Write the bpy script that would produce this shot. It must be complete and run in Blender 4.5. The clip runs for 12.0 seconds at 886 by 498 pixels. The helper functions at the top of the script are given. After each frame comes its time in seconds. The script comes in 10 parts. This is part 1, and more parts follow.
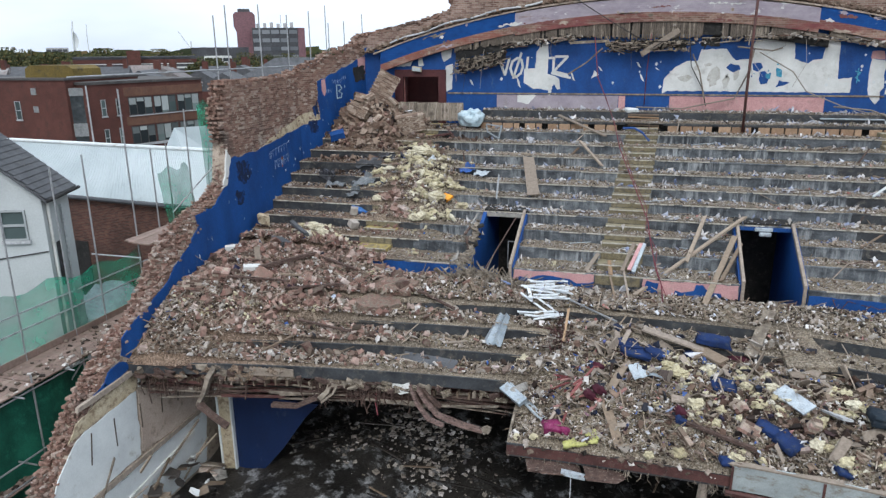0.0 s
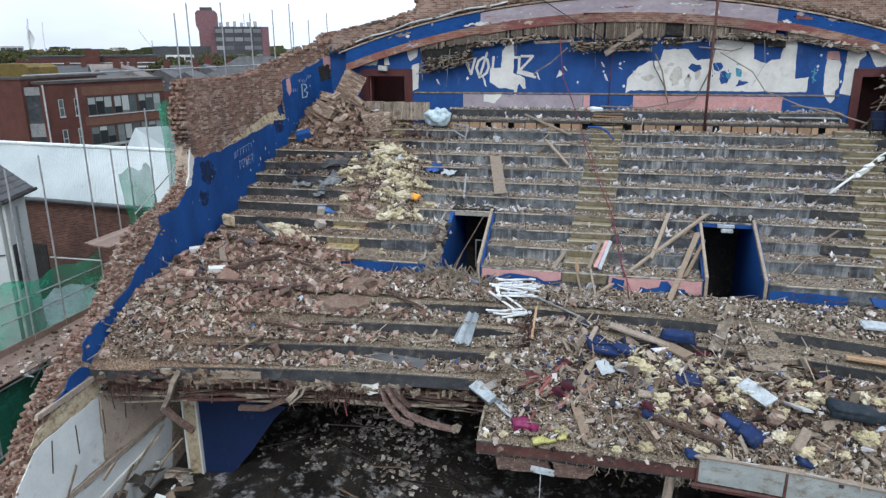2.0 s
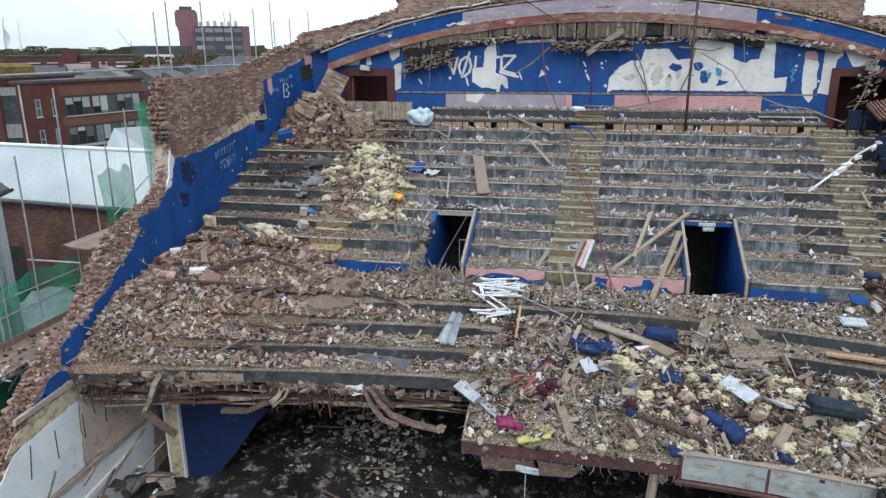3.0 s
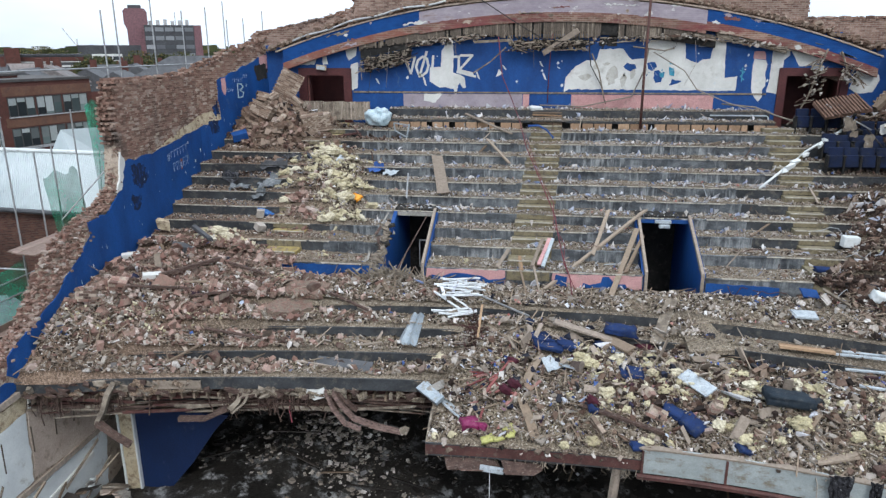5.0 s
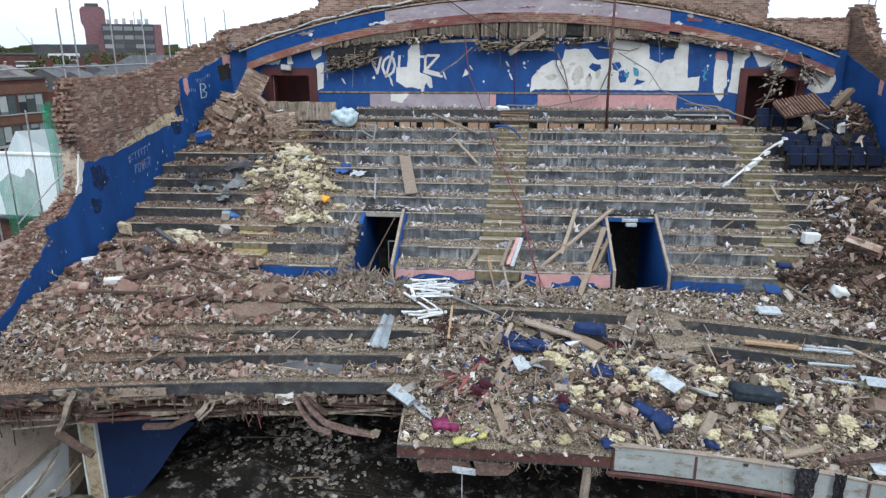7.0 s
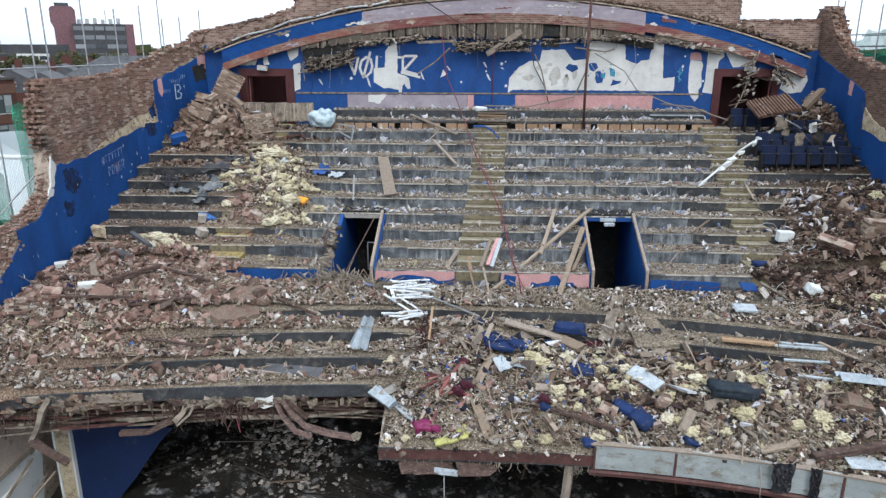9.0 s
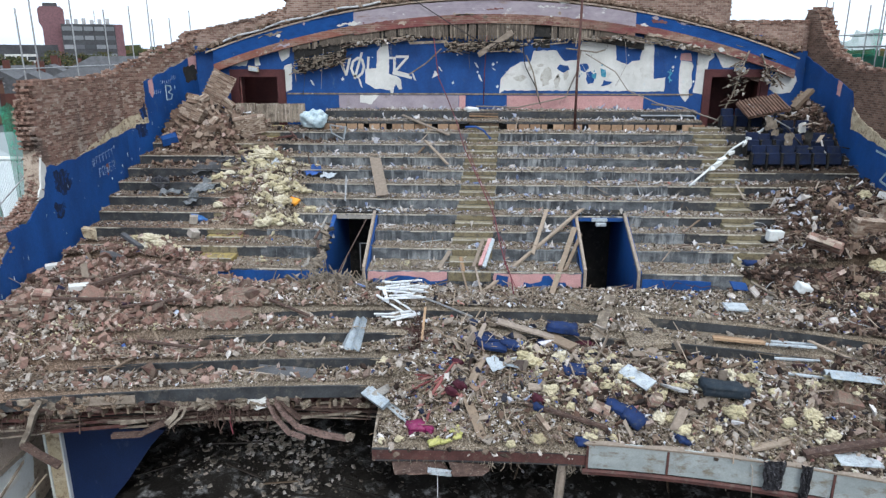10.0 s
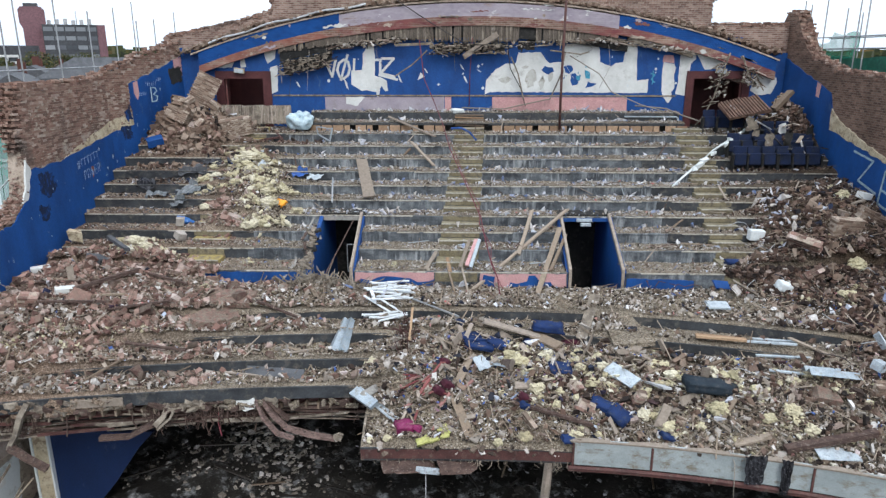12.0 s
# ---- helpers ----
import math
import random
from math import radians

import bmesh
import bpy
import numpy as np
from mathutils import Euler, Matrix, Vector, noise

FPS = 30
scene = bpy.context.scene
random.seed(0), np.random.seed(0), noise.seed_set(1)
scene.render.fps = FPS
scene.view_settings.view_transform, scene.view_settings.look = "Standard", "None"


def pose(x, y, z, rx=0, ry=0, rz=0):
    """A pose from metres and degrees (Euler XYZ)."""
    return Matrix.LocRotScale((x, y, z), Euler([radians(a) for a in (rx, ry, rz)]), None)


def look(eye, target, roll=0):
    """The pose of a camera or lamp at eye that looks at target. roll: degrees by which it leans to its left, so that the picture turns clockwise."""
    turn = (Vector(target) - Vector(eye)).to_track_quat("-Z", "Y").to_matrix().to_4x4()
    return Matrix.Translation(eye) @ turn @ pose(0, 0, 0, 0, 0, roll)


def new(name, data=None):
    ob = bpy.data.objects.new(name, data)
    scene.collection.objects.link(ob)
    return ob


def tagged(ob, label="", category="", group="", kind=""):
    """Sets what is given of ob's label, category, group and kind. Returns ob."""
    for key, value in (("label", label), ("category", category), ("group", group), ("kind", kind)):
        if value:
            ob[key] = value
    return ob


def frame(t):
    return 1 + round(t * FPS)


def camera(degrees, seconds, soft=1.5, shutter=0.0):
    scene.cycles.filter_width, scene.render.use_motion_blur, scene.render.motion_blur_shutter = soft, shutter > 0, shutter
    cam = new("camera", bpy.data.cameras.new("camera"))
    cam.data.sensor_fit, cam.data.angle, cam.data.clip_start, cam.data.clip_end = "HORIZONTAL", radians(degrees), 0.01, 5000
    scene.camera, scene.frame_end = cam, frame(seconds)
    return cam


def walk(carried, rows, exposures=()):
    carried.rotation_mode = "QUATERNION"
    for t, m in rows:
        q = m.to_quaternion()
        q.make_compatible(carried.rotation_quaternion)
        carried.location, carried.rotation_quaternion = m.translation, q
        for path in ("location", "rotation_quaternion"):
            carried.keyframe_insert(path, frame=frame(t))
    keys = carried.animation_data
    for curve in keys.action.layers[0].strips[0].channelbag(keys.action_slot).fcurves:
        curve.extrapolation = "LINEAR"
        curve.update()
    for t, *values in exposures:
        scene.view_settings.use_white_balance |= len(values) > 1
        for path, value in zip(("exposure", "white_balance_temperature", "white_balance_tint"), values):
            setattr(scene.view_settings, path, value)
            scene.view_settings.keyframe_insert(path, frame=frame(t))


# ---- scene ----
# ---- camera and its walk ----
cam = camera(65.1, 12.0, soft=1.35)
PATH = [
    (0, look((0.062, 3.047, 15.085), (-2.572, 12.291, 12.326), -0.52)),
    (0.5, look((0.065, 3.039, 15.081), (-2.484, 12.307, 12.320), -0.45)),
    (1, look((0.064, 3.038, 15.076), (-2.374, 12.335, 12.314), -0.41)),
    (1.5, look((0.060, 3.043, 15.071), (-2.254, 12.371, 12.308), -0.37)),
    (2, look((0.054, 3.053, 15.066), (-2.131, 12.411, 12.301), -0.34)),
    (2.5, look((0.046, 3.066, 15.061), (-2.022, 12.451, 12.295), -0.32)),
    (3, look((0.036, 3.084, 15.056), (-1.913, 12.493, 12.288), -0.29)),
    (5, look((-0.019, 3.171, 15.037), (-1.388, 12.682, 12.267), -0.18)),
    (5.5, look((-0.035, 3.194, 15.034), (-1.273, 12.722, 12.264), -0.14)),
    (6, look((-0.051, 3.215, 15.032), (-1.161, 12.759, 12.261), -0.11)),
    (6.5, look((-0.067, 3.234, 15.030), (-1.070, 12.790, 12.260), -0.08)),
    (7, look((-0.083, 3.251, 15.029), (-0.985, 12.817, 12.260), -0.06)),
    (9, look((-0.138, 3.273, 15.038), (-0.722, 12.865, 12.274), -0.01)),
    (9.5, look((-0.149, 3.263, 15.044), (-0.670, 12.860, 12.282), -0.02)),
    (10, look((-0.158, 3.246, 15.051), (-0.623, 12.847, 12.291), -0.02)),
    (10.5, look((-0.164, 3.221, 15.060), (-0.595, 12.824, 12.303), -0.03)),
    (11, look((-0.168, 3.187, 15.071), (-0.549, 12.792, 12.316), -0.03)),
    (11.5, look((-0.169, 3.142, 15.084), (-0.493, 12.751, 12.331), -0.02)),
    (12, look((-0.168, 3.088, 15.099), (-0.434, 12.698, 12.348), 0.00)),
]
walk(cam, PATH, exposures=((0.0, -0.15), (3.0, -0.12), (7.0, -0.04), (12.0, 0.0)))

# ---- world and sun: a bright, broken overcast ----
world = bpy.data.worlds.new("overcast_sky")
scene.world = world
world.use_nodes = True
wn, wl = world.node_tree.nodes, world.node_tree.links
wn.clear()
SUN_EL, SUN_ROT = radians(48), radians(164)
sky = wn.new("ShaderNodeTexSky")
sky.sky_type = "NISHITA"
sky.sun_disc = False
sky.sun_elevation, sky.sun_rotation = SUN_EL, SUN_ROT
sky.dust_density = 4.0
grey = wn.new("ShaderNodeHueSaturation")
grey.inputs["Saturation"].default_value = 0.12
wl.new(sky.outputs[0], grey.inputs["Color"])
wco = wn.new("ShaderNodeTexCoord")
cloud = wn.new("ShaderNodeTexNoise")
cloud.inputs["Scale"].default_value = 2.6
cloud.inputs["Detail"].default_value = 6
wmap = wn.new("ShaderNodeMapping")
wmap.inputs["Scale"].default_value = (1, 1, 3.0)
wl.new(wco.outputs["Generated"], wmap.inputs["Vector"])
wl.new(wmap.outputs[0], cloud.inputs["Vector"])
cramp = wn.new("ShaderNodeValToRGB")
cramp.color_ramp.elements[0].position, cramp.color_ramp.elements[0].color = 0.35, (0.84, 0.86, 0.89, 1)
cramp.color_ramp.elements[1].position, cramp.color_ramp.elements[1].color = 0.62, (1.12, 1.12, 1.13, 1)
wl.new(cloud.outputs["Fac"], cramp.inputs[0])
cmix = wn.new("ShaderNodeMix")
cmix.data_type, cmix.blend_type = "RGBA", "MIX"
cmix.inputs["Factor"].default_value = 0.75
over = wn.new("ShaderNodeMix")
over.data_type, over.blend_type = "RGBA", "MULTIPLY"
over.inputs["Factor"].default_value = 1.0
over.inputs["A"].default_value = (6.85, 7.75, 8.8, 1)
wl.new(cramp.outputs[0], over.inputs["B"])
wl.new(grey.outputs[0], cmix.inputs["A"])
wl.new(over.outputs["Result"], cmix.inputs["B"])
# an overcast sky is about three times as bright overhead as at the horizon
wsep = wn.new("ShaderNodeSeparateXYZ")
wl.new(wco.outputs["Generated"], wsep.inputs[0])
lift = wn.new("ShaderNodeMapRange")
lift.inputs["From Min"].default_value, lift.inputs["From Max"].default_value = 0.0, 1.0
lift.inputs["To Min"].default_value, lift.inputs["To Max"].default_value = 1.3, 2.4
wl.new(wsep.outputs[2], lift.inputs["Value"])
zen = wn.new("ShaderNodeVectorMath")
zen.operation = "SCALE"
wl.new(cmix.outputs["Result"], zen.inputs[0])
wl.new(lift.outputs[0], zen.inputs["Scale"])
bg = wn.new("ShaderNodeBackground")
bg.inputs["Strength"].default_value = 0.135
wl.new(zen.outputs[0], bg.inputs["Color"])
wout = wn.new("ShaderNodeOutputWorld")
wl.new(bg.outputs[0], wout.inputs[0])

sun_data = bpy.data.lights.new("sun", "SUN")
sun_data.energy, sun_data.angle, sun_data.color = 1.35, radians(20), (1.0, 0.985, 0.96)
sun = new("sun", sun_data)
sun.matrix_world = look((14, -30, 60), (-1, 22, 8))

# ---- materials ----
def ramp(nt, stops, fac):
    r = nt.nodes.new("ShaderNodeValToRGB")
    while len(r.color_ramp.elements) < len(stops):
        r.color_ramp.elements.new(0.5)
    for e, (p, c) in zip(r.color_ramp.elements, stops):
        e.position, e.color = p, (*c, 1)
    nt.links.new(fac, r.inputs[0])
    return r.outputs[0]


def tex(nt, kind, scale, stretch=(1, 1, 1), detail=5.0, rough=0.6):
    co = nt.nodes.new("ShaderNodeTexCoord")
    geo = nt.nodes.new("ShaderNodeNewGeometry")
    mp = nt.nodes.new("ShaderNodeMapping")
    mp.inputs["Scale"].default_value = stretch
    nt.links.new(geo.outputs["Position"], mp.inputs["Vector"])
    if kind == "noise":
        n = nt.nodes.new("ShaderNodeTexNoise")
        n.inputs["Detail"].default_value, n.inputs["Roughness"].default_value = detail, rough
    else:
        n = nt.nodes.new("ShaderNodeTexVoronoi")
    n.inputs["Scale"].default_value = scale
    nt.links.new(mp.outputs[0], n.inputs["Vector"])
    nt.nodes.remove(co)
    return n


def mixed(nt, fac, a, b, mode="MIX"):
    m = nt.nodes.new("ShaderNodeMix")
    m.data_type, m.blend_type = "RGBA", mode
    for sock, v in ((m.inputs["Factor"], fac), (m.inputs["A"], a), (m.inputs["B"], b)):
        if isinstance(v, (int, float)):
            sock.default_value = v
        elif isinstance(v, tuple):
            sock.default_value = (*v, 1) if len(v) == 3 else v
        else:
            nt.links.new(v, sock)
    return m.outputs["Result"]


def base(name, rough=0.85, metal=0.0):
    m = bpy.data.materials.new(name)
    m.use_nodes = True
    b = m.node_tree.nodes["Principled BSDF"]
    b.inputs["Roughness"].default_value, b.inputs["Metallic"].default_value = rough, metal
    b.inputs["Specular IOR Level"].default_value = 0.3
    return m, m.node_tree, b


def bump(nt, b, height, strength=0.4, dist=0.02):
    n = nt.nodes.new("ShaderNodeBump")
    n.inputs["Strength"].default_value, n.inputs["Distance"].default_value = strength, dist
    nt.links.new(height, n.inputs["Height"])
    nt.links.new(n.outputs[0], b.inputs["Normal"])


def worn(name, c1, c2, dirt, scale=3.0, fine=40.0, rough=0.85, dirt_at=(0.52, 0.68), stretch=(1, 1, 1), bstr=0.3, metal=0.0, grain=0.25):
    """Two tones of the surface, a third for dirt or wear, and a fine grain with relief."""
    m, nt, b = base(name, rough, metal)
    big = tex(nt, "noise", scale, stretch)
    small = tex(nt, "noise", fine, (1, 1, 1), 3)
    col = ramp(nt, [(0.35, c1), (0.65, c2)], big.outputs["Fac"])
    d = tex(nt, "noise", scale * 2.3, stretch, 8, 0.7)
    dm = ramp(nt, [(dirt_at[0], (0, 0, 0)), (dirt_at[1], (1, 1, 1))], d.outputs["Fac"])
    col = mixed(nt, dm, col, dirt)
    g = ramp(nt, [(0.3, (1 - grain,) * 3), (0.7, (1 + grain,) * 3)], small.outputs["Fac"])
    col = mixed(nt, 1.0, col, g, "MULTIPLY")
    nt.links.new(col, b.inputs["Base Color"])
    bump(nt, b, small.outputs["Fac"], bstr, 0.015)
    return m


def pieces(name, stops, rough=0.9, var=0.35, fine=30.0, dust=0.0):
    """Loose pieces: each island takes its own tone out of the ramp; tan dust settled in patches."""
    m, nt, b = base(name, rough)
    geo = nt.nodes.new("ShaderNodeNewGeometry")
    info = nt.nodes.new("ShaderNodeObjectInfo")
    add = nt.nodes.new("ShaderNodeMath")
    add.operation = "ADD"
    nt.links.new(geo.outputs["Random Per Island"], add.inputs[0])
    nt.links.new(info.outputs["Random"], add.inputs[1])
    fr = nt.nodes.new("ShaderNodeMath")
    fr.operation = "FRACT"
    nt.links.new(add.outputs[0], fr.inputs[0])
    r = ramp(nt, stops, fr.outputs[0])
    n = tex(nt, "noise", fine, (1, 1, 1), 5)
    g = ramp(nt, [(0.25, ((1 - var) * 1.02, (1 - var) * 0.985, 1 - var)), (0.75, ((1 + var) * 1.02, (1 + var) * 0.985, 1 + var))], n.outputs["Fac"])
    col = mixed(nt, 1.0, r, g, "MULTIPLY")
    if dust:
        dn = tex(nt, "noise", 4.5, (1, 1, 1), 8, 0.75)
        dk = ramp(nt, [(0.42, (0, 0, 0)), (0.62, (dust,) * 3)], dn.outputs["Fac"])
        col = mixed(nt, dk, col, (0.15, 0.128, 0.1))
    nt.links.new(col, b.inputs["Base Color"])
    bump(nt, b, n.outputs["Fac"], 0.5, 0.02)
    return m


def riser_material():
    """Dark bitumen-stained concrete with pale lime runs."""
    m, nt, b = base("stained_concrete", 0.8)
    big = tex(nt, "noise", 1.3, (0.8, 1, 1.4), 8, 0.68)
    runs = tex(nt, "noise", 5.0, (1, 1, 0.12), 5, 0.7)
    c = ramp(nt, [(0.38, (0.022, 0.025, 0.03)), (0.54, (0.075, 0.083, 0.092)), (0.72, (0.19, 0.205, 0.215))], big.outputs["Fac"])
    k = ramp(nt, [(0.47, (0, 0, 0)), (0.7, (0.85, 0.85, 0.85))], runs.outputs["Fac"])
    where = ramp(nt, [(0.42, (0.12,) * 3), (0.6, (1, 1, 1))], tex(nt, "noise", 0.9, (1, 1, 1), 3).outputs["Fac"])
    c = mixed(nt, mixed(nt, 1.0, k, where, "MULTIPLY"), c, (0.4, 0.42, 0.43))
    small = tex(nt, "noise", 35.0)
    g = ramp(nt, [(0.3, (0.7,) * 3), (0.7, (1.3,) * 3)], small.outputs["Fac"])
    nt.links.new(mixed(nt, 1.0, c, g, "MULTIPLY"), b.inputs["Base Color"])
    bump(nt, b, small.outputs["Fac"], 0.3, 0.01)
    return m


def debris_material():
    """Fine rubble dust: tan, brown and grey grains."""
    m, nt, b = base("fine_rubble", 0.95)
    zone = tex(nt, "noise", 0.7, (1, 1, 1), 4)
    v = tex(nt, "voronoi", 30.0)
    v2 = tex(nt, "voronoi", 75.0)
    sep = nt.nodes.new("ShaderNodeSeparateColor")
    nt.links.new(v.outputs["Color"], sep.inputs[0])
    sep2 = nt.nodes.new("ShaderNodeSeparateColor")
    nt.links.new(v2.outputs["Color"], sep2.inputs[0])
    c = ramp(nt, [(0.0, (0.035, 0.029, 0.023)), (0.35, (0.105, 0.087, 0.066)), (0.6, (0.165, 0.14, 0.107)), (0.85, (0.24, 0.215, 0.175)), (1.0, (0.36, 0.345, 0.315))], sep.outputs[0])
    c2 = ramp(nt, [(0.0, (0.02, 0.017, 0.015)), (0.5, (0.12, 0.1, 0.077)), (0.9, (0.26, 0.233, 0.19)), (1.0, (0.45, 0.44, 0.41))], sep2.outputs[0])
    c = mixed(nt, 0.5, c, c2)
    z = ramp(nt, [(0.35, (0.78, 0.73, 0.69)), (0.65, (1.36, 1.28, 1.19))], zone.outputs["Fac"])
    c = mixed(nt, 1.0, c, z, "MULTIPLY")
    # red brick dust spilt from the side wall
    geo = nt.nodes.new("ShaderNodeNewGeometry")
    sx = nt.nodes.new("ShaderNodeSeparateXYZ")
    nt.links.new(geo.outputs["Position"], sx.inputs[0])
    mr = nt.nodes.new("ShaderNodeMapRange")
    mr.inputs["From Min"].default_value, mr.inputs["From Max"].default_value = -6.0, -10.5
    mr.inputs["To Min"].default_value, mr.inputs["To Max"].default_value = 0.0, 0.85
    nt.links.new(sx.outputs[0], mr.inputs["Value"])
    red = mixed(nt, 1.0, c, (0.86, 0.7, 0.66), "MULTIPLY")
    c = mixed(nt, mr.outputs[0], c, red)
    # darker rubble towards the far wall, growing from x 8.8 to 11
    dr = nt.nodes.new("ShaderNodeMapRange")
    dr.inputs["From Min"].default_value, dr.inputs["From Max"].default_value = 8.8, 11.0
    nt.links.new(sx.outputs[0], dr.inputs["Value"])
    darkening = mixed(nt, 1.0, c, (0.36, 0.3, 0.26), "MULTIPLY")
    nt.links.new(mixed(nt, dr.outputs[0], c, darkening), b.inputs["Base Color"])
    h = nt.nodes.new("ShaderNodeMath")
    h.operation = "ADD"
    nt.links.new(sep.outputs[0], h.inputs[0])
    nt.links.new(sep2.outputs[1], h.inputs[1])
    bump(nt, b, h.outputs[0], 0.7, 0.03)
    return m


M_RISER = riser_material()
# darker tone for lower rows, upper row ends, aisle slab and platform
M_DARKSTEP = worn("dark_step", (0.018, 0.02, 0.023), (0.046, 0.05, 0.055), (0.1, 0.09, 0.078), 1.9, 30, 0.6, (0.53, 0.68))
M_DEBRIS = debris_material()
M_CONC = worn("grey_concrete", (0.2, 0.19, 0.175), (0.3, 0.285, 0.26), (0.1, 0.09, 0.08), 1.5)
M_EDGE = worn("worn_step_edge", (0.27, 0.25, 0.21), (0.4, 0.375, 0.325), (0.13, 0.115, 0.095), 3.0, 40, 0.9, (0.5, 0.62))
M_BLUE = worn("blue_paint", (0.0035, 0.036, 0.143), (0.005, 0.054, 0.205), (0.06, 0.1, 0.165), 1.3, 25, 0.65, (0.6, 0.78), (1, 1, 0.5), 0.2, grain=0.18)
M_YELLOW = worn("yellow_step_paint", (0.24, 0.18, 0.05), (0.28, 0.22, 0.09), (0.13, 0.105, 0.075), 2.5, 30, 0.8, (0.48, 0.6))
M_AISLE = worn("worn_step_paint", (0.17, 0.145, 0.085), (0.22, 0.195, 0.135), (0.105, 0.09, 0.07), 2.5, 30, 0.85, (0.48, 0.62))
M_WHITE = worn("bare_white_plaster", (0.42, 0.425, 0.41), (0.55, 0.555, 0.54), (0.36, 0.355, 0.335), 1.1, 30, 0.9, (0.54, 0.7), grain=0.08)
M_PINK = worn("pink_paint", (0.36, 0.2, 0.2), (0.45, 0.255, 0.25), (0.3, 0.22, 0.2), 2.0, 30, 0.8, (0.55, 0.7))
M_MAUVE = worn("mauve_paint", (0.23, 0.2, 0.235), (0.31, 0.275, 0.305), (0.19, 0.165, 0.16), 1.2, 30, 0.85, (0.54, 0.7), grain=0.1)
M_RED = worn("dark_red_paint", (0.11, 0.038, 0.04), (0.16, 0.066, 0.06), (0.17, 0.115, 0.1), 1.6, 30, 0.85, (0.5, 0.7), grain=0.12)
M_MAROON = worn("maroon_door_paint", (0.045, 0.012, 0.014), (0.07, 0.02, 0.02), (0.09, 0.05, 0.04), 2.0, 30, 0.6, (0.6, 0.8))
M_LATH = worn("broken_lath_plaster", (0.09, 0.073, 0.058), (0.23, 0.195, 0.155), (0.36, 0.34, 0.31), 4.0, 40, 0.95, (0.58, 0.68), bstr=0.6)
M_WOOD = pieces("old_timber", [(0, (0.105, 0.076, 0.052)), (0.4, (0.17, 0.13, 0.092)), (0.75, (0.24, 0.195, 0.145)), (1, (0.33, 0.285, 0.23))], 0.85, 0.35, 18, 0.4)
M_BLOCK = pieces("pale_timber_block", [(0, (0.2, 0.13, 0.08)), (1, (0.32, 0.225, 0.145))], 0.8, 0.25, 14)
M_BROWN = pieces("brown_rubble_brick", [(0, (0.012, 0.009, 0.008)), (0.4, (0.038, 0.024, 0.018)), (0.7, (0.082, 0.05, 0.036)), (0.9, (0.125, 0.09, 0.07)), (1, (0.22, 0.18, 0.155))], 0.92, 0.32, 25)
M_FAINT = worn("faded_spray", (0.15, 0.2, 0.31), (0.2, 0.26, 0.36), (0.01, 0.05, 0.17), 8, 40, 0.8, (0.5, 0.55))
M_NEWWOOD = pieces("fresh_timber", [(0, (0.2, 0.13, 0.075)), (1, (0.31, 0.215, 0.13))], 0.8, 0.3, 14)
M_GREYWOOD = pieces("weathered_board", [(0, (0.16, 0.133, 0.105)), (1, (0.29, 0.25, 0.205))], 0.9, 0.35, 14, 0.5)
M_BRICK = pieces("red_brick", [(0, (0.04, 0.02, 0.016)), (0.25, (0.1, 0.052, 0.042)), (0.55, (0.19, 0.108, 0.086)), (0.8, (0.27, 0.178, 0.147)), (1, (0.4, 0.345, 0.305))], 0.92, 0.4, 30, 0.6)
M_OLDBRICK = pieces("old_stock_brick", [(0, (0.0902, 0.056, 0.04056)), (0.4, (0.1353, 0.0896, 0.06474)), (0.75, (0.1804, 0.128, 0.0936)), (1, (0.2624, 0.212, 0.1677))], 0.92, 0.32, 25, 0.5)
M_WALLBRICK = pieces("torn_wall_brick", [(0, (0.1, 0.055, 0.042)), (0.3, (0.155, 0.088, 0.066)), (0.65, (0.21, 0.128, 0.098)), (0.88, (0.27, 0.19, 0.15)), (1, (0.37, 0.31, 0.26))], 0.93, 0.32, 25, 0.35)
def stain(m, tone, scale, at, stretch=(1, 1, 1)):
    """Soot and damp in large irregular patches."""
    nt = m.node_tree
    b = nt.nodes["Principled BSDF"]
    c = b.inputs["Base Color"].links[0].from_socket
    k = ramp(nt, [(at[0], (0, 0, 0)), (at[1], (0.85,) * 3)], tex(nt, "noise", scale, stretch, 7, 0.68).outputs["Fac"])
    nt.links.new(mixed(nt, k, c, tone), b.inputs["Base Color"])


stain(M_WALLBRICK, (0.06, 0.05, 0.045), 0.55, (0.52, 0.68), (1, 1, 0.7))
stain(M_WALLBRICK, (0.33, 0.29, 0.25), 1.1, (0.62, 0.7))
M_RAWBRICK = pieces("broken_brick_ends", [(0, (0.13, 0.07, 0.054)), (0.35, (0.19, 0.112, 0.088)), (0.65, (0.235, 0.155, 0.125)), (0.88, (0.28, 0.215, 0.18)), (1, (0.37, 0.335, 0.3))], 0.93, 0.35, 20, 0.4)
M_MORTAR = worn("lime_mortar", (0.27, 0.22, 0.175), (0.36, 0.3, 0.245), (0.15, 0.105, 0.08), 3.0, 40, 0.95, (0.5, 0.65), bstr=0.6)
M_STEEL = worn("galvanised_tube", (0.25, 0.26, 0.27), (0.36, 0.37, 0.38), (0.16, 0.14, 0.12), 5.0, 60, 0.5, (0.6, 0.75), metal=0.6)
M_RUST = worn("red_oxide_steel", (0.05, 0.02, 0.018), (0.085, 0.036, 0.031), (0.1, 0.075, 0.064), 3.0, 40, 0.7, (0.54, 0.68))
# near-black: dark parts, and hollows whose shade is put into the colour
M_DARK = worn("near_black", (0.010, 0.010, 0.010), (0.022, 0.021, 0.02), (0.05, 0.047, 0.042), 2.0, 30, 0.9)
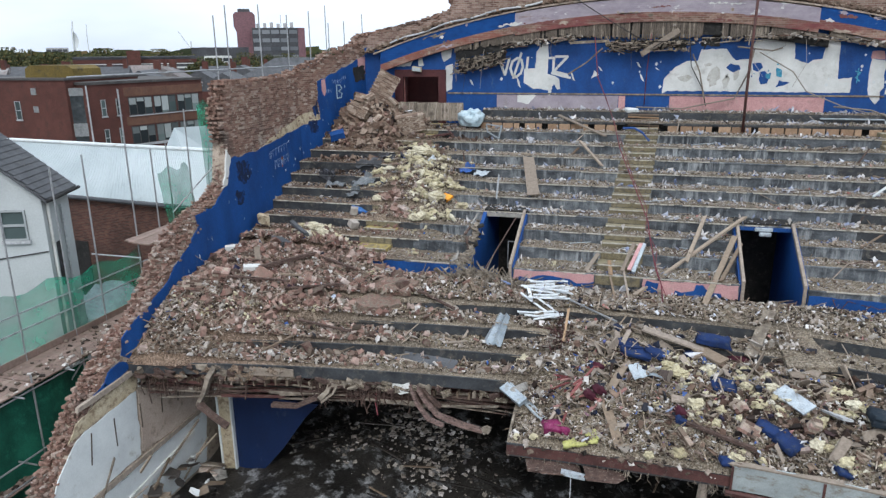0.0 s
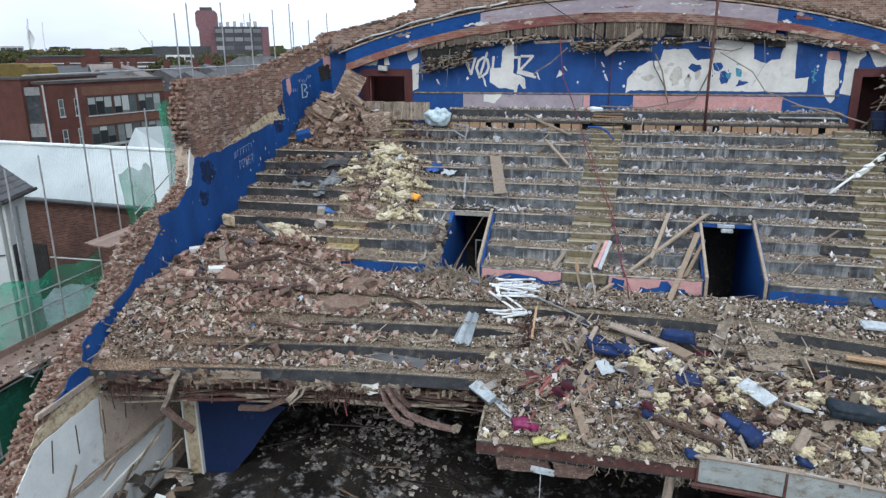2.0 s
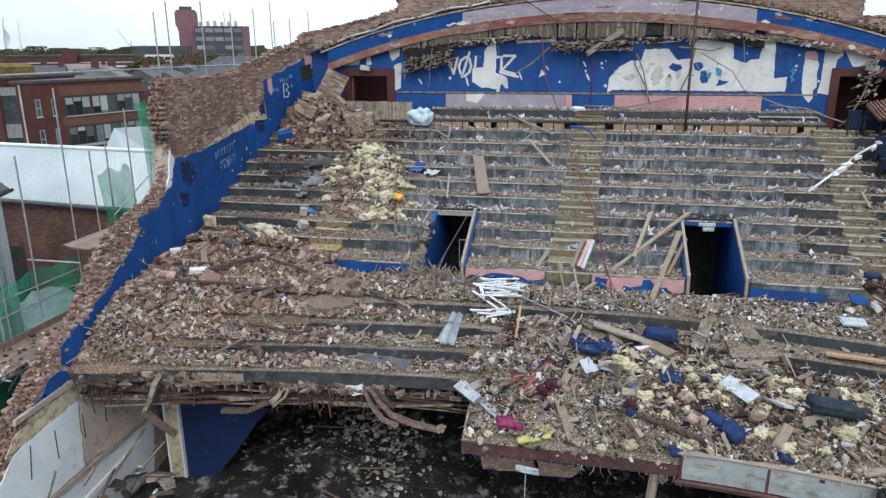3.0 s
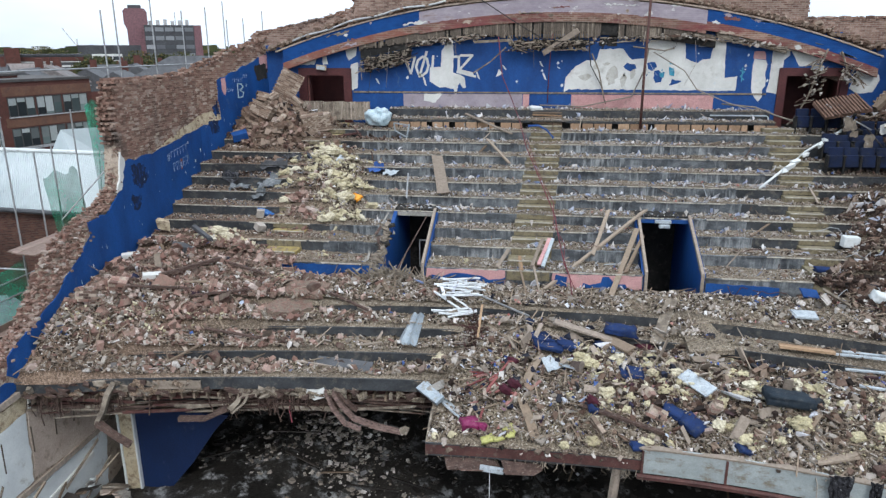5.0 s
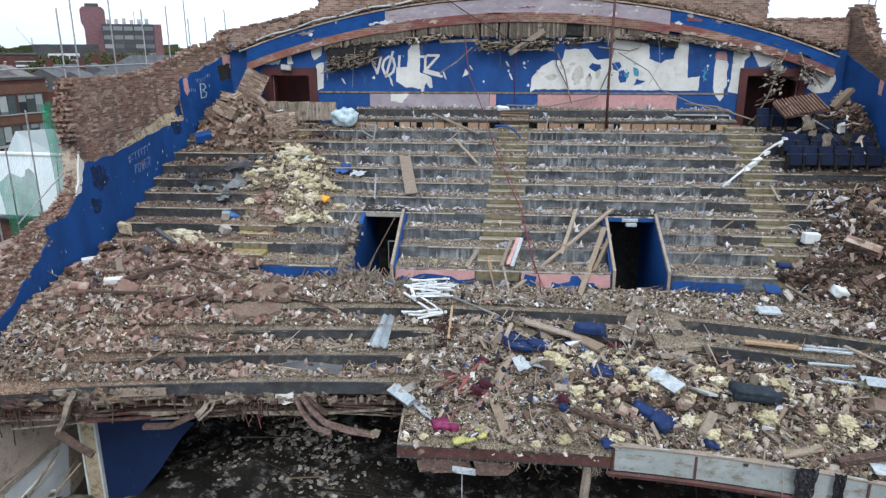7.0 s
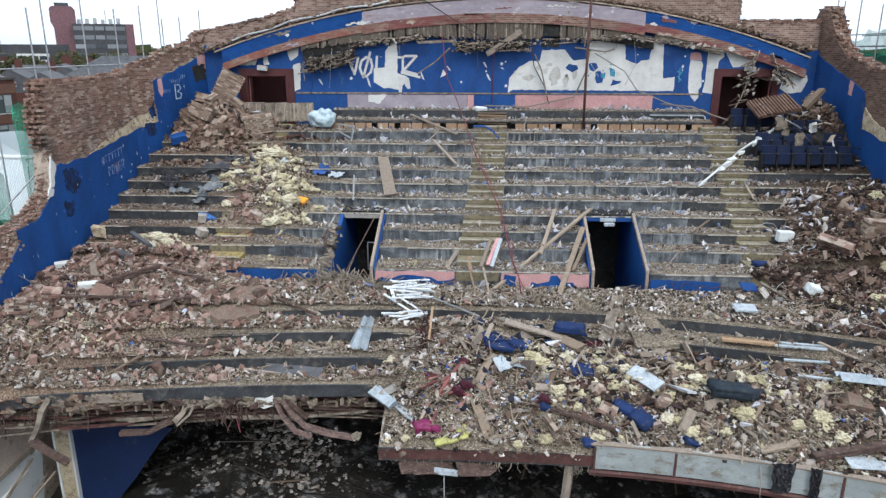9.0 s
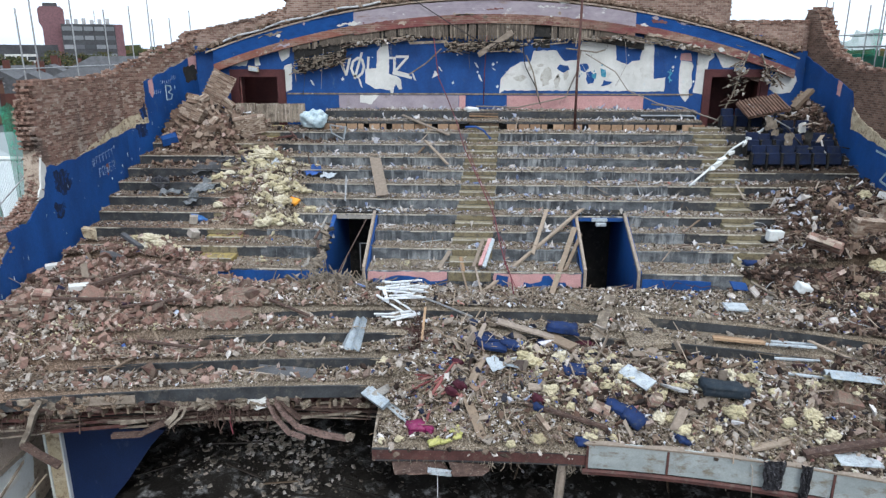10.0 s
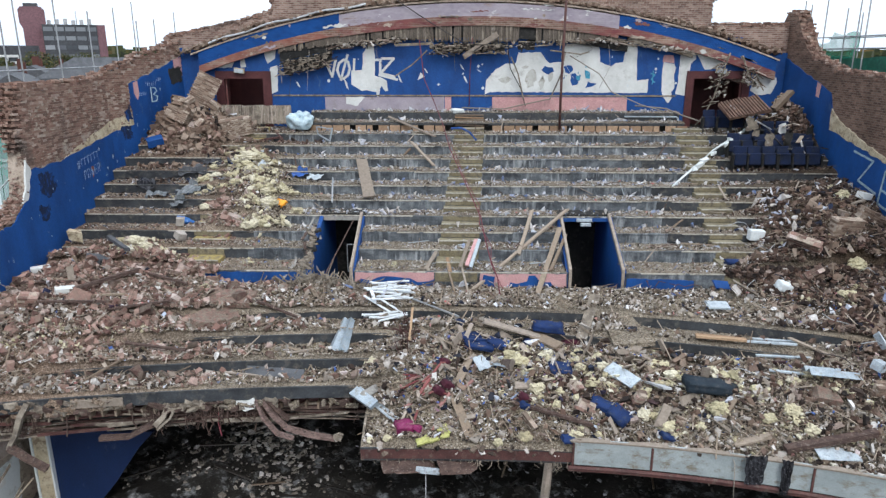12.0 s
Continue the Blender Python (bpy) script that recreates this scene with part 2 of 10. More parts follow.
M_FASCIA = worn("peeling_fascia", (0.2, 0.225, 0.225), (0.31, 0.34, 0.34), (0.15, 0.125, 0.095), 1.1, 30, 0.7, (0.52, 0.66), (1, 1, 1.7), grain=0.1)
M_CREAM = worn("cream_plaster", (0.36, 0.3, 0.2), (0.45, 0.385, 0.28), (0.2, 0.15, 0.1), 2.0, 30, 0.9, (0.48, 0.62))
M_PALE = worn("pale_wall_paint", (0.46, 0.49, 0.5), (0.56, 0.59, 0.59), (0.3, 0.285, 0.26), 0.9, 30, 0.85, (0.57, 0.72), grain=0.07)
M_BEIGE = worn("beige_wall_paint", (0.34, 0.275, 0.235), (0.42, 0.35, 0.3), (0.2, 0.16, 0.13), 1.2, 30, 0.85, (0.55, 0.7))
M_NAVY = worn("navy_upholstery", (0.0017, 0.0055, 0.02), (0.0032, 0.01, 0.038), (0.014, 0.018, 0.026), 3.0, 60, 0.9)
M_SLATE = worn("roof_slate", (0.045, 0.047, 0.052), (0.075, 0.078, 0.085), (0.12, 0.115, 0.1), 2.0, 30, 0.7, (0.6, 0.7))
M_RENDER = worn("white_render", (0.345, 0.37, 0.375), (0.4, 0.425, 0.43), (0.29, 0.3, 0.298), 0.6, 20, 0.9, (0.6, 0.75), grain=0.06)
M_ROOFMETAL = worn("pale_sheet_roof", (0.34, 0.385, 0.4), (0.41, 0.455, 0.47), (0.23, 0.26, 0.265), 0.5, 20, 0.5, (0.6, 0.8), grain=0.06)
M_OFFICE = worn("office_brick", (0.064, 0.025, 0.02), (0.088, 0.035, 0.028), (0.055, 0.027, 0.022), 0.6, 15, 0.92)
M_FARDARK = worn("dark_cladding", (0.035, 0.037, 0.042), (0.055, 0.058, 0.064), (0.03, 0.03, 0.035), 0.1, 2, 0.6)
M_PURPLE = worn("purple_brick", (0.14, 0.075, 0.085), (0.165, 0.09, 0.1), (0.12, 0.065, 0.075), 0.1, 2, 0.9)
# pale grey-green patches paint sky reflections onto the dark glass
M_GLASS = worn("window_glass", (0.02, 0.024, 0.028), (0.05, 0.058, 0.062), (0.2, 0.24, 0.24), 0.4, 3, 0.12, (0.6, 0.8))
M_GREY = worn("grey_panel", (0.3, 0.31, 0.32), (0.38, 0.39, 0.4), (0.24, 0.24, 0.24), 0.6, 10, 0.6)
M_GROUND = worn("town_ground", (0.055, 0.053, 0.05), (0.09, 0.085, 0.08), (0.12, 0.11, 0.09), 0.15, 4, 0.95)
M_TOWNROOF = worn("town_roofs", (0.10, 0.095, 0.095), (0.2, 0.17, 0.16), (0.28, 0.27, 0.27), 0.12, 3, 0.9)
M_LEAF = pieces("tree_leaves", [(0, (0.022, 0.03, 0.013)), (0.6, (0.045, 0.055, 0.02)), (0.88, (0.08, 0.075, 0.025)), (1, (0.13, 0.085, 0.03))], 0.9, 0.35, 1.5)
M_BARK = worn("bark", (0.06, 0.045, 0.035), (0.1, 0.08, 0.06), (0.04, 0.03, 0.025), 1, 10, 0.95)
M_CABLE = worn("dark_cable", (0.02, 0.018, 0.018), (0.035, 0.03, 0.03), (0.06, 0.05, 0.05), 8, 60, 0.6)
M_REDCABLE = worn("red_cable", (0.09, 0.013, 0.024), (0.13, 0.025, 0.036), (0.14, 0.06, 0.06), 8, 60, 0.6)
M_PAPER = worn("pale_sheet", (0.26, 0.3, 0.33), (0.37, 0.41, 0.44), (0.17, 0.165, 0.155), 4, 40, 0.6)
M_TRIM = worn("white_plastic_trim", (0.5, 0.53, 0.56), (0.6, 0.63, 0.65), (0.35, 0.34, 0.32), 4, 40, 0.5, grain=0.08)
M_METALSHEET = worn("grey_duct_metal", (0.2, 0.24, 0.27), (0.32, 0.36, 0.39), (0.2, 0.19, 0.17), 3, 40, 0.4, metal=0.35)


def net_material():
    """Green debris netting: a fine open weave."""
    m, nt, b = base("green_netting", 0.8)
    n = tex(nt, "noise", 0.9, (1, 1, 1), 5)
    c = ramp(nt, [(0.3, (0.01, 0.2, 0.12)), (0.7, (0.025, 0.34, 0.21))], n.outputs["Fac"])
    nt.links.new(c, b.inputs["Base Color"])
    hole = ramp(nt, [(0.3, (0.42,) * 3), (0.7, (0.72,) * 3)], n.outputs["Fac"])
    nt.links.new(hole, b.inputs["Alpha"])
    return m


M_NET = net_material()
# darker green: the far sheeting, and the lower nets' shade as colour
M_NETDARK = worn("shaded_net_dark_sheeting", (0.004, 0.06, 0.04), (0.01, 0.11, 0.07), (0.015, 0.14, 0.09), 1.2, 30, 0.7)
M_WOOL = pieces("clean_wool", [(0, (0.3444, 0.32, 0.2)), (0.5, (0.41, 0.38, 0.248)), (1, (0.4756, 0.456, 0.352))], 0.95, 0.4, 30, 0.25)
M_INSUL = pieces("yellow_insulation", [(0, (0.27, 0.24, 0.145)), (0.4, (0.39, 0.355, 0.22)), (0.8, (0.48, 0.455, 0.31)), (1, (0.56, 0.55, 0.45))], 0.95, 0.45, 26, 0.7)
M_PLASTER = pieces("plaster_chips", [(0, (0.15, 0.135, 0.115)), (0.4, (0.25, 0.23, 0.195)), (0.8, (0.36, 0.34, 0.305)), (1, (0.56, 0.56, 0.54))], 0.95, 0.3, 25, 0.4)
M_SCRAP = pieces("mixed_scraps", [(0, (0.03, 0.05, 0.12)), (0.14, (0.05, 0.11, 0.30)), (0.22, (0.4, 0.47, 0.55)), (0.34, (0.55, 0.56, 0.55)), (0.5, (0.09, 0.085, 0.08)), (0.64, (0.22, 0.19, 0.14)), (0.8, (0.36, 0.32, 0.26)), (0.92, (0.30, 0.09, 0.08)), (1, (0.62, 0.62, 0.6))], 0.75, 0.2, 20)
M_DUSTCHIP = pieces("rubble_chips", [(0, (0.012, 0.01, 0.008)), (0.25, (0.045, 0.034, 0.026)), (0.55, (0.13, 0.102, 0.078)), (0.8, (0.25, 0.212, 0.172)), (1, (0.52, 0.51, 0.48))], 0.95, 0.3, 30)

# ---- mesh helpers ----
class Geo:
    """Gathers boxes, tubes and sheets into one mesh."""

    def __init__(self):
        self.v, self.f, self.n = [], [], 0

    def add(self, verts, faces):
        self.v.extend(tuple(p) for p in verts)
        self.f.extend(tuple(i + self.n for i in q) for q in faces)
        self.n += len(verts)
        return self

    def box(self, c, s, m=None, jit=0.0, rng=None):
        hx, hy, hz = s[0] / 2, s[1] / 2, s[2] / 2
        vs = [Vector((x * hx, y * hy, z * hz)) for z in (-1, 1) for x, y in ((-1, -1), (1, -1), (1, 1), (-1, 1))]
        if jit:
            vs = [p + Vector([rng.uniform(-jit, jit) * q for q in s]) for p in vs]
        vs = [(m @ p if m else p) + Vector(c) for p in vs]
        return self.add(vs, [(3, 2, 1, 0), (4, 5, 6, 7), (0, 1, 5, 4), (1, 2, 6, 5), (2, 3, 7, 6), (3, 0, 4, 7)])

    def span(self, x0, x1, y0, y1, z0, z1):
        return self.box(((x0 + x1) / 2, (y0 + y1) / 2, (z0 + z1) / 2), (x1 - x0, y1 - y0, z1 - z0))

    def tube(self, pts, r, n=8):
        pts = [Vector(p) for p in pts]
        rings = []
        for i, p in enumerate(pts):
            d = (pts[min(i + 1, len(pts) - 1)] - pts[max(i - 1, 0)]).normalized()
            a = d.orthogonal().normalized()
            b = d.cross(a)
            rings.append([p + (a * math.cos(k * 2 * math.pi / n) + b * math.sin(k * 2 * math.pi / n)) * r for k in range(n)])
        vs = [q for ring in rings for q in ring]
        fs = [(i * n + k, i * n + (k + 1) % n, (i + 1) * n + (k + 1) % n, (i + 1) * n + k) for i in range(len(pts) - 1) for k in range(n)]
        fs += [tuple(range(n))[::-1], tuple((len(pts) - 1) * n + k for k in range(n))]
        return self.add(vs, fs)

    def prism(self, poly, place, depth):
        """A polygon of (a, b), laid out by place(a, b, d), given the thickness depth."""
        n = len(poly)
        vs = [place(a, b, 0) for a, b in poly] + [place(a, b, depth) for a, b in poly]
        fs = [tuple(range(n)), tuple(range(2 * n - 1, n - 1, -1))]
        fs += [(i, i + n, (i + 1) % n + n, (i + 1) % n) for i in range(n)]
        return self.add(vs, fs)

    def sheet(self, rows):
        """A net of points, row by row."""
        w = len(rows[0])
        return self.add([p for r in rows for p in r], [(j * w + i, j * w + i + 1, (j + 1) * w + i + 1, (j + 1) * w + i) for j in range(len(rows) - 1) for i in range(w - 1)])

    def mesh(self, name, mat, smooth=False, bevel=0.0):
        me = bpy.data.meshes.new(name)
        me.from_pydata([tuple(p) for p in self.v], [], self.f)
        bm = bmesh.new()
        bm.from_mesh(me)
        bmesh.ops.recalc_face_normals(bm, faces=bm.faces)
        if bevel:
            bmesh.ops.bevel(bm, geom=bm.edges, offset=bevel, segments=1, affect="EDGES")
        bm.to_mesh(me)
        bm.free()
        if smooth:
            me.shade_smooth()
        me.materials.append(mat)
        return me


def thing(name, label, category="", group="", kind="", at=(0, 0, 0)):
    ob = new(name)
    ob.location = at
    ob.empty_display_size = 0.1
    return tagged(ob, label, category, group, kind)


def part(name, geo, mat=None, parent=None, label="", smooth=False, bevel=0.0, kind=""):
    ob = new(name, geo.mesh(name, mat, smooth, bevel) if isinstance(geo, Geo) else geo)
    if parent:
        ob.parent = parent
        # all geometry is written in world metres; the parent's own place is taken off
        if not parent.parent:
            ob.matrix_parent_inverse = Matrix.Translation(-Vector(parent.location))
    return tagged(ob, label, kind=kind)


def single(name, geo, mat, label, category="", group="", kind="", smooth=False, bevel=0.0):
    return tagged(new(name, geo.mesh(name, mat, smooth, bevel)), label, category, group, kind)


def solid(name, verts, faces, mat, mats=None, index=None):
    """A large mesh from arrays (all faces with the same number of corners)."""
    me = bpy.data.meshes.new(name)
    verts, faces = np.asarray(verts, np.float32), np.asarray(faces, np.int32)
    k = faces.shape[1]
    me.vertices.add(len(verts))
    me.vertices.foreach_set("co", verts.ravel())
    me.loops.add(faces.size)
    me.loops.foreach_set("vertex_index", faces.ravel())
    me.polygons.add(len(faces))
    me.polygons.foreach_set("loop_start", np.arange(0, faces.size, k, dtype=np.int32))
    me.polygons.foreach_set("loop_total", np.full(len(faces), k, np.int32))
    me.materials.append(mat)
    me.update(calc_edges=True)
    me.shade_flat()
    return me


# ---- plan of the circle ----
ROW, RISE = 0.76, 0.36
BOW = 0.0096                                     # the lower rows curve towards the stage at the sides
UP = [(30 - ROW * k, 12 - RISE * k) for k in range(0, 9)] + [(22.9, 8.72)]
FLOOR_Y, FLOOR_Z = 22.9, 8.2                     # cross aisle behind the lower rows
LOW = [(21.1, 8.2), (20.33, 7.83), (19.55, 7.46), (18.77, 7.09), (18.0, 6.72), (17.15, 6.35)]
BREAK_X = -2.45                                  # the lower front is torn away on this side


def extra_bow(x):
    """The rows swing further forward on the side away from the break."""
    return 0.0125 * np.maximum(x - 1.5, 0.0) ** 2


def bow(x):
    return BOW * x * x + extra_bow(x)


def left_x(y):
    """Inner face of the side wall: straight along the lower rows, turning in towards the back."""
    return -12.85 + np.maximum(y - 28.0, 0.0) * 0.256


def right_x(y):
    return 13.1 - np.maximum(y - 30.0, 0.0) * 0.12


VOM = [(-4.75, -3.5), (3.1, 4.64)]              # the two stairwells that open out of the upper rows
VOM_Y = 25.44                                    # their back


def tread_z(x, y):
    """Height of the bare concrete at a place."""
    if y >= 22.9:
        if y >= 30.76 and -6.3 < x < 8.5:
            return 12.36 if y < 31.5 else 12.68
        for yy, zz in UP:
            if y >= yy:
                return zz
    yb = y + bow(x)
    if yb >= LOW[0][0]:
        return FLOOR_Z
    for yy, zz in LOW:
        if yb >= yy:
            return zz
    return LOW[-1][1]


XS = [x * 0.5 for x in range(-28, 29)]
terrace = thing("seating_terrace", "stepped concrete seating terrace of a gutted circle", kind="structure")


def row_block(x0, x1, y0, z0, y1, zlow, curved=False, mat=M_RISER):
    """One concrete step: tread from its nosing y0 back to y1, riser down to zlow, with a slightly rough nosing."""
    rng = random.Random(int(x0 * 31 + y0 * 97))
    xs = [x0] + [x for x in XS if x0 + 0.2 < x < x1 - 0.2] + [x1]
    g = Geo()
    rings = []
    for x in xs:
        b = bow(x) if curved else 0.0
        e = rng.uniform(-0.006, 0.006)
        rings.append([(x, y0 - b, zlow - 0.25), (x, y0 - b, z0 - 0.055), (x, y0 - b - 0.022, z0 - 0.05 + e), (x, y0 - b - 0.022, z0 - 0.012 + e), (x, y0 - b - 0.01, z0), (x, y1 - b + 0.05, z0), (x, y1 - b + 0.05, zlow - 0.25)])
    n = len(rings[0])
    vs = [p for r in rings for p in r]
    fs = [(i * n + k, i * n + (k + 1) % n, (i + 1) * n + (k + 1) % n, (i + 1) * n + k) for i in range(len(xs) - 1) for k in range(n)]
    fs += [tuple(range(n)), tuple((len(xs) - 1) * n + k for k in range(n))[::-1]]
    g.add(vs, fs)
    return part("step", g, mat, terrace)


for k, (y0, z0) in enumerate(UP):
    zl = UP[k + 1][1] if k + 1 < len(UP) else FLOOR_Z
    y1 = UP[k - 1][0] if k else 32.3
    xl, xr = left_x(y0) - 0.2, right_x(y0) + 0.2
    # upper rows are darker left of x -6.9 and right of this x
    dark = 6.4 if k in (2, 4, 5, 6, 7) else 8.6
    if y0 < VOM_Y + 1.7:
        cuts = [xl, VOM[0][0] - 0.1, VOM[0][1] + 0.1, VOM[1][0] - 0.1, VOM[1][1] + 0.1, dark]
        row_block(xl, -6.9, y0, z0, y1, zl, mat=M_DARKSTEP)
        cuts[0] = -6.9
        for a, b in ((0, 1), (2, 3), (4, 5)):
            row_block(cuts[a], cuts[b], y0, z0, y1, zl)
        if y0 > VOM_Y - 0.1:
            for a, b in VOM:
                row_block(a - 0.1, b + 0.1, y0, z0, y1, z0 + 0.17 if y0 < VOM_Y + 0.1 else zl + 0.15)
    else:
        row_block(xl, -6.9, y0, z0, y1, zl, mat=M_DARKSTEP)
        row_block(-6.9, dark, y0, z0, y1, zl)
    row_block(dark, xr, y0, z0, y1, zl, mat=M_DARKSTEP)
    # pale worn edging along the nosing, in broken lengths
    er = random.Random(k + 40)
    x = xl + 0.25
    while x < xr - 0.6:
        l = er.uniform(0.5, 2.2)
        if er.random() < 0.85 and not any(a - 0.15 < x + l and x < b + 0.15 for a, b in VOM if y0 < VOM_Y - 0.1):
            part("nosing", Geo().box((min(x + l / 2, xr - 0.3), y0 - 0.012, z0 - 0.012 + er.uniform(-.004, .004)), (l, 0.045, 0.032), None, 0.02, er), M_EDGE, terrace)
        x += l + er.uniform(0.0, 0.3)
slab = Geo()
for xa, xb, yb in ((-13.1, VOM[0][0], 25.4), (VOM[0][0], VOM[0][1], 22.75), (VOM[0][1], VOM[1][0], 25.4), (VOM[1][0], VOM[1][1], 22.75), (VOM[1][1], 13.9, 25.4)):
    n = max(2, int((xb - xa) / 0.4))
    rows = []
    for i in range(n + 1):
        x = xa + (xb - xa) * i / n
        rows.append([(x, yb, FLOOR_Z), (x, 21.1 - bow(x), FLOOR_Z), (x, 21.1 - bow(x), FLOOR_Z - 0.4), (x, yb, FLOOR_Z - 0.4), (x, yb, FLOOR_Z)])
    slab.sheet(rows)
part("aisle_slab", slab, M_DARKSTEP, terrace)
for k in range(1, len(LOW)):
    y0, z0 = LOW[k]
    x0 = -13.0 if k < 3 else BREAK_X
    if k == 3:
        row_block(-13.0, BREAK_X, y0, z0, LOW[2][0], 7.0, True, M_DARKSTEP)
    row_block(x0, right_x(y0) + 0.3, y0, z0, LOW[k - 1][0], LOW[k + 1][1] if k + 1 < len(LOW) else z0 - 0.1, True, M_DARKSTEP)

# half steps of the three gangways
# darker riser tone draws the shadow lines below the treads
M_AISLERISER = worn("shaded_riser_board", (0.125, 0.104, 0.06), (0.17, 0.145, 0.095), (0.075, 0.066, 0.052), 3.0, 30, 0.9, (0.5, 0.62))
def gangway(name, xa, xb, lab, mat_of, k0, k1):
    g = thing(name, lab, "steps", kind="structure")
    for k in range(k0, k1):
        y0, z0 = UP[k]
        xl, xr = xa(y0), xb(y0)
        yb = UP[k - 1][0] if k else 30.76
        s = Geo().span(xl, xr, y0 + 0.38, yb + 0.01, z0 - 0.02, z0 + 0.18)
        part("half_step", s, mat_of(k), g, bevel=0.008)
        f = Geo().span(xl, xr, y0 - 0.032, y0 - 0.004, z0 - RISE + 0.2 if k < 8 else z0 - 0.3, z0 - 0.004)
        part("riser_board", f, M_AISLERISER, g)
        part("riser_board", Geo().span(xl, xr, y0 + 0.366, y0 + 0.377, z0, z0 + 0.15), M_AISLERISER, g)
        part("nosing", Geo().span(xl + 0.01, xr - 0.01, y0 + 0.355, y0 + 0.41, z0 + 0.162, z0 + 0.187), M_EDGE, g)


gangway("centre_gangway", lambda y: -0.55 - (29 - y) * 0.065, lambda y: 0.62 - (29 - y) * 0.05, "worn yellow-painted steps of the middle gangway", lambda k: M_AISLE, 0, 10)
gangway("side_gangway", lambda y: 7.95 - (29 - y) * 0.05, lambda y: 9.1 - (29 - y) * 0.08, "worn dusty steps of a side gangway", lambda k: M_AISLE, 0, 10)
gangway("side_gangway", lambda y: -9.1 + (29 - y) * 0.06, lambda y: -7.75 + (29 - y) * 0.02, "yellow-painted steps of a side gangway under rubble", lambda k: M_YELLOW, 0, 10)

# timber-framed platform of the top two rows
plat = thing("timber_platform", "broken timber platform of the two top rows", "platform", kind="structure")
part("deck", Geo().span(-6.3, 8.5, 30.78, 31.5, 12.30, 12.36), M_DARKSTEP, plat)
part("deck", Geo().span(-6.3, 8.5, 31.5, 32.28, 12.62, 12.68), M_DARKSTEP, plat)
part("riser_board", Geo().span(-6.3, 8.5, 31.49, 31.52, 12.36, 12.62), M_DARKSTEP, plat)
part("nosing_rail", Geo().span(-6.3, -0.55, 30.74, 30.79, 12.26, 12.34), M_DARKSTEP, plat)
part("nosing_rail", Geo().span(0.85, 8.5, 30.74, 30.79, 12.26, 12.34), M_DARKSTEP, plat)
# near-black sheet paints the shaded gaps between the infill blocks
part("backing", Geo().span(-6.3, 8.5, 31.0, 31.04, 12.0, 12.3), M_DARK, plat)
x = -6.2
rng = random.Random(3)
while x < 8.4:
    if not -0.6 < x < 0.8:
        w = rng.choice((0.42, 0.43, 0.44, 0.44, 0.43, 0.24))
        if rng.random() > 0.03:
            part("infill_block", Geo().box((x + w / 2, 30.72, 12.13), (w - 0.035, 0.06, 0.24), None, 0.02, rng), M_BLOCK, plat)
    x += 0.45
for i in range(7):
    part("step_board", Geo().box((0.12 + rng.uniform(-.04, .04), 30.74 + i * 0.1, 12.06 + i * 0.09), (1.15, 0.13, 0.05), Matrix.Rotation(rng.uniform(-.03, .03), 3, "Y")), M_NEWWOOD if i % 2 else M_WOOD, plat)

# ---- stairwells ----
for i, (xa, xb) in enumerate(VOM):
    v = thing("stairwell", "dark stairwell opening with blue cheek walls and timber edging", "stairwell", "stairwells of the circle", "structure")
    # near-black floor, end and ceiling put the passage's shade into colour
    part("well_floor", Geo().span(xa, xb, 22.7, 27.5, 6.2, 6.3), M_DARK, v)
    for xw, s in ((xa, -1), (xb, 1)):
        # cheek walls with a raked top
        g = Geo().prism([(22.95, 6.3), (VOM_Y, 6.3), (VOM_Y, 9.84), (22.95, 8.72)], lambda a, b, d, xw=xw, s=s: (xw + s * d, a, b), 0.12)
        part("cheek_wall", g, M_BLUE, v)
        part("passage_wall", Geo().span(xw if s > 0 else xw - 0.12, xw + 0.12 if s > 0 else xw, VOM_Y, 27.5, 6.3, 9.84), M_BLUE, v)
        if i == 0 and s < 0:
            continue
        g = Geo().prism([(22.86, 8.2), (22.94, 8.2), (22.94, 8.72), (VOM_Y, 9.84), (VOM_Y, 9.97), (22.86, 8.84)], lambda a, b, d, xw=xw, s=s: (xw + s * (d - 0.03), a, b), 0.09)
        part("edge_board", g, M_GREYWOOD, v, "pale weathered edge board", bevel=0.01)
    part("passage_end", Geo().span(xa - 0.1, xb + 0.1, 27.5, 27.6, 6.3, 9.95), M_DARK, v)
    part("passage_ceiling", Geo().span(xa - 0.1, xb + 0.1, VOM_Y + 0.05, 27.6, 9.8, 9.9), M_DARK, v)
    part("header", Geo().span(xa, xb, VOM_Y - 0.04, VOM_Y + 0.1, 9.68, 9.8), M_BLUE if i else M_CONC, v)

# parapet strip along the cross aisle: blue and pink paint over the lowest riser
def strip(poly, mat, seed, proud=0.03):
    r = random.Random(seed)
    out = []
    for i, a in enumerate(poly):
        b = poly[(i + 1) % len(poly)]
        n = max(1, int(math.dist(a, b) / 0.14))
        out += [(a[0] + (b[0] - a[0]) * j / n + r.uniform(-.02, .02), a[1] + (b[1] - a[1]) * j / n + r.uniform(-.022, .022)) for j in range(n)]
    part("painted_band", Geo().prism(out, lambda a, b, d: (a, 22.895 - d, b), proud), mat, terrace)


strip([(-8.15, 8.25), (-4.85, 8.25), (-4.85, 8.6), (-5.2, 8.68), (-8.15, 8.66)], M_BLUE, 1)
strip([(-3.4, 8.22), (-1.0, 8.22), (-1.0, 8.69), (-3.35, 8.68)], M_PINK, 2)
strip([(-3.4, 8.22), (-1.02, 8.22), (-0.98, 8.47), (-1.5, 8.4), (-1.7, 8.52), (-2.2, 8.55), (-2.66, 8.56), (-2.9, 8.42), (-3.2, 8.5)], M_BLUE, 3, 0.04)
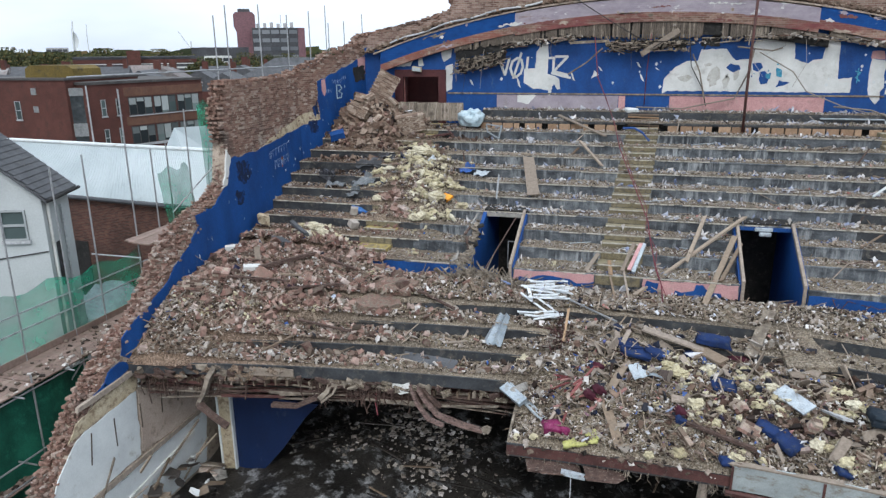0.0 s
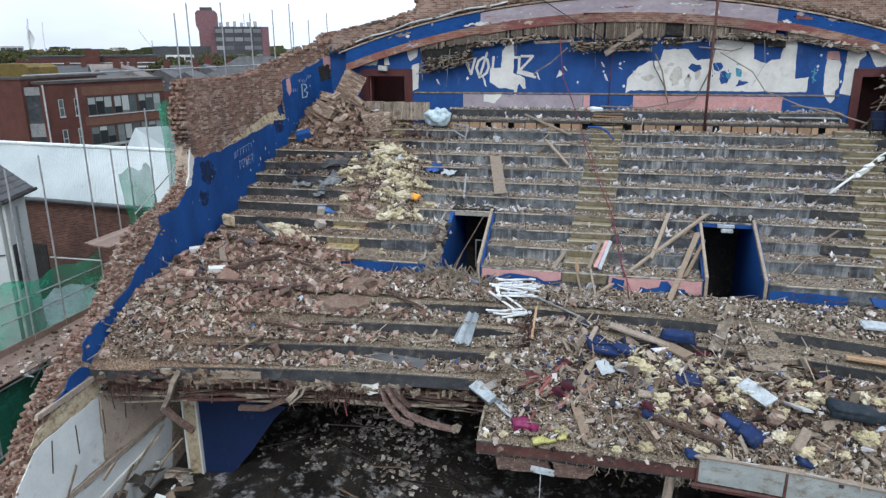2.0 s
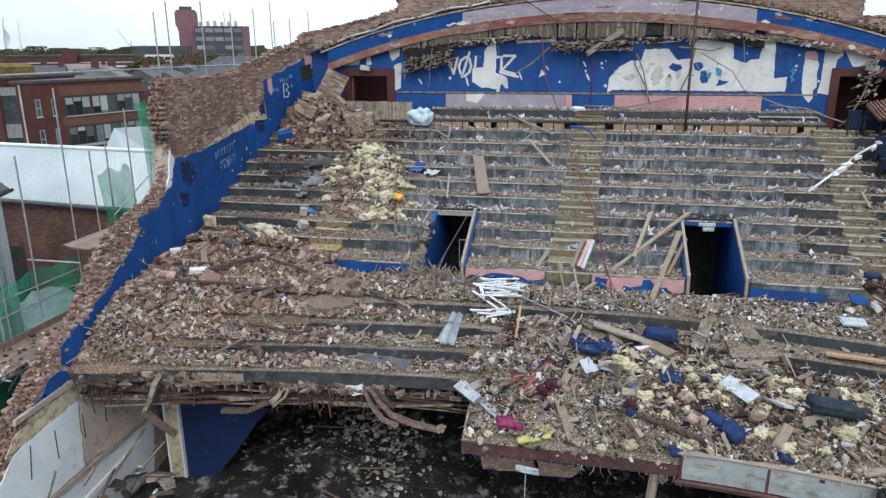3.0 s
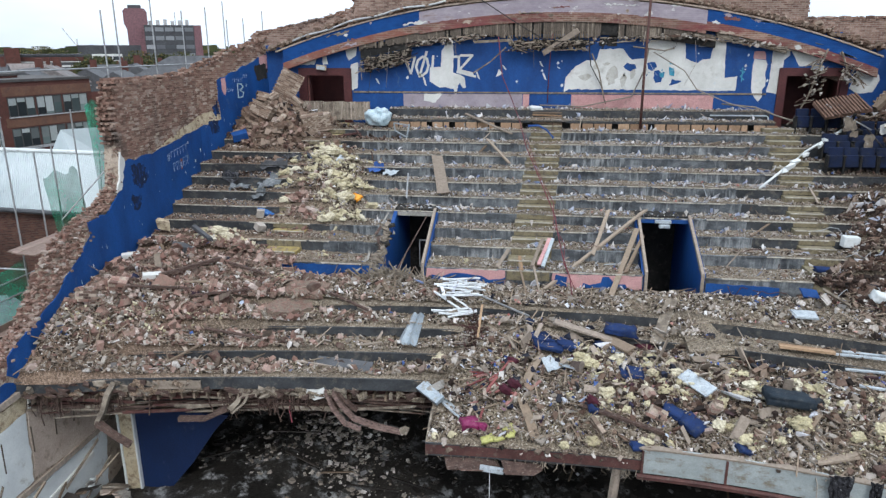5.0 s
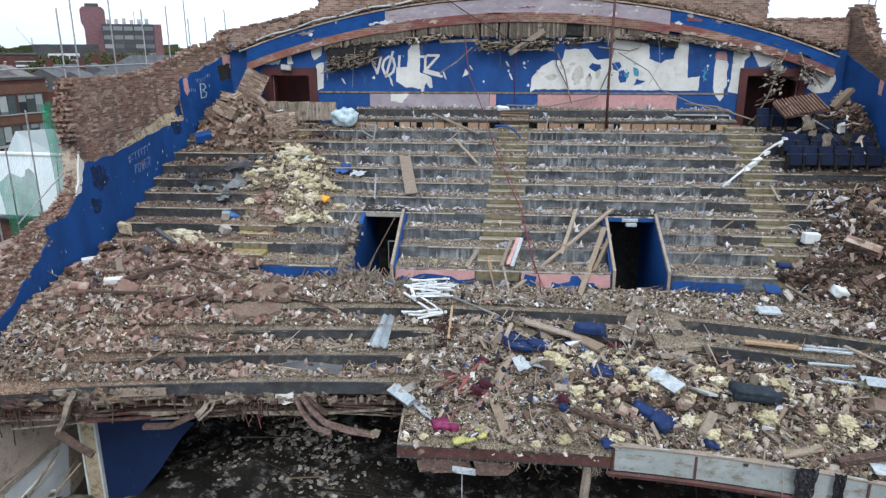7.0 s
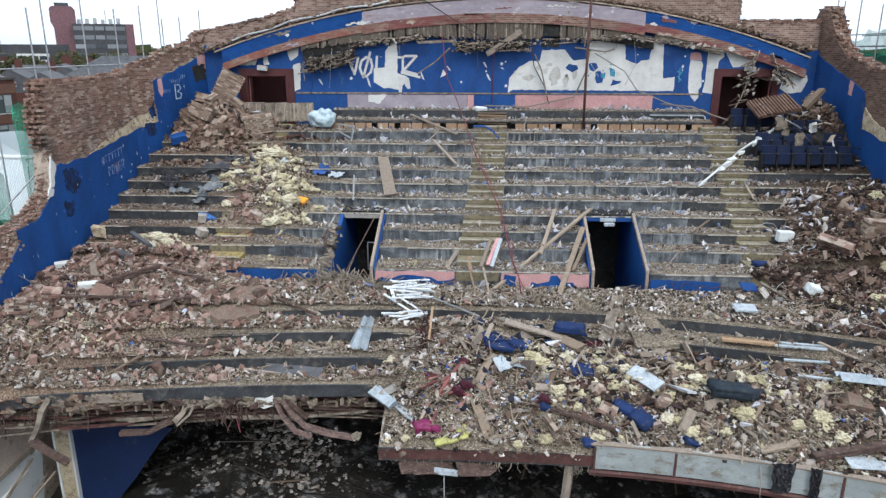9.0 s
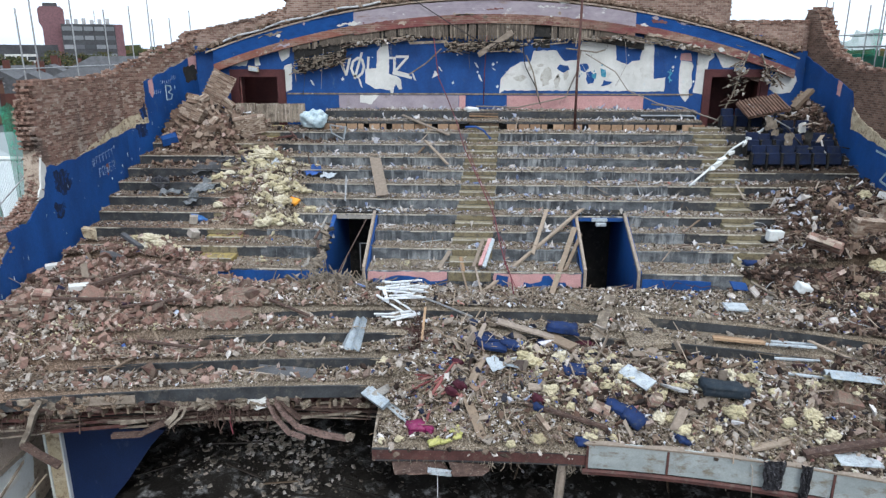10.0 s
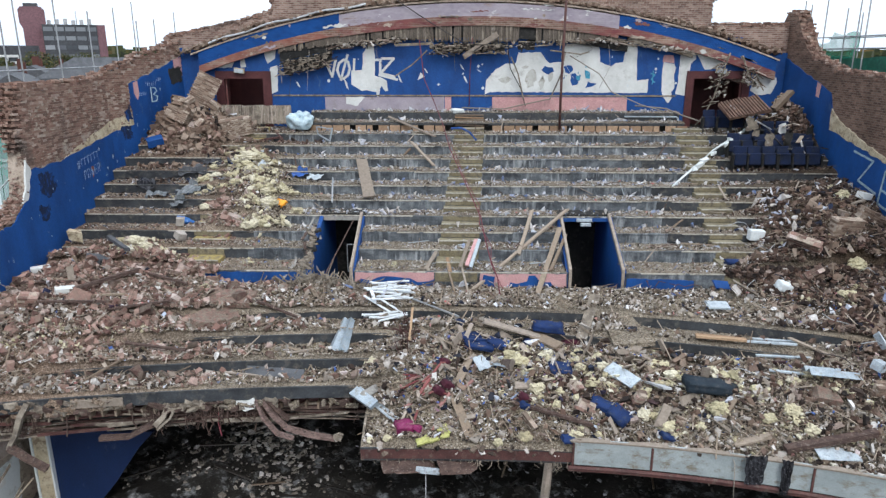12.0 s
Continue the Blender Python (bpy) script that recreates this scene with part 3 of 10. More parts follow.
strip([(0.4, 8.22), (2.96, 8.22), (2.96, 8.69), (0.4, 8.66)], M_PINK, 4)
strip([(0.42, 8.3), (0.83, 8.22), (0.82, 8.58), (0.5, 8.66)], M_BLUE, 5, 0.04)
strip([(1.25, 8.22), (2.6, 8.22), (2.5, 8.42), (2.2, 8.44), (2.02, 8.64), (1.86, 8.64), (1.8, 8.46), (1.5, 8.36), (1.3, 8.4)], M_BLUE, 6, 0.04)
strip([(4.75, 8.22), (6.75, 8.22), (6.75, 8.52), (4.75, 8.56)], M_BLUE, 7)


# ---- walls ----
def brick_wall_material(name, axis, tones, mortar):
    m, nt, b = base(name, 0.93)
    geo = nt.nodes.new("ShaderNodeNewGeometry")
    sep = nt.nodes.new("ShaderNodeSeparateXYZ")
    com = nt.nodes.new("ShaderNodeCombineXYZ")
    nt.links.new(geo.outputs["Position"], sep.inputs[0])
    nt.links.new(sep.outputs[axis], com.inputs[0])
    nt.links.new(sep.outputs[2], com.inputs[1])
    br = nt.nodes.new("ShaderNodeTexBrick")
    br.inputs["Scale"].default_value = 1.0
    br.inputs["Brick Width"].default_value, br.inputs["Row Height"].default_value = 0.225, 0.075
    br.inputs["Mortar Size"].default_value, br.inputs["Bias"].default_value = 0.009, 0.0
    br.inputs["Color1"].default_value, br.inputs["Color2"].default_value = (0, 0, 0, 1), (1, 1, 1, 1)
    br.inputs["Mortar"].default_value = (0.5, 0.5, 0.5, 1)
    nt.links.new(com.outputs[0], br.inputs["Vector"])
    c = ramp(nt, [(0, tones[0]), (0.5, tones[1]), (1, tones[2])], br.outputs["Color"])
    c = mixed(nt, br.outputs["Fac"], c, mortar)
    n = tex(nt, "noise", 0.8, (1, 1, 1), 7)
    g = ramp(nt, [(0.3, (0.65, 0.64, 0.62)), (0.7, (1.25, 1.22, 1.18))], n.outputs["Fac"])
    c = mixed(nt, 1.0, c, g, "MULTIPLY")
    n2 = tex(nt, "noise", 25.0)
    g2 = ramp(nt, [(0.3, (0.75,) * 3), (0.7, (1.25,) * 3)], n2.outputs["Fac"])
    nt.links.new(mixed(nt, 1.0, c, g2, "MULTIPLY"), b.inputs["Base Color"])
    inv = nt.nodes.new("ShaderNodeMath")
    inv.operation = "SUBTRACT"
    inv.inputs[0].default_value = 1.0
    nt.links.new(br.outputs["Fac"], inv.inputs[1])
    bump(nt, b, inv.outputs[0], 0.6, 0.012)
    return m


def peeled(name, c1, c2, bare, lime=(0.66, 0.72), scale=0.9):
    """Flaking paint on brickwork: bare brick shows in patches, with a little lime."""
    m = brick_wall_material(name, 0, ((0.13, 0.075, 0.055), (0.19, 0.115, 0.085), (0.26, 0.175, 0.14)), (0.24, 0.2, 0.175))
    nt = m.node_tree
    b = nt.nodes["Principled BSDF"]
    brick = b.inputs["Base Color"].links[0].from_socket
    paint_c = ramp(nt, [(0.35, c1), (0.65, c2)], tex(nt, "noise", 2.2, (1, 1, 2), 6).outputs["Fac"])
    k = ramp(nt, [(bare[0], (0, 0, 0)), (bare[1], (1, 1, 1))], tex(nt, "noise", scale, (0.5, 1, 2.2), 9, 0.72).outputs["Fac"])
    c = mixed(nt, k, paint_c, brick)
    w = ramp(nt, [(lime[0], (0, 0, 0)), (lime[1], (1, 1, 1))], tex(nt, "noise", 1.9, (0.7, 1, 1.4), 8, 0.65).outputs["Fac"])
    nt.links.new(mixed(nt, w, c, (0.5, 0.49, 0.48)), b.inputs["Base Color"])
    return m


M_WALL_Y = brick_wall_material("brickwork_gable", 0, ((0.125, 0.07, 0.056), (0.19, 0.118, 0.096), (0.28, 0.2, 0.17)), (0.26, 0.225, 0.2))
M_WALL_R = brick_wall_material("brickwork_far_side", 1, ((0.07, 0.04, 0.031), (0.115, 0.066, 0.05), (0.17, 0.11, 0.083)), (0.15, 0.12, 0.1))
# tones lowered so the narrow alley's shade is in the brick colour
M_WALL_RED = brick_wall_material("brickwork_red", 0, ((0.05, 0.021, 0.017), (0.075, 0.031, 0.024), (0.11, 0.05, 0.036)), (0.1, 0.078, 0.066))
M_WALL_REDX = brick_wall_material("brickwork_red_side", 1, ((0.115, 0.04, 0.03), (0.16, 0.06, 0.042), (0.21, 0.09, 0.06)), (0.22, 0.17, 0.14))

M_ARCHRED = peeled("peeling_red_paint", (0.12, 0.036, 0.04), (0.17, 0.06, 0.055), (0.42, 0.56))
M_ARCHRUST = peeled("peeling_rust_paint", (0.17, 0.06, 0.045), (0.22, 0.1, 0.075), (0.42, 0.56), (0.62, 0.7))
M_ARCHMAUVE = peeled("peeling_mauve_paint", (0.23, 0.2, 0.235), (0.31, 0.275, 0.305), (0.56, 0.68), (0.6, 0.64))
M_ARCHBLUE = peeled("peeling_blue_paint", (0.0035, 0.036, 0.143), (0.005, 0.054, 0.205), (0.66, 0.72), (0.68, 0.71), 2.0)

# heights of the torn wall: its inner face (the plaster side) and its outer face, along y
L_IN = [(13.0, 3.6), (14.3, 5.0), (14.9, 5.9), (15.9, 6.8), (16.5, 7.3), (17.0, 7.7), (17.6, 8.15), (18.3, 8.35), (19.2, 8.85), (19.6, 9.2), (20.4, 9.6), (20.8, 10.3), (21.7, 10.45), (22.4, 10.95), (22.75, 11.3), (22.95, 13.6), (23.3, 14.1), (25.3, 14.08), (27.8, 14.2), (29.2, 14.6), (30.6, 15.05), (31.6, 15.2), (33.0, 15.6)]
L_OUT = [(13.0, 4.0), (14.0, 5.1), (14.6, 5.7), (15.0, 6.15), (15.4, 6.65), (16.2, 7.25), (16.9, 7.7), (17.8, 8.1), (18.3, 8.6), (18.9, 9.25), (19.3, 9.75), (20.4, 10.25), (21.6, 10.5), (22.3, 10.85), (22.6, 11.2), (23.0, 13.2), (23.4, 13.95), (25.3, 14.05), (27.8, 14.15), (29.2, 14.55), (30.6, 15.0), (31.6, 15.15), (33.0, 15.55)]


def height(profile, y):
    return float(np.interp(y, [p[0] for p in profile], [p[1] for p in profile]))


wall_left = thing("wall_left", "broken brick side wall with blue-painted plaster, sloping ragged top", kind="structure")


def on_left(a, b, d):
    """y, z and the distance into the room, on the side wall's inner face."""
    return (float(left_x(a)) + d, a, b)


core = Geo()
ys = [13.0 + 0.2 * i for i in range(101)]
rows = []
for y in ys:
    zi, zo, x = height(L_IN, y) - 0.16, height(L_OUT, y) - 0.16, float(left_x(y))
    rows.append([(x, y, 1.5), (x, y, zi), (x - 0.25, y, (zi + zo) / 2 - 0.03), (x - 0.5, y, zo), (x - 0.5, y, 1.5)])
core.sheet(rows)
core.add(rows[0], [(0, 1, 2, 3, 4)])
part("masonry", core, M_MORTAR, wall_left)
BLUE_LEFT = [(32.3, 14.9), (30.5, 14.3), (29.15, 13.92), (29.1, 13.2), (29.2, 12.42), (28.05, 12.25), (26.05, 11.97), (24.6, 11.72), (23.0, 11.72), (22.8, 11.3), (22.5, 10.88), (21.7, 10.33), (20.8, 10.3), (20.88, 9.9), (20.35, 9.47), (19.6, 9.07), (19.2, 8.72), (18.5, 8.42), (18.2, 8.2), (17.6, 8.05), (17.1, 7.79), (17.0, 7.35), (17.5, 6.95), (19.4, 6.6), (21.3, 7.0), (22.0, 8.0), (23.0, 8.0), (32.3, 11.5)]


def cut_at(poly, y, above):
    """The part of an outline on one side of a line of constant y."""
    out = []
    for i, a in enumerate(poly):
        b = poly[(i + 1) % len(poly)]
        ka, kb = (a[0] >= y) == above, (b[0] >= y) == above
        if ka:
            out.append(a)
        if ka != kb:
            f = (y - a[0]) / (b[0] - a[0])
            out.append((y, a[1] + (b[1] - a[1]) * f))
    return out


def ragged(poly, amp, step, seed):
    """The same outline with broken edges."""
    r = random.Random(seed)
    out = []
    for i, a in enumerate(poly):
        b = poly[(i + 1) % len(poly)]
        n = max(1, int(math.dist(a, b) / step))
        for j in range(n):
            f = j / n
            k = amp if j else amp * 0.3
            out.append((a[0] + (b[0] - a[0]) * f + r.uniform(-k, k), a[1] + (b[1] - a[1]) * f + r.uniform(-k, k)))
    return out


for above in (False, True):
    part("blue_plaster", Geo().prism(cut_at(ragged(BLUE_LEFT, 0.05, 0.22, 4), 28.0, above), on_left, 0.035), M_BLUE, wall_left, "chipped royal-blue painted plaster")
part("blue_plaster", Geo().prism(ragged([(16.9, 7.2), (17.35, 6.95), (16.6, 6.72), (16.25, 6.82), (16.45, 7.1)], 0.03, 0.12, 5), on_left, 0.035), M_BLUE, wall_left)
part("blue_plaster", Geo().prism(ragged([(16.3, 6.88), (16.5, 6.66), (15.95, 6.6), (15.8, 6.72)], 0.03, 0.12, 6), on_left, 0.035), M_BLUE, wall_left)
for above in (False, True):
    part("cream_edge", Geo().prism(cut_at(ragged([(29.2, 12.4), (29.12, 12.85), (28.3, 12.72), (27.0, 12.4), (25.6, 12.05), (24.6, 11.7), (26.0, 11.95), (28.05, 12.22)], 0.03, 0.2, 7), 28.0, above), on_left, 0.02), M_CREAM, wall_left, "cream plaster edge")
part("white_edge", Geo().prism(ragged([(22.95, 11.75), (22.75, 12.05), (22.6, 11.3), (22.35, 10.85), (22.6, 10.9)], 0.03, 0.12, 8), on_left, 0.055), M_WHITE, wall_left, "white plaster edge")

RIGHT_TOP = [(32.9, 16.1), (32.6, 16.55), (32.0, 16.5), (31.6, 15.9), (31.1, 15.2), (30.6, 14.85), (29.6, 14.6), (28.8, 14.4), (27.4, 14.35), (25.8, 14.27), (24.0, 14.2), (22.0, 14.0), (21.0, 12.0), (19.0, 9.5), (17.0, 7.5), (15.0, 5.0)]


def on_right(a, b, d):
    return (right_x(a) - d, a, b)


wall_right = thing("wall_right", "broken brick side wall with blue-painted plaster below", kind="structure")
for above in (False, True):
    part("masonry", Geo().prism(cut_at(RIGHT_TOP + [(15.0, 1.5), (32.9, 1.5)], 30.0, above), on_right, -0.5), M_WALL_R, wall_right)
    part("blue_plaster", Geo().prism(cut_at(ragged([(32.3, 14.8), (31.0, 14.3), (29.9, 13.92), (29.0, 13.64), (28.7, 13.0), (28.63, 12.4), (26.7, 12.02), (25.0, 11.7), (23.6, 11.3), (22, 10.6), (20, 9.0), (18, 7.5), (17, 6.5), (20, 6.5), (22.0, 8.0), (32.3, 11.5)], 0.04, 0.22, 14), 30.0, above), on_right, 0.035), M_BLUE, wall_right, "chipped royal-blue painted plaster")
part("cream_edge", Geo().prism(ragged([(28.7, 12.35), (28.75, 13.1), (28.2, 12.75), (26.7, 12.25), (25.0, 11.85), (23.6, 11.4), (25.0, 11.68), (26.7, 12.0)], 0.04, 0.15, 15), on_right, 0.05), M_CREAM, wall_right, "cream plaster edge")

# back wall with its two doorways
BACK = 32.3
wall_back = thing("wall_back", "blue-painted back wall with white patches and spray-painted words", kind="structure")
LD, RD = (-10.2, -8.2), (9.05, 11.3)
for x0, x1, z0, z1 in ((-12.6, LD[0], 11.5, 15.2), (LD[0], LD[1], 14.12, 15.6), (LD[1], RD[0], 11.5, 15.9), (RD[0], RD[1], 14.15, 15.3), (RD[1], 13.4, 11.5, 15.0)):
    part("blue_wall", Geo().span(x0, x1, BACK, BACK + 0.5, z0, z1), M_BLUE, wall_back)


def arc(x, top, r=33.5, cx=0.3):
    return top - (r - math.sqrt(r * r - (x - cx) ** 2))


ARX = [-11.3 + i * 0.4 for i in range(60)]
gable = Geo()
prof = [(x, arc(x, 15.6)) for x in ARX if -11.3 <= x <= 12.3]
top_line = [(12.9, 16.05), (9.7, 16.06), (9.65, 20.5), (-7.85, 20.5), (-7.85, 16.62), (-9.2, 16.2), (-10.6, 15.95), (-11.6, 15.75), (-12.4, 15.6)]
gable.prism(prof + [(13.2, 14.6)] + top_line + [(-12.4, 14.6)], lambda a, b, d: (a, BACK + 0.12 + d, b), 0.45)
part("gable_brickwork", gable, M_WALL_Y, wall_back, "bare brick gable above the arch")


def arch_band(x0, x1, t0, t1, mat, y, name="arch_band", thick=0.25):
    xs = [x0 + (x1 - x0) * i / 20 for i in range(21)]
    g = Geo().prism([(x, arc(x, t1)) for x in xs] + [(x, arc(x, t0)) for x in reversed(xs)], lambda a, b, d: (a, y + d, b), thick)
    part(name, g, mat, wall_back)


AY = 32.0
arch_band(-10.9, -5.1, 16.42, 16.95, M_ARCHBLUE, AY)
arch_band(-10.9, -5.1, 16.12, 16.42, M_ARCHRUST, AY)
arch_band(-5.1, 5.98, 16.4, 16.9, M_ARCHMAUVE, AY)
arch_band(-5.1, 5.98, 16.05, 16.4, M_ARCHRED, AY)
arch_band(5.98, 12.3, 16.5, 16.95, M_ARCHBLUE, AY)
arch_band(5.98, 12.3, 16.18, 16.5, M_ARCHRED, AY)
# near-black band paints the shade behind the soffit slats
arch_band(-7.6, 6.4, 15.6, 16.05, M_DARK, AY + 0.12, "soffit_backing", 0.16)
arch_band(6.4, 9.0, 15.97, 16.18, M_LATH, AY + 0.08, "lath_soffit", 0.2)
arch_band(-11.2, 12.4, 16.95, 17.01, M_MORTAR, AY - 0.04, "arch_moulding", 0.3)
# boarded soffit: upright slats, some gone
M_SOFFIT = worn("brown_soffit_board", (0.075, 0.06, 0.048), (0.13, 0.108, 0.088), (0.06, 0.048, 0.04), 3, 40, 0.9, (0.5, 0.65), (3, 1, 0.5))
sl = random.Random(44)
q = -7.6
while q < 6.3:
    top = arc(q, 16.05 if q > -5.1 else 16.12)
    bot = arc(q, float(np.interp(q, [-7.6, -5.1, -2.9, -1.4, 0.7, 3.6, 4.5, 6.2], [15.95, 15.78, 15.74, 15.5, 15.42, 15.56, 15.72, 15.86]))) + sl.gauss(0, 0.04)
    if sl.random() < 0.93 and not 2.05 < q < 2.7:
        part("slat", Geo().box((q, AY + 0.06 + sl.uniform(-.015, .015), (top + bot) / 2), (0.064, 0.03, top - bot), Euler((sl.gauss(0, .04), sl.gauss(0, .02), 0)).to_matrix(), 0.03, sl), sl.choice((M_SOFFIT, M_SOFFIT, M_SOFFIT, M_LATH)), wall_back)
    q += 0.074

# ---- painted back wall ----
def on_back(a, b, d):
    return (a, BACK - d, b)


def paint(name, poly, mat, seed, amp=0.03, depth=0.006, label=""):
    part(name, Geo().prism(ragged(poly, amp, 0.12, seed), on_back, depth), mat, wall_back, label)


paint("bare_patch", [(-4.73, 14.31), (-4.28, 14.33), (-4.24, 14.98), (-4.09, 15.22), (-3.95, 15.31), (-3.77, 15.22), (-3.74, 14.78), (-3.78, 14.11), (-3.48, 14.02), (-3.30, 13.91), (-3.24, 13.50), (-3.35, 13.48), (-3.49, 13.70), (-3.58, 13.57), (-3.62, 13.25), (-3.71, 13.25), (-3.73, 13.45), (-4.15, 13.52), (-4.33, 13.50), (-4.52, 13.61), (-4.75, 13.75)], M_WHITE, 1, 0.015)
paint("bare_patch", [(0.78, 13.91), (1.16, 14.36), (1.57, 14.58), (1.98, 14.60), (2.08, 15.02), (2.97, 15.02), (3.21, 14.71), (3.35, 14.60), (3.81, 14.65), (3.85, 15.04), (4.00, 15.35), (5.21, 15.44), (5.35, 15.09), (5.37, 14.65), (5.84, 14.47), (6.01, 14.61), (6.30, 14.65), (6.33, 14.87), (6.42, 15.31), (6.82, 15.26), (6.86, 14.50), (6.90, 13.92), (7.38, 13.99), (7.35, 13.43), (0.95, 13.46), (0.74, 13.35)], M_WHITE, 2, 0.02)
paint("bare_patch", [(5.80, 15.46), (6.14, 15.42), (6.12, 15.09), (5.82, 15.09)], M_WHITE, 3, 0.015)
paint("bare_patch", [(7.93, 14.65), (8.35, 14.58), (8.43, 14.43), (8.39, 14.14), (8.44, 13.61), (8.33, 13.47), (8.36, 13.20), (8.24, 13.02), (8.01, 13.27), (7.92, 13.54), (7.90, 14.21)], M_WHITE, 4, 0.015)
paint("pink_patch", [(7.91, 14.91), (8.29, 14.91), (8.35, 14.61), (7.89, 14.65)], M_PINK, 5, 0.015)
paint("bare_patch", [(8.58, 14.98), (9.07, 15.05), (9.19, 14.94), (9.21, 14.76), (9.02, 14.59), (8.99, 14.28), (8.95, 13.92), (8.92, 13.31), (8.50, 13.38), (8.57, 13.92), (8.57, 14.65)], M_WHITE, 6, 0.015)
paint("bare_patch", [(9.18, 15.05), (10.07, 14.76), (10.41, 14.65), (10.43, 14.50), (9.88, 14.37), (9.59, 14.36), (9.48, 14.54)], M_WHITE, 7, 0.02, 0.011)
paint("bare_patch", [(11.70, 14.26), (12.47, 14.04), (12.52, 13.84), (12.33, 13.39), (11.74, 13.36), (11.49, 13.54)], M_WHITE, 10, 0.02, 0.03)
paint("bare_patch", [(-10.59, 14.53), (-10.30, 14.60), (-9.87, 14.75), (-9.44, 14.80), (-9.66, 14.42), (-10.25, 14.40)], M_WHITE, 12, 0.02)
paint("bare_patch", [(-9.30, 14.80), (-9.12, 14.86), (-9.05, 14.45), (-9.28, 14.42)], M_WHITE, 13, 0.02)
paint("bare_patch", [(-8.28, 15.04), (-7.79, 15.13), (-7.84, 14.78), (-8.15, 14.58), (-8.24, 14.76)], M_WHITE, 8, 0.02)
paint("bare_patch", [(-8.07, 14.42), (-7.76, 14.51), (-7.81, 13.47), (-8.15, 13.33), (-8.14, 13.74)], M_WHITE, 9, 0.015)
paint("bare_patch", [(-2.02, 13.93), (-1.90, 14.25), (-1.72, 14.07)], M_WHITE, 11, 0.015)
for i, (x, z, l) in enumerate(((-1.72, 14.3, 0.2), (-0.1, 13.95, 0.3), (-2.8, 14.0, 0.35), (-5.0, 13.75, 0.4), (-0.25, 14.45, 0.22), (0.45, 14.3, 0.1), (1.0, 14.15, 0.12), (-7.0, 13.75, 0.25))):
    paint("flaked_spot", [(x - 0.04, z + l / 2), (x + 0.03, z + l * 0.4), (x + 0.14, z - l / 2), (x + 0.05, z - l * 0.3)], M_WHITE, 160 + i, 0.02, 0.008)
M_TEAL = worn("teal_spray", (0.02, 0.16, 0.26), (0.04, 0.24, 0.34), (0.2, 0.3, 0.36), 4, 30, 0.7)
for i, poly in enumerate(([(3.02, 14.34), (3.17, 14.49), (3.47, 14.43), (3.53, 14.27), (3.30, 14.16), (3.11, 14.25)], [(3.93, 14.49), (4.24, 14.52), (4.32, 14.34), (4.17, 14.18), (3.98, 14.25)], [(4.22, 14.18), (4.40, 14.21), (4.57, 13.98), (4.51, 13.76), (4.29, 13.71), (4.21, 13.92)], [(4.82, 13.62), (4.92, 13.87), (5.29, 13.78), (5.11, 13.69)], [(4.76, 14.34), (4.97, 14.25), (4.98, 13.98), (4.82, 14.03)], [(4.42, 14.1), (4.62, 14.12), (4.6, 13.9), (4.45, 13.95)])):
    paint("spray_mark", poly, M_BLUE if i < 4 else M_TEAL, 30 + i, 0.035, 0.012 + 0.002 * i)
tl = random.Random(18)
for i in range(10):
    x, z = tl.gauss(4.6, 0.5), tl.gauss(14.1, 0.25)
    w, h = tl.uniform(0.015, 0.05), tl.uniform(0.015, 0.05)
    paint("spray_mark", [(x - w, z), (x, z + h), (x + w, z), (x, z - h)], M_TEAL if tl.random() < 0.5 else M_BLUE, 130 + i, 0.015, 0.011)
# grey damp stains on the bare plaster
M_DAMP = worn("damp_plaster", (0.34, 0.335, 0.31), (0.44, 0.435, 0.41), (0.25, 0.235, 0.2), 2.5, 30, 0.9, (0.5, 0.65), grain=0.12)
for i, (x, z, w, h) in enumerate(((2.6, 14.0, 0.24, 0.4), (3.05, 13.85, 0.14, 0.3), (3.4, 14.15, 0.1, 0.3), (1.55, 13.95, 0.3, 0.12), (1.95, 14.35, 0.1, 0.12), (2.35, 14.45, 0.16, 0.08))):
    paint("damp_stain", [(x - w, z), (x - w * 0.3, z + h * 0.7), (x + w * 0.4, z + h), (x + w, z + h * 0.2), (x + w * 0.5, z - h * 0.8), (x - w * 0.5, z - h)], M_DAMP, 140 + i, 0.06, 0.008)
part("head_backing", Geo().span(8.3, 11.0, BACK + 0.05, BACK + 0.5, 14.22, 15.6), M_BLUE, wall_back)
r = random.Random(8)
for i in range(26):
    x, z = r.uniform(-7.5, 8.5), r.uniform(13.5, 15.0)
    s = r.uniform(0.02, 0.07)
    paint("flaked_spot", [(x - s, z), (x, z + s * 1.3), (x + s, z + s * 0.2), (x, z - s)], M_PALE, 60 + i, 0.012, 0.008)


stroke_n = 0


def stroke(pts, w, mat, parent, place, name="spray_stroke"):
    """A flat sprayed line."""
    for (a0, b0), (a1, b1) in zip(pts, pts[1:]):
        d = Vector((a1 - a0, b1 - b0)).normalized()
        nx, nz = -d.y * w / 2, d.x * w / 2
        e = d * w * 0.25
        global stroke_n
        stroke_n += 1
        part(name, Geo().prism([(a0 - e.x + nx, b0 - e.y + nz), (a0 - e.x - nx, b0 - e.y - nz), (a1 + e.x - nx, b1 + e.y - nz), (a1 + e.x + nx, b1 + e.y + nz)], place, 0.012 + 0.003 * (stroke_n % 5)), mat, parent)


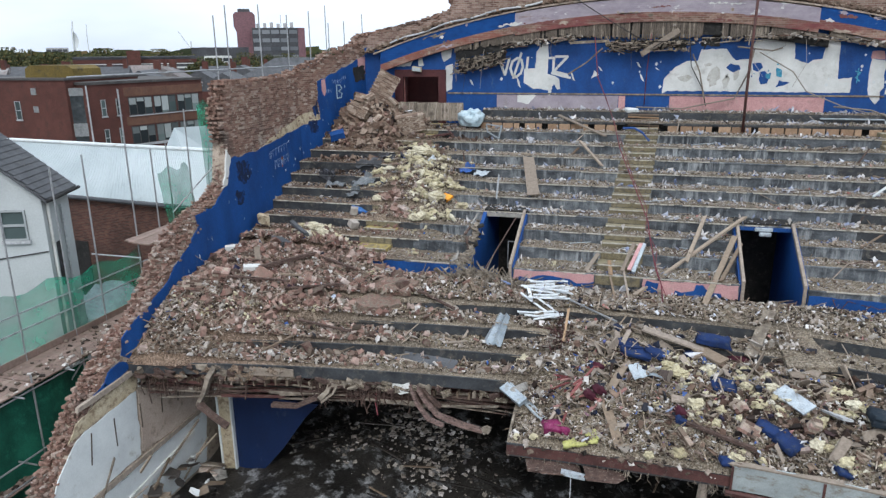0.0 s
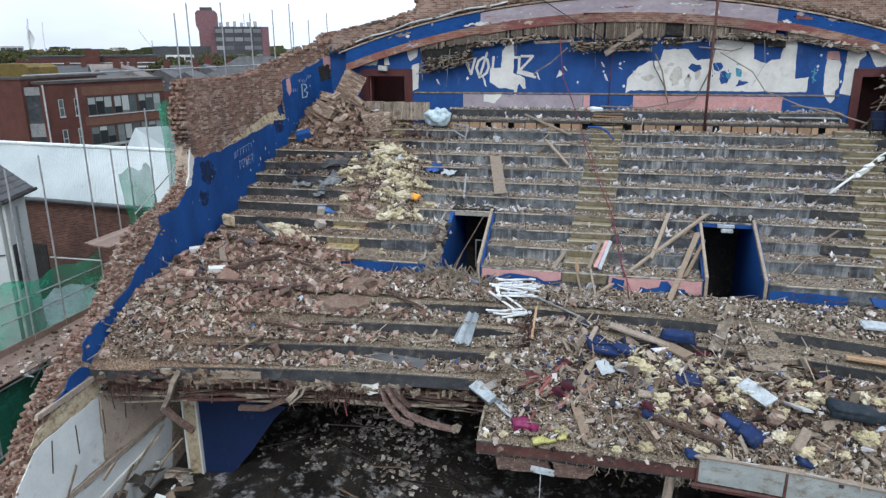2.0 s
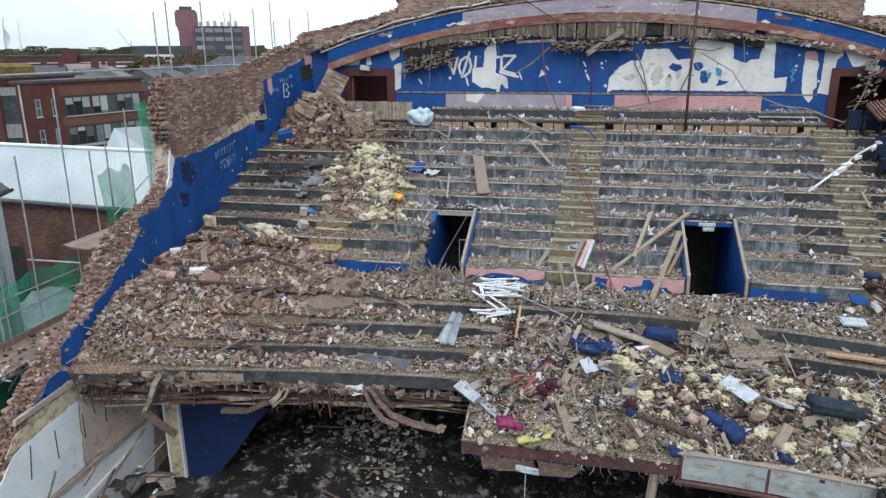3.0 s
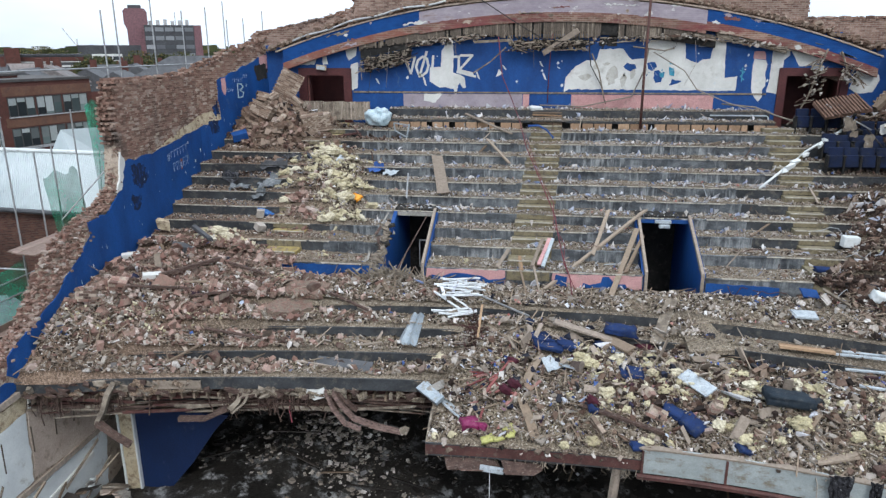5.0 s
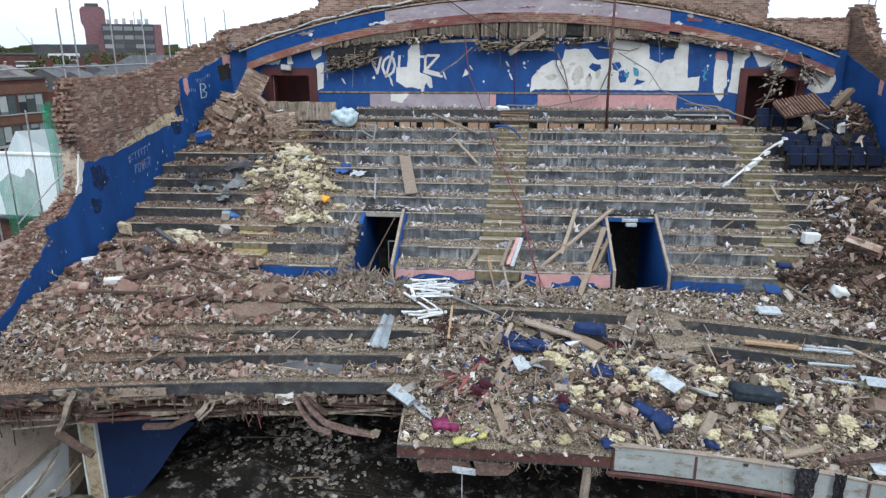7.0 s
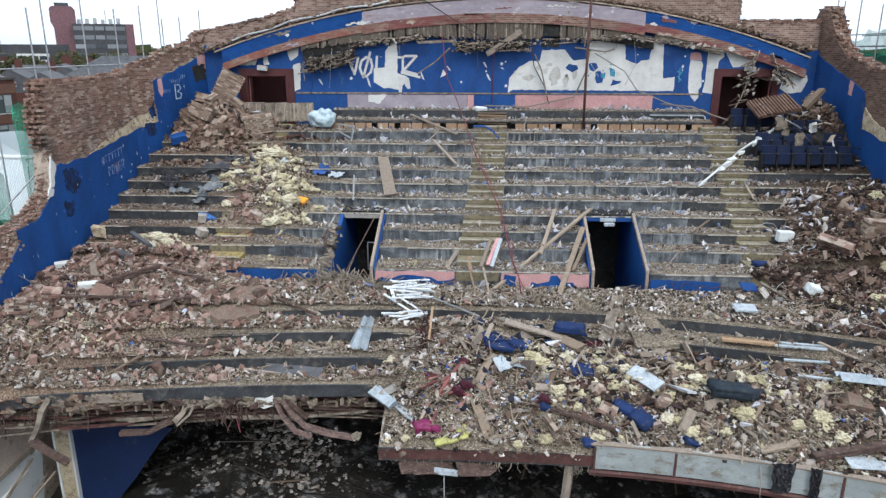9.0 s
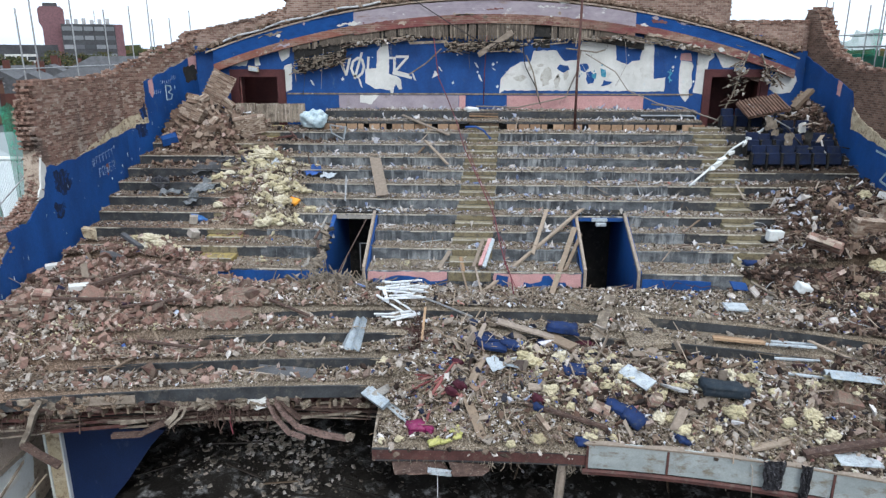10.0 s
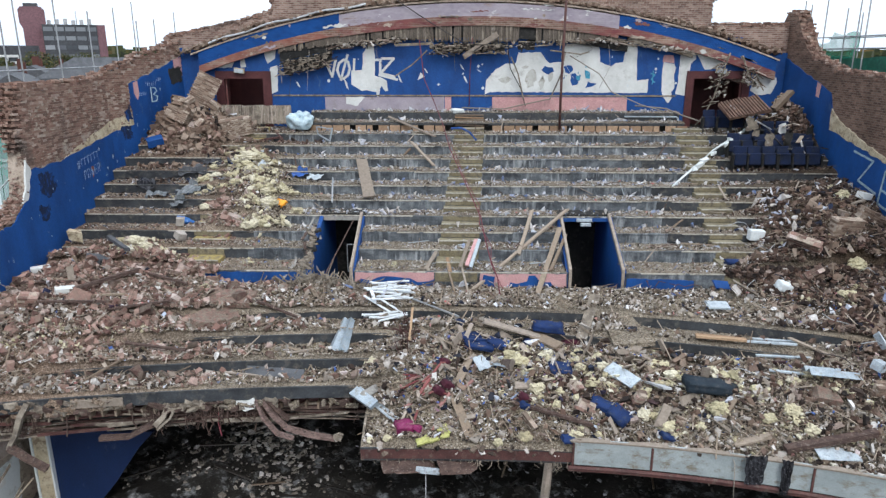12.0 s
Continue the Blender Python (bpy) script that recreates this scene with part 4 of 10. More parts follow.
for pts in ([(-5.74, 14.56), (-5.53, 14.06), (-5.36, 14.71)], [(-5.03, 14.73), (-5.22, 14.60), (-5.31, 14.33), (-5.22, 14.06), (-5.06, 13.97), (-4.87, 14.13), (-4.79, 14.38), (-4.85, 14.65), (-5.03, 14.73)], [(-4.86, 14.93), (-5.18, 13.93)], [(-4.59, 14.76), (-4.63, 14.3)], [(-3.79, 14.73), (-3.53, 14.73), (-3.55, 14.1)], [(-3.46, 14.78), (-2.98, 14.78), (-3.59, 14.13), (-2.85, 13.95)], [(-3.5, 14.2), (-2.95, 14.06)]):
    stroke(pts, 0.095, M_WHITE, wall_back, on_back)
stroke([(7.45, 14.2), (7.62, 14.15), (7.48, 13.98), (7.62, 13.85)], 0.04, M_TEAL, wall_back, on_back)
stroke([(7.54, 14.3), (7.54, 13.78)], 0.03, M_TEAL, wall_back, on_back)
# dado line and the painted panels below it
part("dado_line", Geo().span(-8.0, 8.5, BACK - 0.035, BACK - 0.001, 13.28, 13.34), M_LATH, wall_back, "peeling dado line")
part("dado_panel", Geo().span(-5.86, -0.92, BACK - 0.012, BACK - 0.001, 12.6, 13.25), M_MAUVE, wall_back)
part("dado_panel", Geo().span(-0.9, -0.64, BACK - 0.012, BACK - 0.001, 12.6, 13.25), M_PINK, wall_back)
part("dado_panel", Geo().span(1.05, 6.56, BACK - 0.012, BACK - 0.001, 12.6, 13.25), M_PINK, wall_back)
part("dado_panel", Geo().prism(ragged([(-5.0, 13.24), (-4.2, 13.24), (-4.5, 12.9), (-5.0, 12.95)], 0.03, 0.1, 77), on_back, 0.016), M_WHITE, wall_back)


# doorways with their maroon linings and dark lobbies behind
def doorway(name, x0, x1, top, fw):
    d = thing(name, "maroon-painted doorway, door gone, dark lobby behind", kind="structure")
    part("jamb", Geo().span(x0 - 0.16, x0 + fw, BACK - 0.06, BACK + 0.55, 11.9, top + 0.1), M_MAROON, d)
    part("jamb", Geo().span(x1 - fw, x1 + 0.14, BACK - 0.06, BACK + 0.55, 11.9, top + 0.1), M_MAROON, d)
    part("head", Geo().span(x0 + fw, x1 - fw, BACK - 0.06, BACK + 0.55, top - 0.2, top + 0.1), M_MAROON, d)
    for a in (x0 + fw, x1 - fw - 0.05):
        part("stop_bead", Geo().span(a, a + 0.05, BACK + 0.1, BACK + 0.16, 11.9, top - 0.2), M_RED, d)
    part("lobby_back", Geo().span(x0 - 0.3, x1 + 0.3, BACK + 2.2, BACK + 2.3, 11.5, top + 0.4), M_MAROON, d)
    part("lobby_side", Geo().span(x0 - 0.4, x0 - 0.3, BACK + 0.55, BACK + 2.3, 11.5, top + 0.4), M_MAROON, d)
    part("lobby_side", Geo().span(x1 + 0.3, x1 + 0.4, BACK + 0.55, BACK + 2.3, 11.5, top + 0.4), M_MAROON, d)
    # lobby ceiling and floor are near-black, with the room's shade painted in
    if name == "door_2":
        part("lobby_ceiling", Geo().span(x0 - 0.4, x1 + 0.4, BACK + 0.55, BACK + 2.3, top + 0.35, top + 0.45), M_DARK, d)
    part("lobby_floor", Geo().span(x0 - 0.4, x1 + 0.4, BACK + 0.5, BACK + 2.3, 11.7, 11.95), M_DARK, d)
    return d


doorway("door_1", LD[0], LD[1], 14.18, 0.2)
doorway("door_2", RD[0], RD[1], 14.2, 0.14)

# torn lath and plaster hanging below the arch
lath = random.Random(21)


def lath_clump(x0, x1, z0, z1, y0, n, label, lean=0.0, back=True):
    """Torn laths at all angles, with crumbs of plaster still on them."""
    t = thing("lath_clump", label, "lath", "torn ceiling laths", at=((x0 + x1) / 2, y0, (z0 + z1) / 2))
    xm = (x0 + x1) / 2
    if back:
        # near-black sheet paints the shaded gaps between the laths
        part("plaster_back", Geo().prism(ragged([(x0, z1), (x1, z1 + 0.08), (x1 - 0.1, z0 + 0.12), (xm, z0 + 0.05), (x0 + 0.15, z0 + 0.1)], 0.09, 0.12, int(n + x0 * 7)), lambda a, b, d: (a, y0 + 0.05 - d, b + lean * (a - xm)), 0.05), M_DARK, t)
    for i in range(n):
        x, z = lath.uniform(x0, x1), lath.uniform(z0, z1)
        l = 0.1 + 0.6 * lath.random() ** 2
        a = lath.gauss(0.0, 0.7) if lath.random() < 0.35 else lath.gauss(-lean * 1.2, 0.12)
        m = Matrix.Rotation(a, 3, "Y") @ Matrix.Rotation(lath.gauss(0, 0.4), 3, "Z") @ Matrix.Rotation(lath.uniform(0, 3), 3, "X")
        part("lath", Geo().box((x, y0 + lath.uniform(-0.18, -0.02), z + lean * (x - xm)), (l, 0.016, lath.uniform(0.025, 0.05)), m, 0.05, lath), lath.choice((M_WOOD, M_LATH, M_LATH, M_GREYWOOD, M_BROWN, M_BROWN, M_DARK)), t)
    crumbs = Geo()
    for i in range(n):
        x, z = lath.uniform(x0, x1), lath.uniform(z0, z1)
        s0 = 0.02 + 0.08 * lath.random() ** 2
        crumbs.box((x, y0 + lath.uniform(-0.16, 0.0), z + lean * (x - xm)), (s0 * 1.4, s0 * 0.5, s0), Euler((lath.uniform(-1, 1), lath.uniform(-1, 1), lath.uniform(-1, 1))).to_matrix(), 0.25, lath)
    part("plaster_crust", crumbs, M_LATH if back else M_PLASTER, t, kind="stuff")


lath_clump(-7.55, -5.45, 14.25, 14.85, 31.95, 95, "hanging bundle of torn laths below the arch", 0.2)
lath_clump(-5.4, -2.4, 15.25, 15.5, 31.95, 50, "fringe of torn laths and plaster below the arch", 0.1, False)
lath_clump(-1.5, 1.6, 14.95, 15.35, 31.9, 110, "fringe of torn laths and plaster below the arch")
lath_clump(1.6, 4.0, 15.25, 15.45, 31.95, 26, "fringe of torn laths and plaster below the arch", 0.05, False)
lath_clump(4.0, 5.6, 15.42, 15.55, 31.95, 22, "pale fringe of broken plaster below the arch", 0, False)
lath_clump(5.6, 9.0, 15.15, 15.32, 31.95, 55, "fringe of torn laths and plaster below the arch", -0.13, False)
lath_clump(9.7, 10.4, 13.1, 14.6, 31.9, 40, "hanging bundle of torn laths over the doorway", 0.5, False)
lath_clump(11.0, 11.7, 13.7, 14.4, 31.9, 40, "hanging bundle of torn laths over the doorway", -0.4, False)
# flat near-black patch paints the shaded depth of a hole in the arch
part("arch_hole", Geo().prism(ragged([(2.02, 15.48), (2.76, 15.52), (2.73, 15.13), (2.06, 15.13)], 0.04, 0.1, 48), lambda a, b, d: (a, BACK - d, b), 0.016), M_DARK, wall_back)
hung = thing("hanging_board", "pale board hanging askew from the torn soffit", "board", at=(0.5, 31.8, 15.3))
part("board", Geo().box((0.52, 31.78, 15.28), (1.5, 0.05, 0.2), Matrix.Rotation(-0.58, 3, "Y"), 0.04, lath), M_GREYWOOD, hung)
sag = thing("hanging_board", "dark thin board hanging below the arch", "board", at=(-2.6, 31.85, 15.2))
part("board", Geo().box((-2.15, 31.85, 15.33), (1.5, 0.05, 0.1), Matrix.Rotation(-0.04, 3, "Y"), 0.04, lath), M_LATH, sag)
for pts in ([(-2.9, 31.8, 14.1), (-2.2, 31.85, 14.55), (-1.6, 31.85, 15.1)], [(1.75, 31.85, 14.85), (2.05, 31.9, 14.2), (2.3, 31.95, 13.2)], [(3.3, 31.8, 15.1), (4.5, 31.85, 14.95), (4.85, 31.9, 15.05)]):
    part("lath_strip", Geo().tube(pts, 0.03, 5), M_LATH, sag)
# light fitting left over each door
for cx in (-9.3, 10.2):
    e = thing("exit_sign_box", "broken pale exit sign box hanging over a doorway", "sign box", at=(cx, 32.1, 14.3))
    part("box", Geo().box((cx, 32.12, 14.3), (0.42, 0.14, 0.2), Matrix.Rotation(0.12, 3, "Y"), 0.04, lath), M_CREAM, e, bevel=0.01)
    part("diffuser", Geo().box((cx, 32.04, 14.29), (0.36, 0.02, 0.14), Matrix.Rotation(0.12, 3, "Y")), M_PAPER, e)

# pipe and rubble along the arch's extrados
pipe = thing("roof_pipe", "grey pipe lying along the broken arch", "pipe", at=(-7, 32.0, 16))
part("tube", Geo().tube([(x, 31.92, arc(x, 17.12) + 0.04 * math.sin(x * 3)) for x in [-10.4 + 0.4 * i for i in range(17)]], 0.04), M_GREY, pipe)
vv, ff = [], []
for i in range(1100):
    x = r.uniform(-12.2, 12.6)
    zt = 17.06
    s = r.uniform(0.04, 0.2)
    c = Vector((x, r.uniform(31.95, 32.35), arc(max(-11.5, min(12, x)), zt) + s * 0.3 + (0.1 if r.random() < 0.1 else 0)))
    if x > 9.7 or x < -8:
        c.z += r.uniform(0, 0.15)
    m = Euler((r.uniform(-.5, .5), r.uniform(-.5, .5), r.uniform(0, 3))).to_matrix()
    g0 = Geo().box(c, (s * 1.3, s * 0.8, s * 0.6), m, 0.15, r)
    n0 = len(vv)
    vv += g0.v
    ff += [tuple(k + n0 for k in f) for f in g0.f]
tagged(new("arch_rubble", solid("arch_rubble", vv, ff, M_OLDBRICK)), "broken bricks and mortar lying along the arch", "rubble", kind="stuff")
part("gable_window", Geo().span(6.2, 8.1, BACK + 0.1, BACK + 0.3, 17.15, 17.6), M_DARK, wall_back)
M_CHALK = worn("pale_teal_spray", (0.22, 0.3, 0.34), (0.3, 0.38, 0.42), (0.08, 0.13, 0.22), 3, 30, 0.8, (0.5, 0.7))
# small marks on the side wall
stroke([(30.28, 13.72), (30.28, 13.18), (30.55, 13.2), (30.62, 13.36), (30.4, 13.46), (30.6, 13.56), (30.52, 13.7), (30.28, 13.72)], 0.045, M_CHALK, wall_left, lambda a, b, d: on_left(a, b, d + 0.03))
def sprayed(word, y, z, w, h, pitch):
    """Thin capitals on the side wall, written along it."""
    forms = {"P": [[(0, 0), (0, 1), (.8, 1), (.8, .5), (0, .5)]], "O": [[(0, 0), (0, 1), (.85, 1), (.85, 0), (0, 0)]], "W": [[(0, 1), (.25, 0), (.5, .7), (.75, 0), (1, 1)]],
             "E": [[(.8, 1), (0, 1), (0, 0), (.8, 0)], [(0, .5), (.7, .5)]], "R": [[(0, 0), (0, 1), (.8, 1), (.8, .5), (0, .5)], [(.3, .5), (.85, 0)]], "#": [[(.2, 0), (.35, 1)], [(.6, 0), (.75, 1)], [(0, .35), (.9, .35)], [(0, .7), (.95, .7)]]}
    for i, ch in enumerate(word):
        for line in forms[ch]:
            stroke([(y + pitch * i + a * w, z + 0.03 * i + b * h) for a, b in line], 0.028, M_FAINT, wall_left, lambda a, b, d: on_left(a, b, d + 0.025))


sprayed("#", 25.45, 11.33, 0.17, 0.26, 0.22)
sprayed("POWER", 25.8, 10.93, 0.16, 0.28, 0.225)
for i in range(6):
    y, z = 25.72 + 0.21 * i, 11.38 + 0.03 * i
    stroke([(y, z), (y, z + 0.24)], 0.028, M_FAINT, wall_left, lambda a, b, d: on_left(a, b, d + 0.025), "faint_bar")
    stroke([(y, z + 0.24), (y + 0.13, z + 0.24)], 0.028, M_FAINT, wall_left, lambda a, b, d: on_left(a, b, d + 0.025), "faint_bar")
part("spray_blot", Geo().prism(ragged([(26.3, 11.3), (26.42, 11.3), (26.4, 10.95), (26.32, 10.9)], 0.02, 0.06, 94), lambda a, b, d: on_left(a, b, d + 0.034), 0.005), worn("rusty_blot", (0.16, 0.05, 0.03), (0.2, 0.075, 0.045), (0.05, 0.06, 0.12), 6, 30, 0.85), wall_left)
# blackened blue paint near the broken end and the rubble
M_SOOTBLUE = worn("sooty_blue_paint", (0.004, 0.008, 0.024), (0.005, 0.016, 0.06), (0.005, 0.045, 0.17), 3.5, 30, 0.75, (0.5, 0.62), (1, 1, 0.6))
for i, poly in enumerate(([(23.25, 11.55), (24.0, 11.5), (24.15, 11.0), (23.7, 10.75), (23.3, 10.9)], [(23.1, 10.6), (23.6, 10.5), (23.5, 10.1), (23.15, 10.15)], [(28.45, 12.35), (29.0, 12.4), (29.05, 11.95), (28.6, 11.85)], [(28.75, 12.95), (29.05, 13.2), (29.1, 12.6), (28.85, 12.55)])):
    part("soot_stain", Geo().prism(ragged(poly, 0.07, 0.08, 120 + i), lambda a, b, d: on_left(a, b, d + 0.031), 0.005), M_SOOTBLUE, wall_left)
for y, z, n in ((30.9, 14.0, 3), (30.6, 13.85, 6), (30.0, 13.5, 4)):
    for i in range(n):
        stroke([(y - i * 0.11, z + 0.08), (y - i * 0.11 - 0.05, z - 0.06)], 0.02, M_FAINT, wall_left, lambda a, b, d: on_left(a, b, d + 0.025), "faint_bar")
fk = random.Random(70)
for i in range(46):
    y = fk.uniform(18.2, 31.0)
    top, low_z = min(height(L_IN, y), float(np.interp(y, [20, 24.6, 28, 29.2, 31], [9.2, 11.6, 12.2, 13.2, 14.2]))) - 0.2, float(np.interp(y, [18, 22, 31], [7.4, 8.4, 12.2])) + 0.2
    z = low_z + (top - low_z) * fk.random() ** 1.4
    w, h = fk.uniform(0.008, 0.03), fk.uniform(0.015, 0.12)
    part("paint_chip", Geo().prism([(y - w, z), (y - w * 0.3, z + h), (y + w, z + h * 0.3), (y + w * 0.4, z - h * 0.7)], lambda a, b, d: on_left(a, b, d + 0.033), 0.006), fk.choice((M_CHALK, M_FAINT, M_FAINT, M_CHALK, M_PALE)), wall_left)
part("pink_patch", Geo().prism(ragged([(29.6, 14.0), (29.35, 13.95), (29.35, 13.55), (29.5, 13.3), (29.6, 13.5)], 0.02, 0.1, 90), lambda a, b, d: on_left(a, b, d + 0.03), 0.01), M_PINK, wall_left)
part("pink_patch", Geo().prism(ragged([(32.25, 14.85), (31.75, 14.75), (31.8, 14.3), (32.25, 14.1)], 0.03, 0.1, 91), lambda a, b, d: on_left(a, b, d + 0.03), 0.01), M_PINK, wall_left)
# flat near-black patch paints the shade inside the torn corner
part("torn_void", Geo().prism(ragged([(32.2, 14.45), (31.4, 14.35), (31.5, 13.8), (32.2, 13.9)], 0.06, 0.1, 92), lambda a, b, d: on_left(a, b, d + 0.035), 0.012), M_DARK, wall_left)
part("pink_patch", Geo().prism(ragged([(30.05, 13.98), (29.75, 13.9), (29.8, 13.4), (30.05, 13.45)], 0.02, 0.1, 93), lambda a, b, d: on_right(a, b, d + 0.035), 0.01), M_PINK, wall_right)
for pts in ([(26.9, 11.83), (25.7, 11.66), (26.4, 10.92), (25.3, 10.68)], [(24.4, 11.36), (24.97, 11.45), (25.12, 10.4), (24.4, 10.27)], [(25.05, 10.86), (24.45, 10.75)]):
    stroke(pts, 0.07, M_CHALK, wall_right, lambda a, b, d: on_right(a, b, d + 0.03))

# ---- bricks of the torn side wall ----
brick_mesh = [Geo().box((0, 0, 0), s, None, 0.05, random.Random(i)).mesh("brick", M_OLDBRICK) for i, s in enumerate([(0.104, 0.216, 0.066), (0.104, 0.2, 0.064), (0.216, 0.104, 0.066), (0.106, 0.16, 0.065), (0.104, 0.11, 0.066)])]
red_mesh = [Geo().box((0, 0, 0), s, None, 0.05, random.Random(i)).mesh("brick", M_BRICK) for i, s in enumerate([(0.104, 0.216, 0.066), (0.216, 0.104, 0.066), (0.106, 0.15, 0.065)])]
raw_mesh = [Geo().box((0, 0, 0), s, None, 0.09, random.Random(i)).mesh("brick", M_RAWBRICK) for i, s in enumerate([(0.104, 0.216, 0.066), (0.104, 0.15, 0.064), (0.2, 0.104, 0.066), (0.106, 0.11, 0.06), (0.09, 0.08, 0.066)])]
br = random.Random(5)
jv, jf = [], []
brick_count = 0


def lay_brick(c, yaw, near, half=False):
    """A brick of the wall: a part of its own on the near stretch, joined beyond it."""
    global brick_count
    loose = 0.05 if c[1] < 22.9 else 0.03
    tilt = (br.gauss(0, loose), br.gauss(0, loose), yaw + br.gauss(0, loose))
    if near and brick_count < 300:
        ob = part("brick", br.choice(raw_mesh), None, wall_left)
        ob.matrix_basis = Matrix.LocRotScale(c, Euler(tilt), None)
        brick_count += 1
        return
    g0 = Geo().box(c, (0.104, 0.1 if half else 0.216, 0.066), Euler(tilt).to_matrix(), 0.05, br)
    n0 = len(jv)
    jv.extend(g0.v)
    jf.extend(tuple(k + n0 for k in f) for f in g0.f)


# stepped courses along the sloping break
cells = []
for c in range(100):
    z = 3.75 + c * 0.075
    if z > 10.9:
        break
    for j, off in enumerate((0.05, 0.16, 0.27, 0.38, 0.47)):
        tops = [height(L_IN, y) * (1 - off / 0.5) + height(L_OUT, y) * off / 0.5 for y in ys[:51]]
        y = float(np.interp(z, tops, ys[:51])) + 0.1 * (c % 2) + br.uniform(-0.06, 0.07)
        for k in range(2):
            if br.random() < 0.93:
                cells.append((y + 0.11 + 0.22 * k, -12.85 - off + br.uniform(-.012, .012), z + 0.01))
br.shuffle(cells)
for y, x, z in cells:
    lay_brick((x, y, z), 0.0, 16.5 < y < 21.0, br.random() < 0.3)
# toothed upright end of the standing piece
for c in range(44):
    z = 10.95 + c * 0.075
    for off in (0.05, 0.16, 0.27, 0.38, 0.47):
        yb = 22.9 + 0.18 * math.sin(z * 2.3) + (0.11 if c % 2 else 0) + br.uniform(-0.12, 0.08)
        for k in range(3):
            lay_brick((-12.85 - off, yb + 0.225 * k, z), 0.0, False)
# exposed courses of the inner face above the plaster
c = 0
z = 11.65
while z < 15.4:
    y = 22.9 + (0.1125 if c % 2 else 0)
    while y < 32.2:
        zb = float(np.interp(y, [22.9, 24.6, 26.05, 28.05, 29.1, 29.2, 30.5, 32.3], [11.75, 11.75, 12.0, 12.28, 12.5, 13.95, 14.35, 14.95]))
        if zb < z < height(L_IN, y) + br.uniform(-0.05, 0.05) and br.random() < 0.985:
            lay_brick((float(left_x(y)) - 0.04 + br.uniform(-0.012, 0.008), y, z), -0.25 if y > 28 else 0.0, False)
        y += 0.225
    z += 0.075
    c += 1
# loose capping along the top
for i in range(420):
    y = br.uniform(22.9, 32.6)
    lay_brick((float(left_x(y)) - br.uniform(0.02, 0.5), y, height(L_IN, y) + br.uniform(-0.06, 0.1)), br.uniform(-0.5, 0.5), False, br.random() < 0.5)
# the same along the far wall
for i in range(700):
    y = br.uniform(24.0, 32.6)
    zt = float(np.interp(y, [p[0] for p in RIGHT_TOP[::-1]], [p[1] for p in RIGHT_TOP[::-1]]))
    lay_brick((float(right_x(y)) + br.uniform(0.0, 0.5), y, zt + br.uniform(-0.1, 0.08)), br.uniform(-0.5, 0.5), False, br.random() < 0.5)
# small broken bits, lime and mortar over the raking break
bit_v, bit_f = [], []
for i in range(1500):
    y = br.uniform(13.3, 23.0)
    f = br.random()
    zc = height(L_IN, y) * (1 - f) + height(L_OUT, y) * f
    s = 0.015 + 0.06 * br.random() ** 2
    g0 = Geo().box((-12.83 - f * 0.52, y, zc + br.uniform(-0.1, 0.05) + (0.06 if br.random() < 0.2 else 0)), (s * 1.1, s * 1.4, s * 0.6), Euler((br.gauss(0, 0.5), br.gauss(0, 0.5), br.uniform(0, 3))).to_matrix(), 0.2, br)
    n0 = len(bit_v)
    bit_v.extend(g0.v)
    bit_f.extend(tuple(k + n0 for k in q) for q in g0.f)
part("broken_edge", solid("broken_edge", bit_v, bit_f, M_RAWBRICK), None, wall_left, "raking edge of broken brick ends and lime", kind="stuff")
part("brickwork", solid("brickwork", jv, jf, M_WALLBRICK), None, wall_left, "toothed courses of old stock brick", kind="stuff")

# flaking paint and bare plaster on the arch
fl = random.Random(61)
for i in range(46):
    x = fl.uniform(-10.4, 11.6)
    up = fl.random()
    t = 16.1 + 0.85 * up
    w, h = 0.04 + 0.5 * fl.random() ** 2, fl.uniform(0.015, 0.08)
    z = arc(x, t)
    tilt = -(x - 0.3) / 33.5
    poly = [(x - w, z - tilt * w), (x - w * 0.4, z + h), (x + w * 0.5, z + h * 0.8 + tilt * w * 0.5), (x + w, z + tilt * w), (x + w * 0.3, z - h), (x - w * 0.5, z - h * 0.7)]
    part("flaked_patch", Geo().prism(ragged(poly, 0.045, 0.06, 300 + i), lambda a, b, d: (a, AY - 0.003 - 0.0012 * (i % 6) - d, b), 0.004), fl.choice((M_MORTAR, M_LATH, M_RED, M_MAUVE, M_WHITE)), wall_back)

# broken courses along the top of the gable
gv, gf = [], []
for i in range(900):
    k = fl.random()
    if k < 0.4:
        x = fl.uniform(-12.4, -7.85)
        z = float(np.interp(x, [-12.4, -11.6, -10.6, -9.2, -7.85], [15.6, 15.75, 15.95, 16.2, 16.62]))
    elif k < 0.7:
        x, z = fl.uniform(9.65, 12.9), 16.06
    elif k < 0.85:
        x, z = -7.85, fl.uniform(16.6, 19.5)
    else:
        x, z = 9.65, fl.uniform(16.1, 19.5)
    g0 = Geo().box((x + fl.gauss(0, 0.05), BACK + fl.uniform(0.12, 0.56), z + fl.uniform(-0.07, 0.09)), (0.2 * fl.uniform(0.4, 1.1), 0.104, 0.068), Euler((fl.gauss(0, 0.12), fl.gauss(0, 0.12), fl.gauss(0, 0.4))).to_matrix(), 0.1, fl)
    n0 = len(gv)
    gv += g0.v
    gf += [tuple(q + n0 for q in f) for f in g0.f]
part("broken_edge", solid("broken_edge", gv, gf, M_WALLBRICK), None, wall_back, "broken brick ends along the gable", kind="stuff")

# ---- under the circle ----
ur = random.Random(31)
under = thing("circle_underside", "torn underside of the circle with steel, joists and hanging laths", kind="structure")


def front_y(x, side_left=True):
    return (18.77 if side_left else 17.15) - bow(x)


